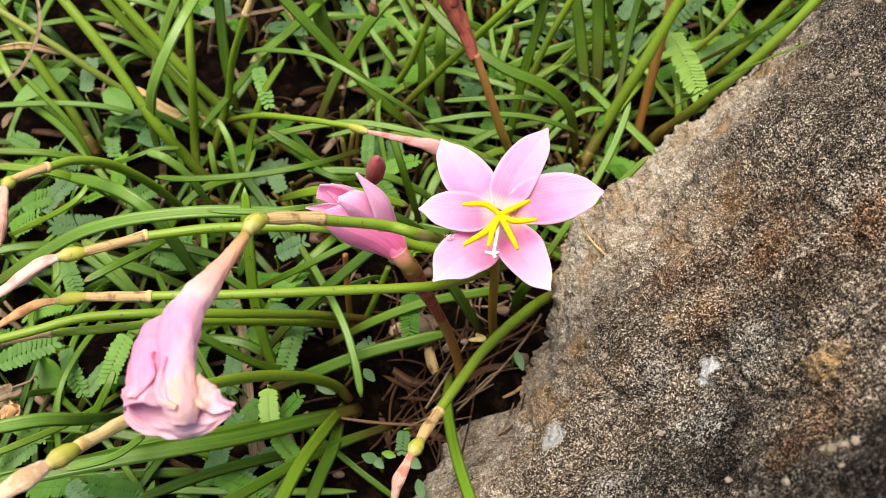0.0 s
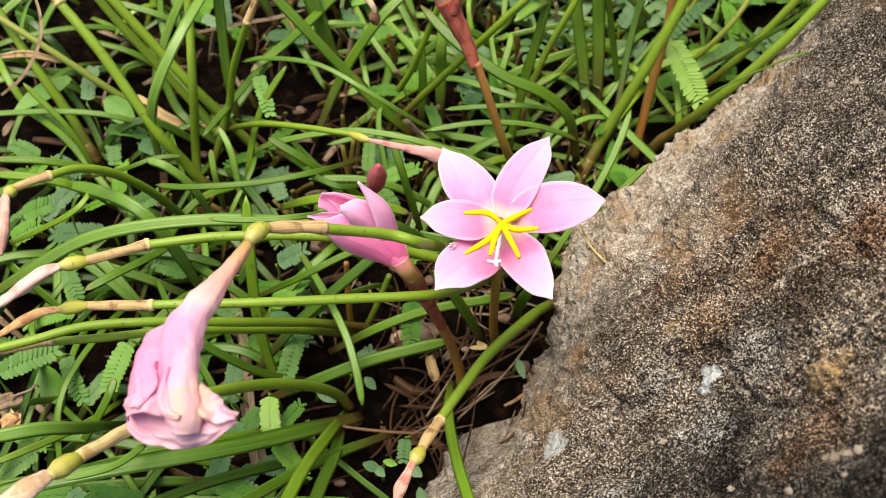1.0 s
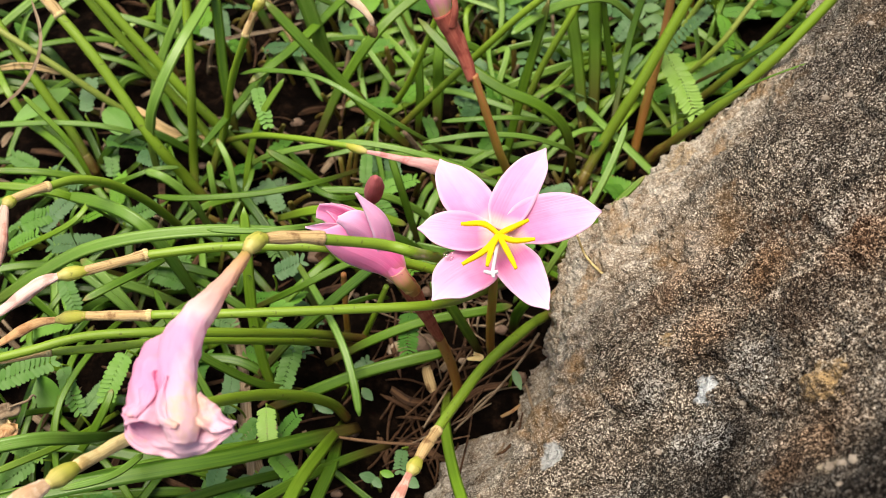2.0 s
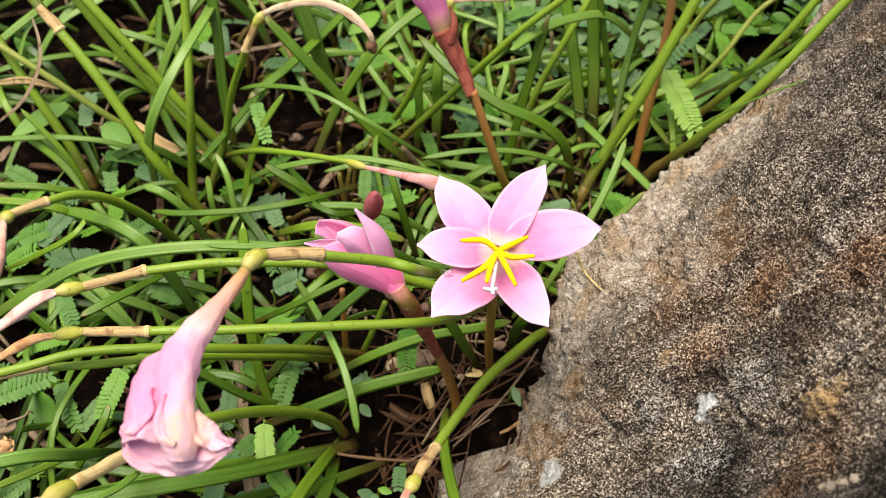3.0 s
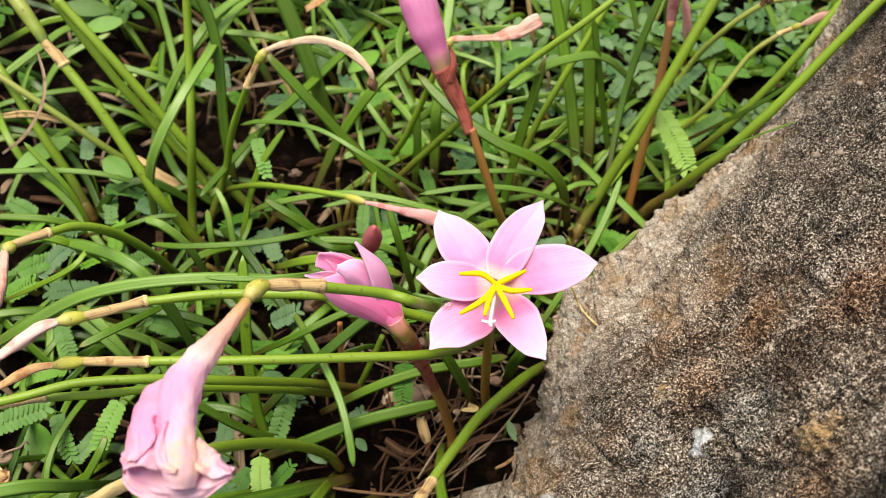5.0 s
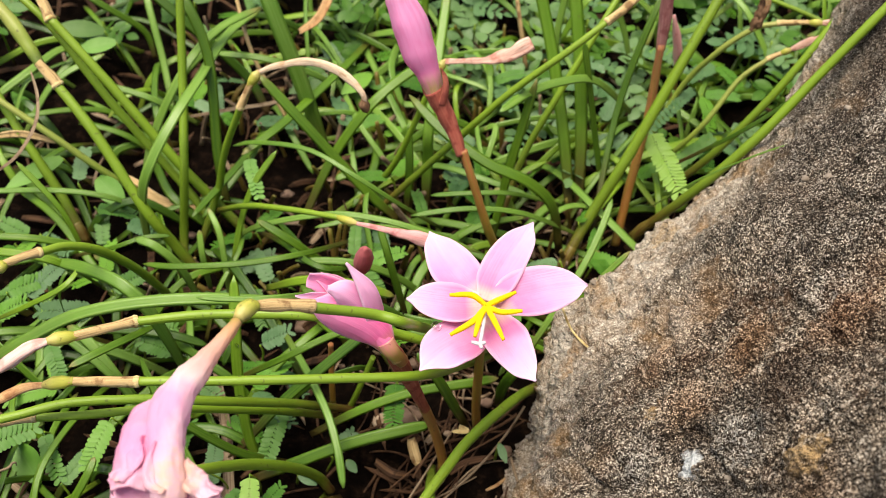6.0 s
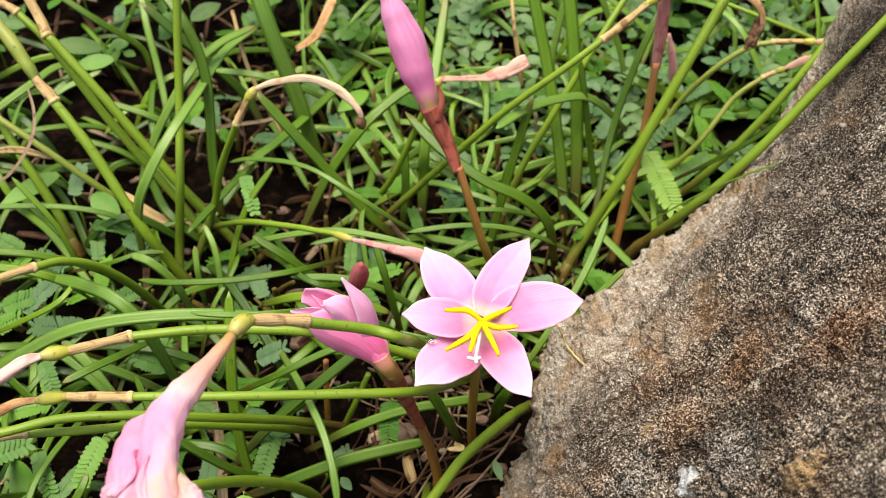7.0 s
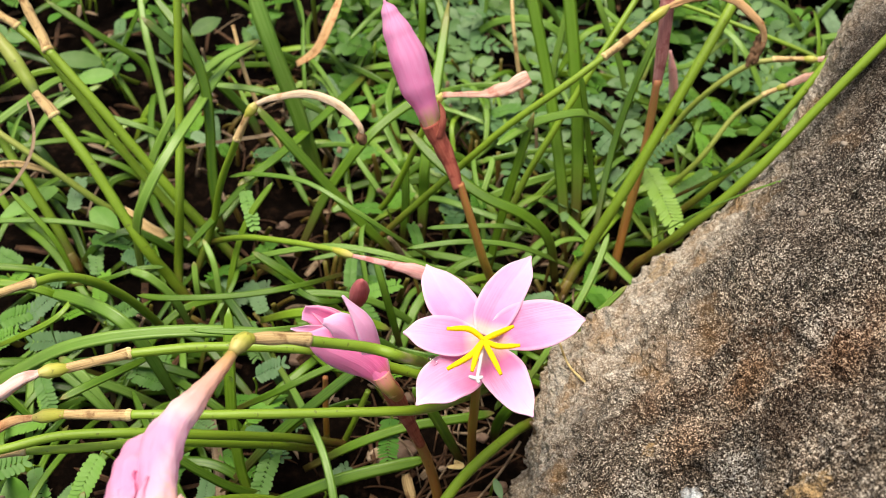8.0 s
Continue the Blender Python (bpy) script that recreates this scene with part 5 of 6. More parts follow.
leaf(2.8, (-0.0977, 0.2334, 0.0050), (-0.0978, 0.2357, 0.0260), (-0.0987, 0.2431, 0.0360), tone="pale")
leaf(2.8, (-0.0879, 0.2274, 0.0050), (-0.0886, 0.2358, 0.0260), (-0.0905, 0.2431, 0.0360), (-0.0956, 0.2521, 0.0400), tone="pale")
leaf(2.9, (-0.0891, 0.2380, 0.0050), (-0.0840, 0.2524, 0.0260), (-0.0767, 0.2615, 0.0440), (-0.0662, 0.2717, 0.0560), tone="lime")
leaf(2.0, (-0.1598, 0.2467, 0.0100), (-0.1321, 0.2302, 0.0400), (-0.1179, 0.2314, 0.0460), (-0.1076, 0.2340, 0.0440), tone="leaf")
leaf(2.6, (-0.0352, 0.2543, 0.0150), (-0.0506, 0.2264, 0.0440), (-0.0745, 0.2180, 0.0480), (-0.1027, 0.2185, 0.0440), (-0.1187, 0.2237, 0.0380), tone="leaf")
leaf(2.2, (-0.0396, 0.2039, 0.0500), (-0.0468, 0.1783, 0.0860), (-0.0629, 0.1728, 0.0920), (-0.0793, 0.1732, 0.0920), tone="pale", blunt=0.5)
leaf(4.2, (-0.0647, 0.1467, 0.0060), (-0.0688, 0.1543, 0.0220), (-0.0699, 0.1631, 0.0480), (-0.0690, 0.1733, 0.0720), (-0.0692, 0.1867, 0.0860), tone="lime", blunt=0.1)
leaf(2.6, (-0.0918, 0.2575, 0.0060), (-0.0749, 0.2470, 0.0340), (-0.0417, 0.2422, 0.0500), (-0.0182, 0.2378, 0.0520), (0.0026, 0.2348, 0.0460), (0.0219, 0.2348, 0.0340), tone="pale")
leaf(2.4, (0.0706, 0.2630, 0.0100), (0.0414, 0.2518, 0.0400), (0.0168, 0.2480, 0.0480), (-0.0080, 0.2468, 0.0440), tone="pale")
leaf(4.6, (-0.0601, 0.2694, 0.0060), (-0.0454, 0.2876, 0.0320), (-0.0272, 0.2992, 0.0560), (-0.0094, 0.3150, 0.0620), (0.0029, 0.3213, 0.0620), tone="leaf", blunt=0.5)
leaf(4.8, (0.0608, 0.2563, 0.0060), (0.0544, 0.2590, 0.0360), (0.0419, 0.2599, 0.0520), (0.0238, 0.2635, 0.0600), (0.0050, 0.2761, 0.0660), (-0.0098, 0.2947, 0.0680), tone="leaf")
leaf(4.0, (0.0975, 0.3233, 0.0300), (0.0752, 0.3134, 0.0600), (0.0572, 0.3005, 0.0720), (0.0407, 0.2851, 0.0800), (0.0280, 0.2703, 0.0840), tone="pale", blunt=0.7)
leaf(3.2, (-0.0098, 0.2155, 0.0150), (-0.0136, 0.2179, 0.0360), (-0.0170, 0.2228, 0.0500), (-0.0205, 0.2310, 0.0580), tone="leaf")
leaf(5.0, (-0.0017, 0.2790, 0.0060), (-0.0012, 0.2896, 0.0280), (-0.0002, 0.3002, 0.0500), (0.0086, 0.3677, 0.0800), tone="sheathed")
leaf(3.8, (-0.0107, 0.2790, 0.0060), (-0.0095, 0.2879, 0.0260), (-0.0103, 0.2990, 0.0440), tone="leaf")
leaf(3.8, (0.0286, 0.2578, 0.0060), (0.0319, 0.2668, 0.0280), (0.0375, 0.2765, 0.0580), (0.0438, 0.2878, 0.0860), tone="leaf")
leaf(3.2, (0.0264, 0.2546, 0.0060), (0.0321, 0.2684, 0.0260), (0.0362, 0.2807, 0.0460), (0.0441, 0.2908, 0.0600), tone="leaf")
leaf(5.6, (0.0679, 0.2762, 0.0020), (0.0639, 0.2983, 0.0280), (0.0562, 0.3198, 0.0620), (0.0458, 0.3412, 0.0960), (0.0391, 0.3541, 0.1160), tone="sheathed")
leaf(6.0, (0.0720, 0.2797, 0.0020), (0.0710, 0.3039, 0.0340), (0.0674, 0.3234, 0.0660), (0.0611, 0.3447, 0.1000), (0.0575, 0.3563, 0.1180), tone="sheathed")
leaf(3.0, (0.0845, 0.2902, 0.0050), (0.0785, 0.3018, 0.0300), (0.0704, 0.3119, 0.0660), (0.0670, 0.3176, 0.0800), tone="leaf")
leaf(3.6, (0.0638, 0.3597, 0.0200), (0.0633, 0.3676, 0.0400), (0.0675, 0.3798, 0.0660), (0.0699, 0.3889, 0.0760), tone="pale")
leaf(3.2, (0.1037, 0.3613, 0.0200), (0.0960, 0.3687, 0.0440), (0.0832, 0.3755, 0.0700), (0.0785, 0.3841, 0.0800), tone="pale")
leaf(3.2, (0.0412, 0.1976, 0.0100), (0.0524, 0.2101, 0.0240), (0.0639, 0.2248, 0.0360), (0.0722, 0.2393, 0.0440), (0.0780, 0.2531, 0.0500), tone="pale")
leaf(2.6, (0.0495, 0.2044, 0.0150), (0.0632, 0.2072, 0.0460), (0.0800, 0.2187, 0.0600), tone="leaf")
leaf(2.0, (0.1122, 0.2894, 0.0300), (0.1329, 0.2795, 0.0640), (0.1469, 0.2789, 0.0820), (0.1584, 0.2788, 0.0980), tone="dark")
leaf(0.8, (0.0969, 0.2600, 0.0350), (0.1122, 0.2545, 0.0620), (0.1261, 0.2478, 0.0840), (0.1374, 0.2447, 0.0960), tone="pale")
leaf(1.3, (0.0646, 0.2124, 0.0400), (0.0710, 0.2126, 0.0500), (0.0800, 0.2089, 0.0540), tone="lime")
leaf(3.4, (0.0769, 0.2659, 0.0050), (0.0878, 0.3134, 0.0400), (0.1013, 0.3405, 0.0760), (0.1141, 0.3600, 0.0900), tone="leaf")
leaf(3.2, (0.1623, 0.4055, 0.0300), (0.1271, 0.3703, 0.0400), (0.1002, 0.3715, 0.0600), (0.0825, 0.3798, 0.0700), tone="pale")
leaf(6.6, (-0.0322, 0.1363, 0.0040), (-0.0476, 0.1258, 0.0200), (-0.0703, 0.1123, 0.0400), (-0.0919, 0.1036, 0.0520), (-0.1172, 0.0965, 0.0580), (-0.1505, 0.0891, 0.0580), tone="leaf", roll=35)
leaf(4.6, (-0.0499, 0.1321, 0.0040), (-0.0748, 0.1183, 0.0300), (-0.1071, 0.1050, 0.0460), (-0.1294, 0.0975, 0.0500), (-0.1549, 0.0936, 0.0500), tone="leaf")
leaf(2.4, (-0.1030, 0.1215, 0.0300), (-0.0980, 0.1051, 0.0620), (-0.1027, 0.0940, 0.0740), (-0.1172, 0.0889, 0.0760), tone="pale")
leaf(5.0, (-0.1215, 0.1311, 0.0100), (-0.1271, 0.1186, 0.0400), (-0.1369, 0.1131, 0.0540), (-0.1532, 0.1081, 0.0580), tone="pale")
leaf(2.6, (-0.1264, 0.1404, 0.0100), (-0.1326, 0.1194, 0.0360), (-0.1550, 0.1030, 0.0460), tone="lime")
leaf(4.2, (-0.0198, 0.1297, 0.0030), (-0.0391, 0.1175, 0.0160), (-0.0532, 0.1053, 0.0300), (-0.0705, 0.0883, 0.0460), (-0.0789, 0.0796, 0.0540), tone="leaf")
leaf(4.6, (-0.0386, 0.1380, 0.0040), (-0.0434, 0.1197, 0.0260), (-0.0479, 0.1017, 0.0460), (-0.0513, 0.0823, 0.0640), (-0.0531, 0.0711, 0.0740), tone="lime")
leaf(4.8, (-0.0400, 0.1345, 0.0040), (-0.0409, 0.1160, 0.0180), (-0.0436, 0.1022, 0.0280), (-0.0457, 0.0869, 0.0400), tone="leaf")
leaf(4.0, (-0.0491, 0.1206, 0.0040), (-0.0658, 0.1112, 0.0180), (-0.0836, 0.1026, 0.0280), (-0.1044, 0.0898, 0.0400), tone="dark")
leaf(4.2, (0.0027, 0.1517, 0.0030), (0.0017, 0.1323, 0.0160), (0.0044, 0.1092, 0.0320), (0.0090, 0.0883, 0.0460), (0.0119, 0.0760, 0.0540), tone="lime", blunt=0.1)
leaf(4.8, (-0.0688, 0.1440, 0.0040), (-0.0519, 0.1466, 0.0140), (-0.0316, 0.1513, 0.0220), (-0.0140, 0.1547, 0.0260), (0.0018, 0.1586, 0.0260), tone="leaf", blunt=0.7)
leaf(3.2, (-0.0647, 0.2112, 0.0150), (-0.0491, 0.1812, 0.0300), (-0.0386, 0.1602, 0.0340), (-0.0333, 0.1452, 0.0320), (-0.0306, 0.1323, 0.0260), tone="pale", blunt=0.8)
leaf(4.0, (-0.0790, 0.1504, 0.0060), (-0.0567, 0.1645, 0.0300), (-0.0405, 0.1724, 0.0440), (-0.0253, 0.1811, 0.0540), (-0.0167, 0.1866, 0.0580), tone="leaf")
leaf(3.4, (-0.0541, 0.1504, 0.0060), (-0.0708, 0.1459, 0.0260), (-0.0885, 0.1489, 0.0440), (-0.0969, 0.1527, 0.0480), tone="leaf")
leaf(2.8, (-0.0786, 0.1827, 0.0150), (-0.0562, 0.1777, 0.0420), (-0.0385, 0.1829, 0.0500), (-0.0298, 0.1852, 0.0520), tone="leaf")
leaf(3.8, (-0.0467, 0.1618, 0.0080), (-0.0264, 0.1650, 0.0240), (-0.0063, 0.1700, 0.0300), (0.0158, 0.1734, 0.0320), (0.0283, 0.1770, 0.0300), tone="leaf")
leaf(4.6, (-0.1815, 0.1735, 0.0300), (-0.1486, 0.1731, 0.0600), (-0.1226, 0.1777, 0.0740), (-0.0860, 0.1814, 0.0780), (-0.0451, 0.1855, 0.0700), tone="pale")
leaf(3.0, (-0.1058, 0.2021, 0.0300), (-0.1074, 0.1803, 0.0560), (-0.1168, 0.1665, 0.0660), (-0.1260, 0.1588, 0.0680), tone="leaf")
leaf(4.6, (-0.1131, 0.1694, 0.0080), (-0.1206, 0.1736, 0.0300), (-0.1319, 0.1845, 0.0400), (-0.1421, 0.1921, 0.0400), tone="pale")
leaf(4.0, (0.0168, 0.1675, 0.0040), (0.0091, 0.1675, 0.0300), (0.0024, 0.1702, 0.0460), (-0.0040, 0.1743, 0.0540), tone="leaf")
leaf(4.4, (0.0298, 0.1769, 0.0060), (0.0302, 0.1756, 0.0240), (0.0333, 0.1756, 0.0360), (0.0394, 0.1799, 0.0440), tone="leaf")
leaf(3.2, (-0.0524, 0.2152, 0.0200), (-0.0349, 0.1879, 0.0440), (-0.0124, 0.1804, 0.0560), (0.0023, 0.1805, 0.0600), tone="leaf")
leaf(3.8, (-0.0690, 0.2211, 0.0250), (-0.0488, 0.2089, 0.0500), (-0.0309, 0.2076, 0.0500), (-0.0134, 0.2082, 0.0400), tone="lime")
leaf(3.6, (-0.0299, 0.2335, 0.0050), (-0.0452, 0.2310, 0.0300), (-0.0580, 0.2327, 0.0440), (-0.0717, 0.2386, 0.0500), tone="leaf")
leaf(3.0, (0.0077, 0.1989, 0.0050), (-0.0043, 0.1982, 0.0300), (-0.0175, 0.1991, 0.0460), (-0.0397, 0.2057, 0.0500), tone="dark")
leaf(3.2, (0.0030, 0.2276, 0.0050), (-0.0139, 0.2247, 0.0300), (-0.0323, 0.2247, 0.0400), (-0.0556, 0.2253, 0.0400), tone="pale")
leaf(3.4, (-0.0800, 0.3406, 0.0050), (-0.0863, 0.2967, 0.0240), (-0.1036, 0.2515, 0.0340), tone="leaf")
leaf(4.2, (-0.0307, 0.4027, 0.0050), (-0.0450, 0.3533, 0.0260), (-0.0670, 0.3041, 0.0400), (-0.0845, 0.2810, 0.0420), tone="leaf")
leaf(3.4, (-0.1479, 0.3798, 0.0050), (-0.1518, 0.3851, 0.0200), (-0.1700, 0.3831, 0.0400), (-0.1937, 0.3912, 0.0540), tone="leaf")
leaf(4.6, (-0.0829, 0.3405, 0.0050), (-0.0937, 0.3514, 0.0220), (-0.1181, 0.3568, 0.0500), (-0.1383, 0.3658, 0.0660), tone="dark")

# ---- feathered leaves that can be told apart ----
frond(13.0, (0.0999, 0.2985, 0.0440), (0.1126, 0.2701, 0.0360), "frond_bright", 20)
frond(8.4, (-0.0652, 0.1355, 0.0300), (-0.0636, 0.1193, 0.0260), "frond_bright", 16)
frond(7.8, (-0.0692, 0.1355, 0.0160), (-0.0793, 0.1203, 0.0180), "frond", 11)
frond(8.0, (-0.1489, 0.1560, 0.0200), (-0.1394, 0.1375, 0.0180), "frond", 11)
frond(8.6, (-0.1185, 0.1548, 0.0360), (-0.1261, 0.1368, 0.0300), "frond_lime", 11)
frond(9.5, (-0.1669, 0.1414, 0.0340), (-0.1458, 0.1507, 0.0360), "frond", 12)
frond(8.8, (-0.0571, 0.1673, 0.0200), (-0.0623, 0.1449, 0.0180), "frond", 12)
frond(11.0, (-0.0888, 0.1112, 0.0180), (-0.0699, 0.1002, 0.0180), "frond", 11)
frond(9.0, (-0.1257, 0.1042, 0.0200), (-0.1095, 0.0943, 0.0200), "frond", 10)
frond(9.0, (-0.1383, 0.1037, 0.0160), (-0.1270, 0.0933, 0.0160), "frond_blue", 10)
frond(5.6, (-0.0812, 0.1383, 0.0240), (-0.0945, 0.1329, 0.0240), "frond", 9)
frond(6.8, (-0.0798, 0.2748, 0.0480), (-0.0738, 0.2563, 0.0440), "frond_lime", 10)
frond(8.0, (-0.1519, 0.1188, 0.0160), (-0.1660, 0.1067, 0.0160), "frond", 11)
frond(6.0, (0.1312, 0.3390, 0.0320), (0.1055, 0.3124, 0.0300), "frond_blue", 13)
frond(9.0, (0.0791, 0.3150, 0.0160), (0.0953, 0.3151, 0.0200), "frond_blue", 11)
frond(8.6, (0.0846, 0.3279, 0.0180), (0.0983, 0.3459, 0.0220), "frond_blue", 11)
frond(8.6, (0.0962, 0.2950, 0.0180), (0.0929, 0.3180, 0.0200), "frond_blue", 11)
frond(7.0, (0.0967, 0.2866, 0.0240), (0.1111, 0.2968, 0.0240), "frond", 10)
frond(8.0, (0.1126, 0.2950, 0.0160), (0.1368, 0.3126, 0.0260), "frond", 12)
frond(7.0, (0.1541, 0.2996, 0.0300), (0.1794, 0.3039, 0.0460), "frond", 12)
frond(8.0, (-0.1604, 0.2759, 0.0260), (-0.1610, 0.2959, 0.0280), "frond_blue", 11)
frond(7.6, (-0.1479, 0.2514, 0.0100), (-0.1512, 0.2692, 0.0140), "frond", 9)
frond(8.0, (-0.1789, 0.2300, 0.0100), (-0.1900, 0.2171, 0.0120), "frond", 11)
frond(8.0, (-0.1553, 0.1946, 0.0220), (-0.1486, 0.1813, 0.0200), "frond", 9)
frond(7.4, (-0.1197, 0.2012, 0.0200), (-0.1054, 0.2028, 0.0220), "frond", 10)
frond(7.4, (-0.1123, 0.1714, 0.0220), (-0.0972, 0.1760, 0.0220), "frond", 10)
frond(7.0, (-0.0382, 0.1532, 0.0080), (-0.0293, 0.1622, 0.0100), "frond_blue", 8)
frond(6.0, (-0.0150, 0.1254, 0.0100), (-0.0153, 0.1151, 0.0140), "frond_blue", 7)
frond(8.0, (-0.0700, 0.2331, 0.0100), (-0.0797, 0.2513, 0.0100), "frond_blue", 9)
frond(9.0, (-0.1811, 0.2215, 0.0180), (-0.1652, 0.2263, 0.0220), "frond", 10)
frond(9.0, (-0.1828, 0.2088, 0.0180), (-0.1709, 0.2148, 0.0220), "frond_lime", 10)
frond(9.0, (-0.1367, 0.2234, 0.0180), (-0.1235, 0.2296, 0.0220), "frond", 10)
frond(8.0, (-0.1783, 0.2515, 0.0180), (-0.1906, 0.2562, 0.0220), "frond", 9)
frond(9.0, (-0.1044, 0.1931, 0.0180), (-0.1179, 0.1961, 0.0220), "frond", 10)
frond(9.0, (-0.0698, 0.1974, 0.0180), (-0.0580, 0.2020, 0.0220), "frond_blue", 9)
frond(8.0, (-0.1370, 0.2598, 0.0180), (-0.1222, 0.2523, 0.0220), "frond_blue", 9)


# ---- the rest of the planting: clumps, feathered seedlings and a low round-leaved cover ----
def on_rock(x, y):
    return -0.739 * (x - 0.0958) + 0.402 * (y - 0.1683) - 0.541 * 0.0996 < 0.004 and (y - x) * 0.707 < 0.1


def bare(x, y):
    if (x - 0.015) ** 2 / 0.0020 + (y - 0.13) ** 2 / 0.0036 < 1.0:
        return True
    return any(math.hypot(x - a, y - b) < 0.016 for a, b in ((-0.090, 0.297), (-0.099, 0.255), (-0.054, 0.241), (-0.177, 0.292), (-0.031, 0.130), (-0.190, 0.343)))


dice = random.Random(11)
sparse = random.Random(23)


def fill_leaf(x, y, high, reach):
    turn = dice.uniform(0, 2 * math.pi)
    out = Vector((math.cos(turn), math.sin(turn), 0))
    foot = Vector((x, y, -0.004))
    mid = foot + out * (reach * 0.3) + Vector((0, 0, high * 0.75))
    far = foot + out * (reach * 0.68) + Vector((0, 0, high))
    end = foot + out * reach + Vector((dice.uniform(-0.01, 0.01), dice.uniform(-0.01, 0.01), high * dice.uniform(0.35, 0.9)))
    # tones follow the light: darker for shade at back left, paler for sheen elsewhere behind
    tone = dice.choice(("leaf", "dark", "leaf", "lime", "pale", "dark", "leaf") if y > 0.25 and x < -0.05 else ("pale", "pale", "leaf", "lime", "pale", "lime", "pale") if y > 0.24 else ("leaf", "leaf", "dark", "pale", "dark", "leaf", "leaf"))
    wide, roll, blunt = dice.uniform(2.4, 4.4), dice.uniform(-35, 35), dice.choice((0.1, 0.2, 0.6))
    if sparse.random() < (0.50 if x < -0.06 and 0.20 < y < 0.31 else 0.35 if -0.06 < x < 0.03 and 0.18 < y < 0.30 else 0.0):
        return
    if any(((p.x - 0.010) / 0.042) ** 2 + ((p.y - 0.145) / 0.036) ** 2 < 1.0 for p in (foot, mid, far, end)):
        return
    leaf(wide, foot, mid, far, end, tone=tone, roll=roll, blunt=blunt)


made = 0
while made < 950:
    x, y = dice.uniform(-0.38, 0.34), dice.uniform(-0.02, 0.72) if made < 800 else dice.uniform(0.16, 0.38)
    if on_rock(x, y) or bare(x, y) or (y < 0.05 and x > -0.1):
        continue
    if x < -0.07 and y > 0.23 and dice.random() < 0.5:
        continue
    near = math.hypot(x, y - 0.2)
    fill_leaf(x, y, dice.uniform(0.006, 0.032) + (0.03 if y > 0.42 else 0.0), dice.uniform(0.035, 0.10))
    made += 1

FRONDS = [frond_mesh("feathered_leaf", 0.020, 0.0088, 15, M[k]) for k in ("frond", "frond", "frond_blue", "frond_lime")]
made = 0
while made < 240:
    x, y = dice.uniform(-0.36, 0.30), dice.uniform(0.0, 0.62)
    if on_rock(x, y) or bare(x, y):
        continue
    home = thing("sensitive_plant", (x, y), SENSITIVE, "plant", "feathery plants")
    tall = dice.uniform(0.006, 0.022)
    part("stem", rope("stem", ((x, y, -0.004), (x + 0.002, y, tall * 0.6), (x, y + 0.002, tall)), (0.0006, 0.0005, 0.0004), M["stalk"], count=8, sides=5), home)
    turn = dice.uniform(0, 6.28)
    for k in range(dice.choice((1, 2, 2))):
        turn += dice.uniform(1.2, 2.6)
        ob = part("feathered_leaf", dice.choice(FRONDS), home)
        ob.matrix_basis = Matrix.Translation((x, y + 0.001, tall)) @ pose(0, 0, 0, dice.uniform(-25, 25), dice.uniform(-25, 15), math.degrees(turn)) @ Matrix.Scale(dice.uniform(0.7, 1.15), 4)
    made += 1


def round_leaf(name, length, width, material):
    verts, along, across, flow, faces = [], [], [], [], []
    rows = 7
    for i in range(rows + 1):
        t = i / rows
        w = 0.5 * width * math.sin(math.pi * min(1.0, 0.08 + 0.92 * t)) ** 0.75 if t < 1 else 0.0004
        for a in (-1, -0.5, 0, 0.5, 1):
            verts.append(Vector((t * length, a * w, 0.12 * w * abs(a) - 0.10 * length * t * t)))
            along.append(t)
            across.append(abs(a))
            flow.append((t, a, 0))
    for i in range(rows):
        for j in range(4):
            faces.append((i * 5 + j, (i + 1) * 5 + j, (i + 1) * 5 + j + 1, i * 5 + j + 1))
    return mesh_of(name, verts, faces, along, across, flow, material)


def compound_leaf(name, pairs, size, material):
    """A leaf of paired oval leaflets along +x, with its thin rib."""
    one = round_leaf(name, size, size * 0.64, material)
    verts, along, across, flow, faces = [], [], [], [], []
    length = size * 0.62 * (pairs + 0.6)

    def put(m):
        base = len(verts)
        verts.extend(m @ v.co for v in one.vertices)
        along.extend(d.value for d in one.attributes["along"].data)
        across.extend(d.value for d in one.attributes["across"].data)
        flow.extend(tuple(d.vector) for d in one.attributes["flow"].data)
        faces.extend(tuple(base + k for k in p.vertices) for p in one.polygons)

    for k in range(pairs):
        x = size * 0.62 * (k + 0.7)
        for s in (1, -1):
            put(pose(x, 0, -0.2 * x * x / length, dice.uniform(-22, 22), dice.uniform(-18, 8), s * dice.uniform(48, 74)) @ Matrix.Scale(dice.uniform(0.8, 1.1), 4))
    put(pose(length, 0, -0.2 * length, 0, 10, 0))
    base = len(verts)
    for x in (0.0, length * 0.5, length):
        for y, z in ((0.0004, 0), (0, 0.0004), (-0.0004, 0)):
            verts.append(Vector((x, y, z - 0.2 * x * x / length)))
            along.append(0.0)
            across.append(0.0)
            flow.append((0, 0, 0))
    for k in (0, 3):
        for q in range(3):
            faces.append((base + k + q, base + k + 3 + q, base + k + 3 + (q + 1) % 3, base + k + (q + 1) % 3))
    bpy.data.meshes.remove(one)
    return mesh_of(name, verts, faces, along, across, flow, material)


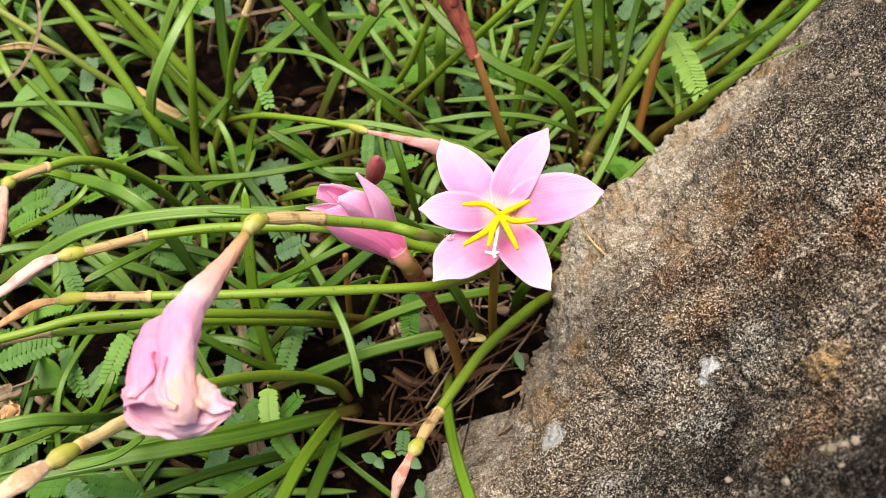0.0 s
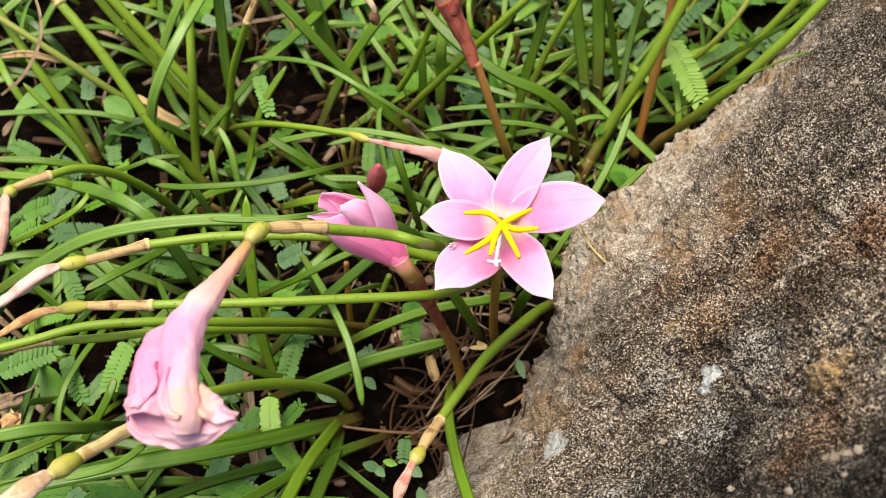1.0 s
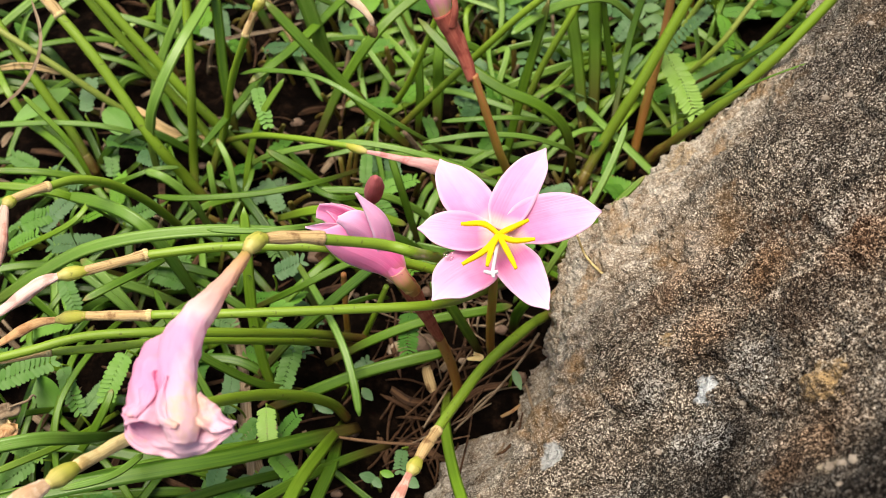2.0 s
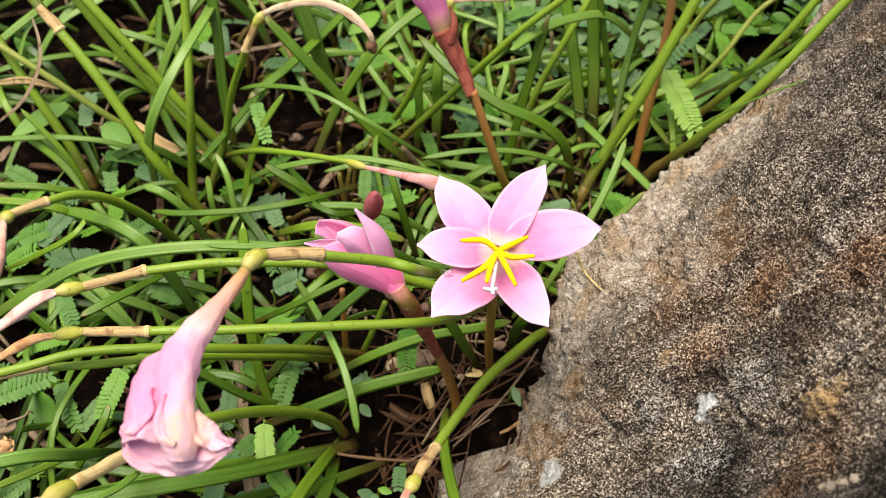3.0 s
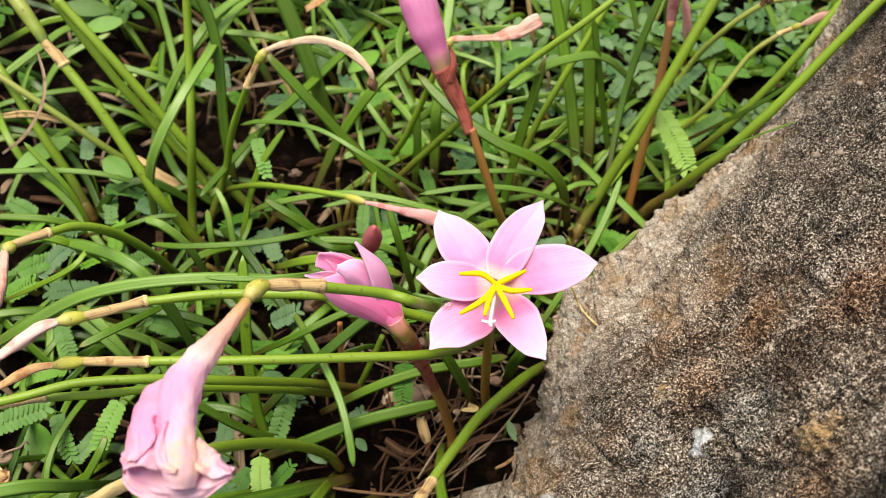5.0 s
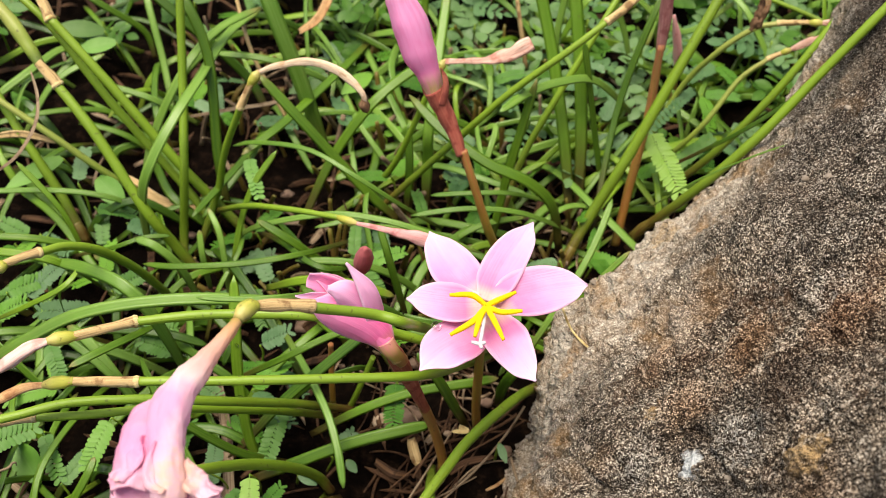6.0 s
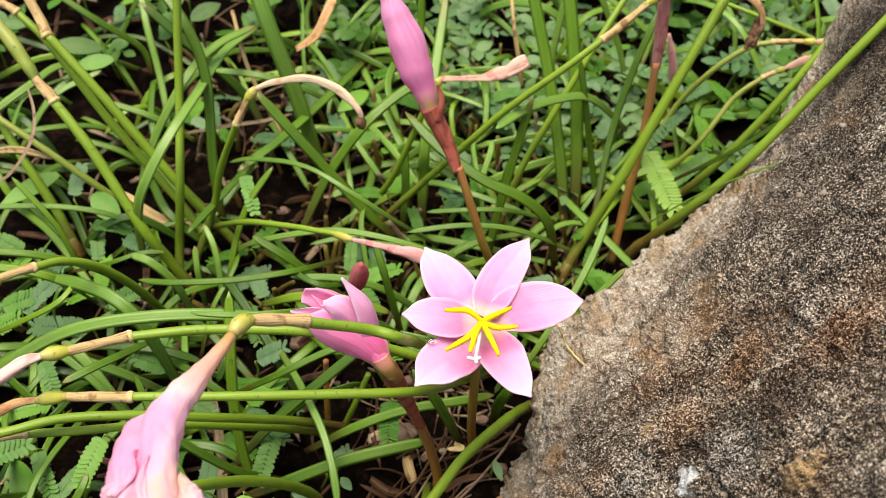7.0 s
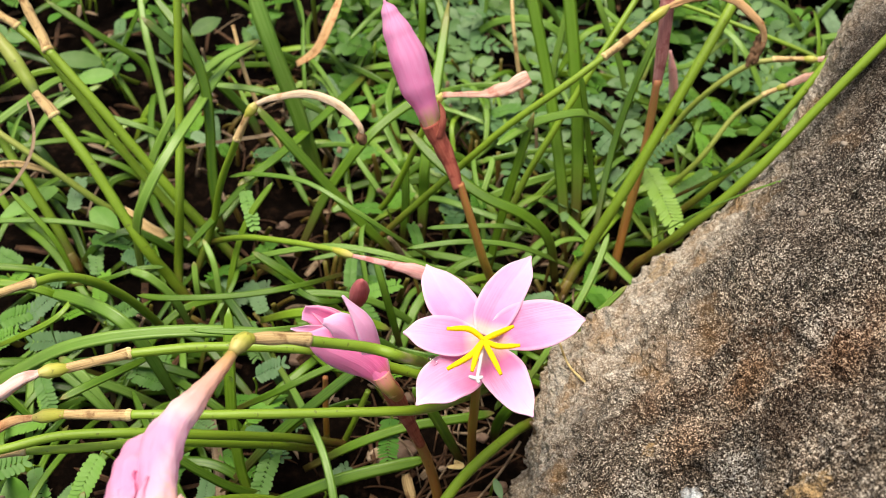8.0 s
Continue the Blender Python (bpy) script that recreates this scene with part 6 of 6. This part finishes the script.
thinning = random.Random(5)
SIZES = ((3, 0.0090), (4, 0.0080), (3, 0.0105), (2, 0.0110), (4, 0.0085), (3, 0.0090))
COVER = {}
# the deep set carries the shade of the left side in its leaf colours
for spot, tones in (("open", ("round_pale", "frond_blue", "round", "round_pale", "frond_blue", "round_pale")), ("deep", ("round_shaded", "round", "round_shaded", "frond", "round_shaded", "round"))):
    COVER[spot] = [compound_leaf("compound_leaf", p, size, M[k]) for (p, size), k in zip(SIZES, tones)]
made = 0
while made < 290:
    x, y = dice.uniform(-0.40, 0.36), 0.26 + 0.46 * dice.random() ** 0.75
    if on_rock(x, y) or bare(x, y) or (x < -0.05 and dice.random() < 0.65):
        continue
    if -0.13 < x < 0.09 and y < 0.40 and thinning.random() < 0.6:
        made += 1
        continue
    home = thing("ground_cover_plant", (x, y), "low ground cover with small oval green leaves in pairs", "plant", "round-leaved plants")
    tall = dice.uniform(0.004, 0.022) + (0.012 if y > 0.34 else 0.0)
    part("stem", rope("stem", ((x, y, -0.004), (x + 0.001, y, tall)), (0.0007, 0.0005), M["stalk"], count=4, sides=5), home)
    turn = dice.uniform(0, 6.28)
    for k in range(dice.choice((2, 3, 3))):
        turn += dice.uniform(1.4, 2.4)
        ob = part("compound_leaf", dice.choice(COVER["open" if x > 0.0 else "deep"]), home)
        ob.matrix_basis = Matrix.Translation((x, y, tall * dice.uniform(0.7, 1.0))) @ pose(0, 0, 0, dice.uniform(-18, 18), dice.uniform(-25, 5), math.degrees(turn)) @ Matrix.Scale(dice.uniform(0.75, 1.2), 4)
    made += 1


def broad_leaf(foot, tip, width, tone="round"):
    foot, tip = Vector(foot), Vector(tip)
    root = foot - (tip - foot) * 0.2
    home = thing("broad_leaf_weed", root, "broad oval green weed leaf low among lily leaves", "plant", "broad weeds")
    ob = part("leaf", round_leaf("leaf", (tip - foot).length, width / 1000.0, M[tone]), home)
    ob.matrix_basis = lay(foot, tip)
    part("stem", rope("stem", ((root.x, root.y, -0.004), foot), (0.0007, 0.0005), M["stalk"], count=5, sides=5), home)


broad_leaf((-0.1530, 0.2809, 0.0240), (-0.1391, 0.2672, 0.0220), 11.0, "frond_lime")
broad_leaf((-0.1740, 0.2960, 0.0200), (-0.1952, 0.2768, 0.0220), 9.0, "frond_lime")
broad_leaf((-0.1596, 0.1521, 0.0160), (-0.1484, 0.1376, 0.0140), 11.0, "frond_lime")
broad_leaf((-0.1723, 0.3842, 0.0200), (-0.1963, 0.3808, 0.0260), 10.0, "round")
broad_leaf((-0.1646, 0.3758, 0.0200), (-0.1839, 0.3707, 0.0200), 9.0, "frond_lime")
broad_leaf((-0.1289, 0.4089, 0.0200), (-0.1144, 0.4189, 0.0240), 10.0, "round")
broad_leaf((-0.0310, 0.3560, 0.0200), (-0.0444, 0.3413, 0.0220), 9.0, "frond_lime")
broad_leaf((-0.0248, 0.1131, 0.0100), (-0.0307, 0.1144, 0.0120), 4.2, "frond_blue")
broad_leaf((-0.0261, 0.1138, 0.0100), (-0.0225, 0.1099, 0.0110), 3.6, "frond_blue")
broad_leaf((-0.0228, 0.1160, 0.0100), (-0.0180, 0.1143, 0.0110), 3.0, "frond_lime")
broad_leaf((-0.0133, 0.1138, 0.0100), (-0.0085, 0.1099, 0.0110), 4.4, "frond_blue")
broad_leaf((-0.0094, 0.1067, 0.0060), (-0.0076, 0.0986, 0.0080), 4.0, "frond_blue")
broad_leaf((-0.0503, 0.1448, 0.0080), (-0.0428, 0.1407, 0.0080), 4.0, "frond_blue")
broad_leaf((-0.0316, 0.1517, 0.0060), (-0.0275, 0.1466, 0.0070), 4.0, "frond_blue")
broad_leaf((0.0712, 0.3161, 0.0180), (0.0594, 0.3018, 0.0180), 8.0, "round")


# ---- litter on the soil ----
def scrap(points, width, tone, name, label, category):
    ob = new(name, strap(name, points, width, M[tone], keel=0.5, tip=0.4, blunt=0.3, thick=0.05, roll=dice.uniform(-25, 25)))
    return tagged(ob, label, category, "dry litter")


DEAD = "dead straw-coloured strap leaf lying on the soil"
scrap(((-0.0719, 0.1117, 0.0040), (-0.0769, 0.1404, 0.0070), (-0.0810, 0.1644, 0.0080), (-0.0918, 0.1998, 0.0060)), 0.0046, "straw", "dead_leaf", DEAD, "dead leaf")
scrap(((-0.0579, 0.1187, 0.0030), (-0.0651, 0.1314, 0.0060), (-0.0708, 0.1436, 0.0050)), 0.0060, "straw", "dead_leaf", DEAD, "dead leaf")
scrap(((-0.0684, 0.1142, 0.0030), (-0.0737, 0.1271, 0.0050), (-0.0807, 0.1412, 0.0050)), 0.0040, "straw", "dead_leaf", DEAD, "dead leaf")
scrap(((-0.1969, 0.2913, 0.0400), (-0.1823, 0.2891, 0.0440), (-0.1684, 0.2880, 0.0400)), 0.0034, "dry", "dead_leaf", DEAD, "dead leaf")
scrap(((-0.1147, 0.3148, 0.0300), (-0.0956, 0.3161, 0.0340), (-0.0778, 0.3224, 0.0320), (-0.0655, 0.3314, 0.0280)), 0.0018, "straw", "dead_leaf", DEAD, "dead leaf")
scrap(((-0.1741, 0.2444, 0.0700), (-0.1642, 0.2495, 0.0760), (-0.1593, 0.2621, 0.0800), (-0.1610, 0.2754, 0.0820), (-0.1679, 0.2911, 0.0820)), 0.0016, "straw", "dead_leaf", DEAD, "dead leaf")
scrap(((-0.0662, 0.3641, 0.0400), (-0.0556, 0.3636, 0.0500), (-0.0488, 0.3731, 0.0600), (-0.0441, 0.3888, 0.0650)), 0.0050, "wither_tan", "dead_leaf", DEAD, "dead leaf")
scrap(((-0.1066, 0.2755, 0.0080), (-0.1264, 0.2789, 0.0100), (-0.1453, 0.2925, 0.0120)), 0.0050, "dry", "dead_leaf", DEAD, "dead leaf")
scrap(((-0.1646, 0.1336, 0.0300), (-0.1577, 0.1251, 0.0320), (-0.1540, 0.1237, 0.0300)), 0.0060, "dry", "dead_leaf", DEAD, "dead leaf")

scrap(((-0.0061, 0.1620, 0.0050), (-0.0046, 0.1540, 0.0090), (-0.0028, 0.1497, 0.0060)), 0.0042, "dry", "dead_leaf", "small curled tan dead leaf on dark soil", "dead leaf")
scrap(((0.0338, 0.1524, 0.0100), (0.0353, 0.1423, 0.0140), (0.0373, 0.1346, 0.0160)), 0.0012, "straw", "dead_leaf", "broken bit of pale straw by the boulder", "dead leaf")
scrap(((-0.0203, 0.1533, 0.0020), (-0.0132, 0.1472, 0.0050), (-0.0064, 0.1470, 0.0030)), 0.0040, "litter", "dead_leaf", "small dark brown dead leaf on the soil", "dead leaf")
scrap(((0.0096, 0.1484, 0.0020), (0.0163, 0.1516, 0.0060), (0.0277, 0.1532, 0.0080)), 0.0030, "litter", "dead_leaf", "small dark brown dead leaf on the soil", "dead leaf")
scrap(((-0.0534, 0.2111, 0.0080), (-0.0471, 0.2139, 0.0120), (-0.0440, 0.2214, 0.0100)), 0.0060, "litter", "dead_leaf", "small dark brown dead leaf on the soil", "dead leaf")


def twig(points, width, tone="litter", label="thin brown root across the soil"):
    return tagged(new("root", rope("root", points, (width * 0.5, width * 0.45, width * 0.3), M[tone], count=24, sides=6, wobble=0.4)), label, "root", "roots")


twig(((-0.0401, 0.1292, 0.0120), (-0.0268, 0.1267, 0.0140), (-0.0073, 0.1250, 0.0160), (0.0109, 0.1275, 0.0180)), 0.0012, "wither_brown", "thin reddish brown root across the dark soil")
twig(((0.0509, 0.1917, 0.0600), (0.0556, 0.1878, 0.0500), (0.0592, 0.1773, 0.0565), (0.0625, 0.1714, 0.0610)), 0.0011, "dry_pale", "thin dry stem lying on the boulder")
twig(((0.0398, 0.1723, 0.0150), (0.0332, 0.1626, 0.0120), (0.0225, 0.1483, 0.0140), (0.0119, 0.1384, 0.0120), (0.0053, 0.1334, 0.0080)), 0.0012, "straw", "long grey root hanging along the boulder")
twig(((0.0370, 0.1702, 0.0120), (0.0301, 0.1660, 0.0100), (0.0196, 0.1605, 0.0100), (0.0152, 0.1608, 0.0060)), 0.0016, "litter", "thick dark root beside the boulder")
twig(((0.0405, 0.1686, 0.0100), (0.0277, 0.1610, 0.0090), (0.0164, 0.1545, 0.0080), (0.0128, 0.1525, 0.0040)), 0.0010, "litter", "thin dark root hanging along the boulder")
for k in range(13):
    a, b = dice.uniform(0.018, 0.05), dice.uniform(0.112, 0.168)
    turn = dice.uniform(0.2, 1.4)
    d = Vector((math.cos(turn), math.sin(turn), 0)) * dice.uniform(0.010, 0.024)
    c = Vector((a - 0.024, b, dice.uniform(0.003, 0.010)))
    twig((c - d, c + Vector((dice.uniform(-0.003, 0.003), dice.uniform(-0.003, 0.003), 0.003)), c + d), dice.uniform(0.0006, 0.0013), dice.choice(("litter", "litter", "straw")))


scrap(((0.0134, 0.1665, 0.0080), (0.0165, 0.1635, 0.0100), (0.0105, 0.1635, 0.0090)), 0.0022, "dry_pale", "dead_leaf", "small pale curled dead leaf on dark soil", "dead leaf")
scrap(((0.0002, 0.1598, 0.0060), (0.0025, 0.1610, 0.0090), (0.0044, 0.1634, 0.0080)), 0.0034, "straw", "dead_leaf", "small curled tan dead leaf on dark soil", "dead leaf")
scrap(((0.0231, 0.1360, 0.0160), (0.0274, 0.1375, 0.0180), (0.0307, 0.1403, 0.0180)), 0.0016, "wither_tan", "dead_leaf", "broken rusty dead leaf by the boulder", "dead leaf")
scrap(((-0.1602, 0.1216, 0.0340), (-0.1559, 0.1223, 0.0380), (-0.1541, 0.1215, 0.0360), (-0.1548, 0.1250, 0.0340), (-0.1562, 0.1256, 0.0360)), 0.0048, "wither_tan", "dead_leaf", "curled rusty brown dead bloom among leaves", "dead leaf")
scrap(((-0.1639, 0.1285, 0.0340), (-0.1594, 0.1304, 0.0360), (-0.1549, 0.1305, 0.0380), (-0.1551, 0.1314, 0.0390)), 0.0056, "straw", "dead_leaf", "curled grey-brown dead leaf among leaves", "dead leaf")
tagged(new("tendril", rope("tendril", ((-0.1575, 0.1309, 0.0380), (-0.1531, 0.1314, 0.0400), (-0.1488, 0.1319, 0.0420), (-0.1476, 0.1339, 0.0420), (-0.1468, 0.1341, 0.0410), (-0.1471, 0.1336, 0.0400)), (0.0006, 0.0005, 0.0004, 0.0002), M["straw"], count=30, sides=6, wobble=0.5)), "thin curled dry tendril", "tendril", "dry litter")
broad_leaf((0.0285, 0.1536, 0.0200), (0.0310, 0.1458, 0.0200), 3.4, "frond_blue")


def pebble(place, size, tone):
    bm = bmesh.new()
    bmesh.ops.create_icosphere(bm, subdivisions=3, radius=1.0)
    for v in bm.verts:
        n3 = noise.noise(v.co * 1.4 + Vector(place) * 60)
        v.co *= 1 + 0.34 * n3 + 0.16 * noise.noise(v.co * 3.5 + Vector(place) * 90)
        v.co = Vector((v.co.x * size, v.co.y * size * 0.8, v.co.z * size * 0.62)) + Vector(place)
    mesh = bpy.data.meshes.new("pebble")
    bm.to_mesh(mesh)
    bm.free()
    mesh.polygons.foreach_set("use_smooth", [True] * len(mesh.polygons))
    mesh.materials.append(M[tone])
    return tagged(new("pebble", mesh), "small rounded tan pebble lying on dark soil" if tone == "pebble" else "dull brown stone half sunk in soil", "stone", "pebbles")


pebble((-0.0180, 0.1715, 0.0010), 0.0044, "pebble")
pebble((-0.0079, 0.1745, 0.0000), 0.0060, "pebble_dark")
pebble((0.0088, 0.1659, 0.0020), 0.0016, "pebble")
pebble((0.0322, 0.1574, 0.0040), 0.0030, "pebble_dark")
pebble((-0.0719, 0.1645, 0.0020), 0.0050, "pebble_dark")
pebble((-0.0542, 0.2155, 0.0030), 0.0045, "pebble_dark")
for k in range(26):
    a, b = dice.uniform(-0.16, 0.06), dice.uniform(0.06, 0.3)
    if not on_rock(a, b):
        pebble((a, b, -0.001), dice.uniform(0.0012, 0.0034), "pebble_dark")


def chip(place, size, tone="chip"):
    ob = pebble(place, size, tone)
    ob.name = "stone_chip"
    return tagged(ob, "small pale stone chip lying on the boulder", "stone chip", "stone chips")


M["chip"] = stone_material("chip", (0.14, 0.11, 0.08), (0.36, 0.31, 0.25))
for place, size in (((0.0861, 0.0681, 0.1601), 0.0019), ((0.0867, 0.0673, 0.1649), 0.0014), ((0.0890, 0.0678, 0.1663), 0.0017), ((0.0772, 0.0626, 0.1534), 0.0018), ((0.0708, 0.0698, 0.1305), 0.0013),
                    ((0.0818, 0.0984, 0.1225), 0.0013), ((0.0840, 0.1396, 0.1066), 0.0014), ((0.0842, 0.0619, 0.1671), 0.0010), ((0.0625, 0.0922, 0.1003), 0.0013), ((0.0525, 0.1264, 0.0777), 0.0015),
                    ((0.1003, 0.1015, 0.1600), 0.0009), ((0.1305, 0.2120, 0.1142), 0.0019), ((0.1337, 0.2050, 0.1242), 0.0016), ((0.1292, 0.2109, 0.1127), 0.0011), ((0.1049, 0.1816, 0.1149), 0.0010),
                    ((0.0658, 0.2093, 0.0514), 0.0018), ((0.0779, 0.2029, 0.0616), 0.0017), ((0.1549, 0.2479, 0.1130), 0.0018), ((0.1476, 0.2486, 0.1010), 0.0015)):
    chip(place, size * 0.8)


def joined(name, meshes, label, category):
    """Many small like pieces in one mesh."""
    verts, faces, along, across, flow = [], [], [], [], []
    for mesh in meshes:
        base = len(verts)
        verts += [v.co.copy() for v in mesh.vertices]
        faces += [tuple(base + i for i in p.vertices) for p in mesh.polygons]
        along += [d.value for d in mesh.attributes["along"].data]
        across += [d.value for d in mesh.attributes["across"].data]
        flow += [tuple(d.vector) for d in mesh.attributes["flow"].data]
    out = mesh_of(name, verts, faces, along, across, flow, meshes[0].materials[0])
    for mesh in meshes:
        bpy.data.meshes.remove(mesh)
    return tagged(new(name, out), label, category, kind="stuff")


for tone, count, name, label in (("litter", 520, "leaf_litter", "crumbled brown dead leaf bits on the soil"), ("straw", 150, "straw_bits", "bits of pale dry straw on the soil")):
    bits = []
    while len(bits) < count:
        a, b = dice.uniform(-0.3, 0.28), dice.uniform(0.0, 0.5)
        if on_rock(a, b) or (tone == "straw" and bare(a, b)):
            continue
        turn, size = dice.uniform(0, 6.28), dice.uniform(0.004, 0.013)
        d = Vector((math.cos(turn) * size, math.sin(turn) * size, dice.uniform(-0.002, 0.003)))
        c = Vector((a, b, dice.uniform(0.0, 0.004) - (0.012 if bare(a, b) else 0.0)))
        bits.append(strap(name, (c - d, c + Vector((0, 0, 0.001)), c + d), dice.uniform(0.0007, 0.0035), M[tone], count=5, roll=dice.uniform(-40, 40), tip=0.4))
    joined(name, bits, label, "litter")

# old leaf bases standing between the clumps
for tone, count, name, label in (("sheath", 150, "leaf_bases", "short reddish brown old leaf bases in dark soil"), ("straw", 70, "dry_leaf_bases", "short broken dry straw leaf bases")):
    bits = []
    while len(bits) < count:
        a, b = thinning.uniform(-0.13, 0.09), thinning.uniform(0.215, 0.40)
        if on_rock(a, b):
            continue
        foot = Vector((a, b, -0.005))
        lean = Vector((thinning.uniform(-0.014, 0.014), thinning.uniform(-0.012, 0.012), thinning.uniform(0.010, 0.030)))
        r = thinning.uniform(0.0009, 0.0017)
        bits.append(rope(name, (foot, foot + lean * 0.5 + Vector((0, 0, 0.002)), foot + lean), (r, r * 0.9, r * 0.7), M[tone], count=8, sides=7, flat=0.5, wobble=0.3))
    joined(name, bits, label, "litter")

# old fibres and dead leaf bases round the feet of the clumps and in the gap at the boulder
for tone, count, name, label in (("litter", 300, "dead_fibres", "tangled thin brown dead fibres on dark soil"), ("straw", 60, "pale_fibres", "thin pale dry fibres among leaf bases")):
    bits = []
    while len(bits) < count:
        if len(bits) % 3:
            a, b = dice.uniform(-0.10, 0.10), dice.uniform(0.17, 0.42)
        else:
            a, b = dice.gauss(0.012, 0.016), dice.gauss(0.150, 0.028)
        if on_rock(a, b) or (tone == "straw" and bare(a, b)) or (a > -0.02 and b < 0.125):
            continue
        turn, size, rise = dice.uniform(0, 6.28), dice.uniform(0.008, 0.022), dice.uniform(0.0, 0.010)
        d = Vector((math.cos(turn) * size, math.sin(turn) * size, 0))
        c = Vector((a, b, -0.004 - (0.008 if bare(a, b) else 0.0)))
        bow = Vector((dice.uniform(-0.006, 0.006), dice.uniform(-0.006, 0.006), rise))
        bits.append(rope(name, (c - d, c + bow, c + d * 0.6 + bow * 0.8, c + d), (0.0004, dice.uniform(0.0003, 0.0008), 0.0003), M[tone], count=9, sides=5, wobble=0.4))
    joined(name, bits, label, "litter")

# ---- the same planting goes on around, outside what is passed near ----
for tone, count in (("leaf", 1700), ("pale", 400), ("dark", 600)):
    blades = []
    while len(blades) < count:
        a, b = dice.gauss(0.0, 0.62), dice.gauss(0.25, 0.62)
        if (-0.36 < a < 0.34 and -0.02 < b < 0.66) or (-0.12 < a < 0.62 and -0.25 < b < 0.52):
            continue
        turn, reach, high = dice.uniform(0, 6.28), dice.uniform(0.05, 0.14), dice.uniform(0.02, 0.09)
        d = Vector((math.cos(turn), math.sin(turn), 0)) * reach
        foot = Vector((a, b, -0.004))
        blades.append(strap("far_leaves", (foot, foot + d * 0.35 + Vector((0, 0, high)), foot + d + Vector((0, 0, high * 0.6))), dice.uniform(0.003, 0.0055), M[tone], count=8))
    joined("lily_leaves", blades, "dense green strap leaves covering the ground around", "plants")


# ---- a drop of water on a petal ----
n = Nodes("water")
M["water"] = n.surface((1.0, 1.0, 1.0), 0.0)
for node in n.tree.nodes:
    if node.type == "BSDF_PRINCIPLED":
        node.inputs["Transmission Weight"].default_value = 1.0
        node.inputs["IOR"].default_value = 1.33


def water_drop(place, normal, size):
    bm = bmesh.new()
    bmesh.ops.create_icosphere(bm, subdivisions=3, radius=size)
    for v in bm.verts:
        v.co.z *= 0.42 if v.co.z > 0 else 0.12
    turn = Vector(normal).to_track_quat("Z", "Y").to_matrix().to_4x4()
    bm.transform(Matrix.Translation(place) @ turn)
    mesh = bpy.data.meshes.new("water_drop")
    bm.to_mesh(mesh)
    bm.free()
    mesh.polygons.foreach_set("use_smooth", [True] * len(mesh.polygons))
    mesh.materials.append(M["water"])
    return tagged(new("water_drop", mesh), "clear round water drop resting on a plant", "water drop")


water_drop((0.0019, 0.1405, 0.1299), (0.13, -0.19, 0.97), 0.0016)
water_drop((-0.0690, 0.1696, 0.0660), (-0.15, -0.9, 0.4), 0.0008)
water_drop((-0.0701, 0.1608, 0.0429), (0.13, -0.94, 0.32), 0.0009)
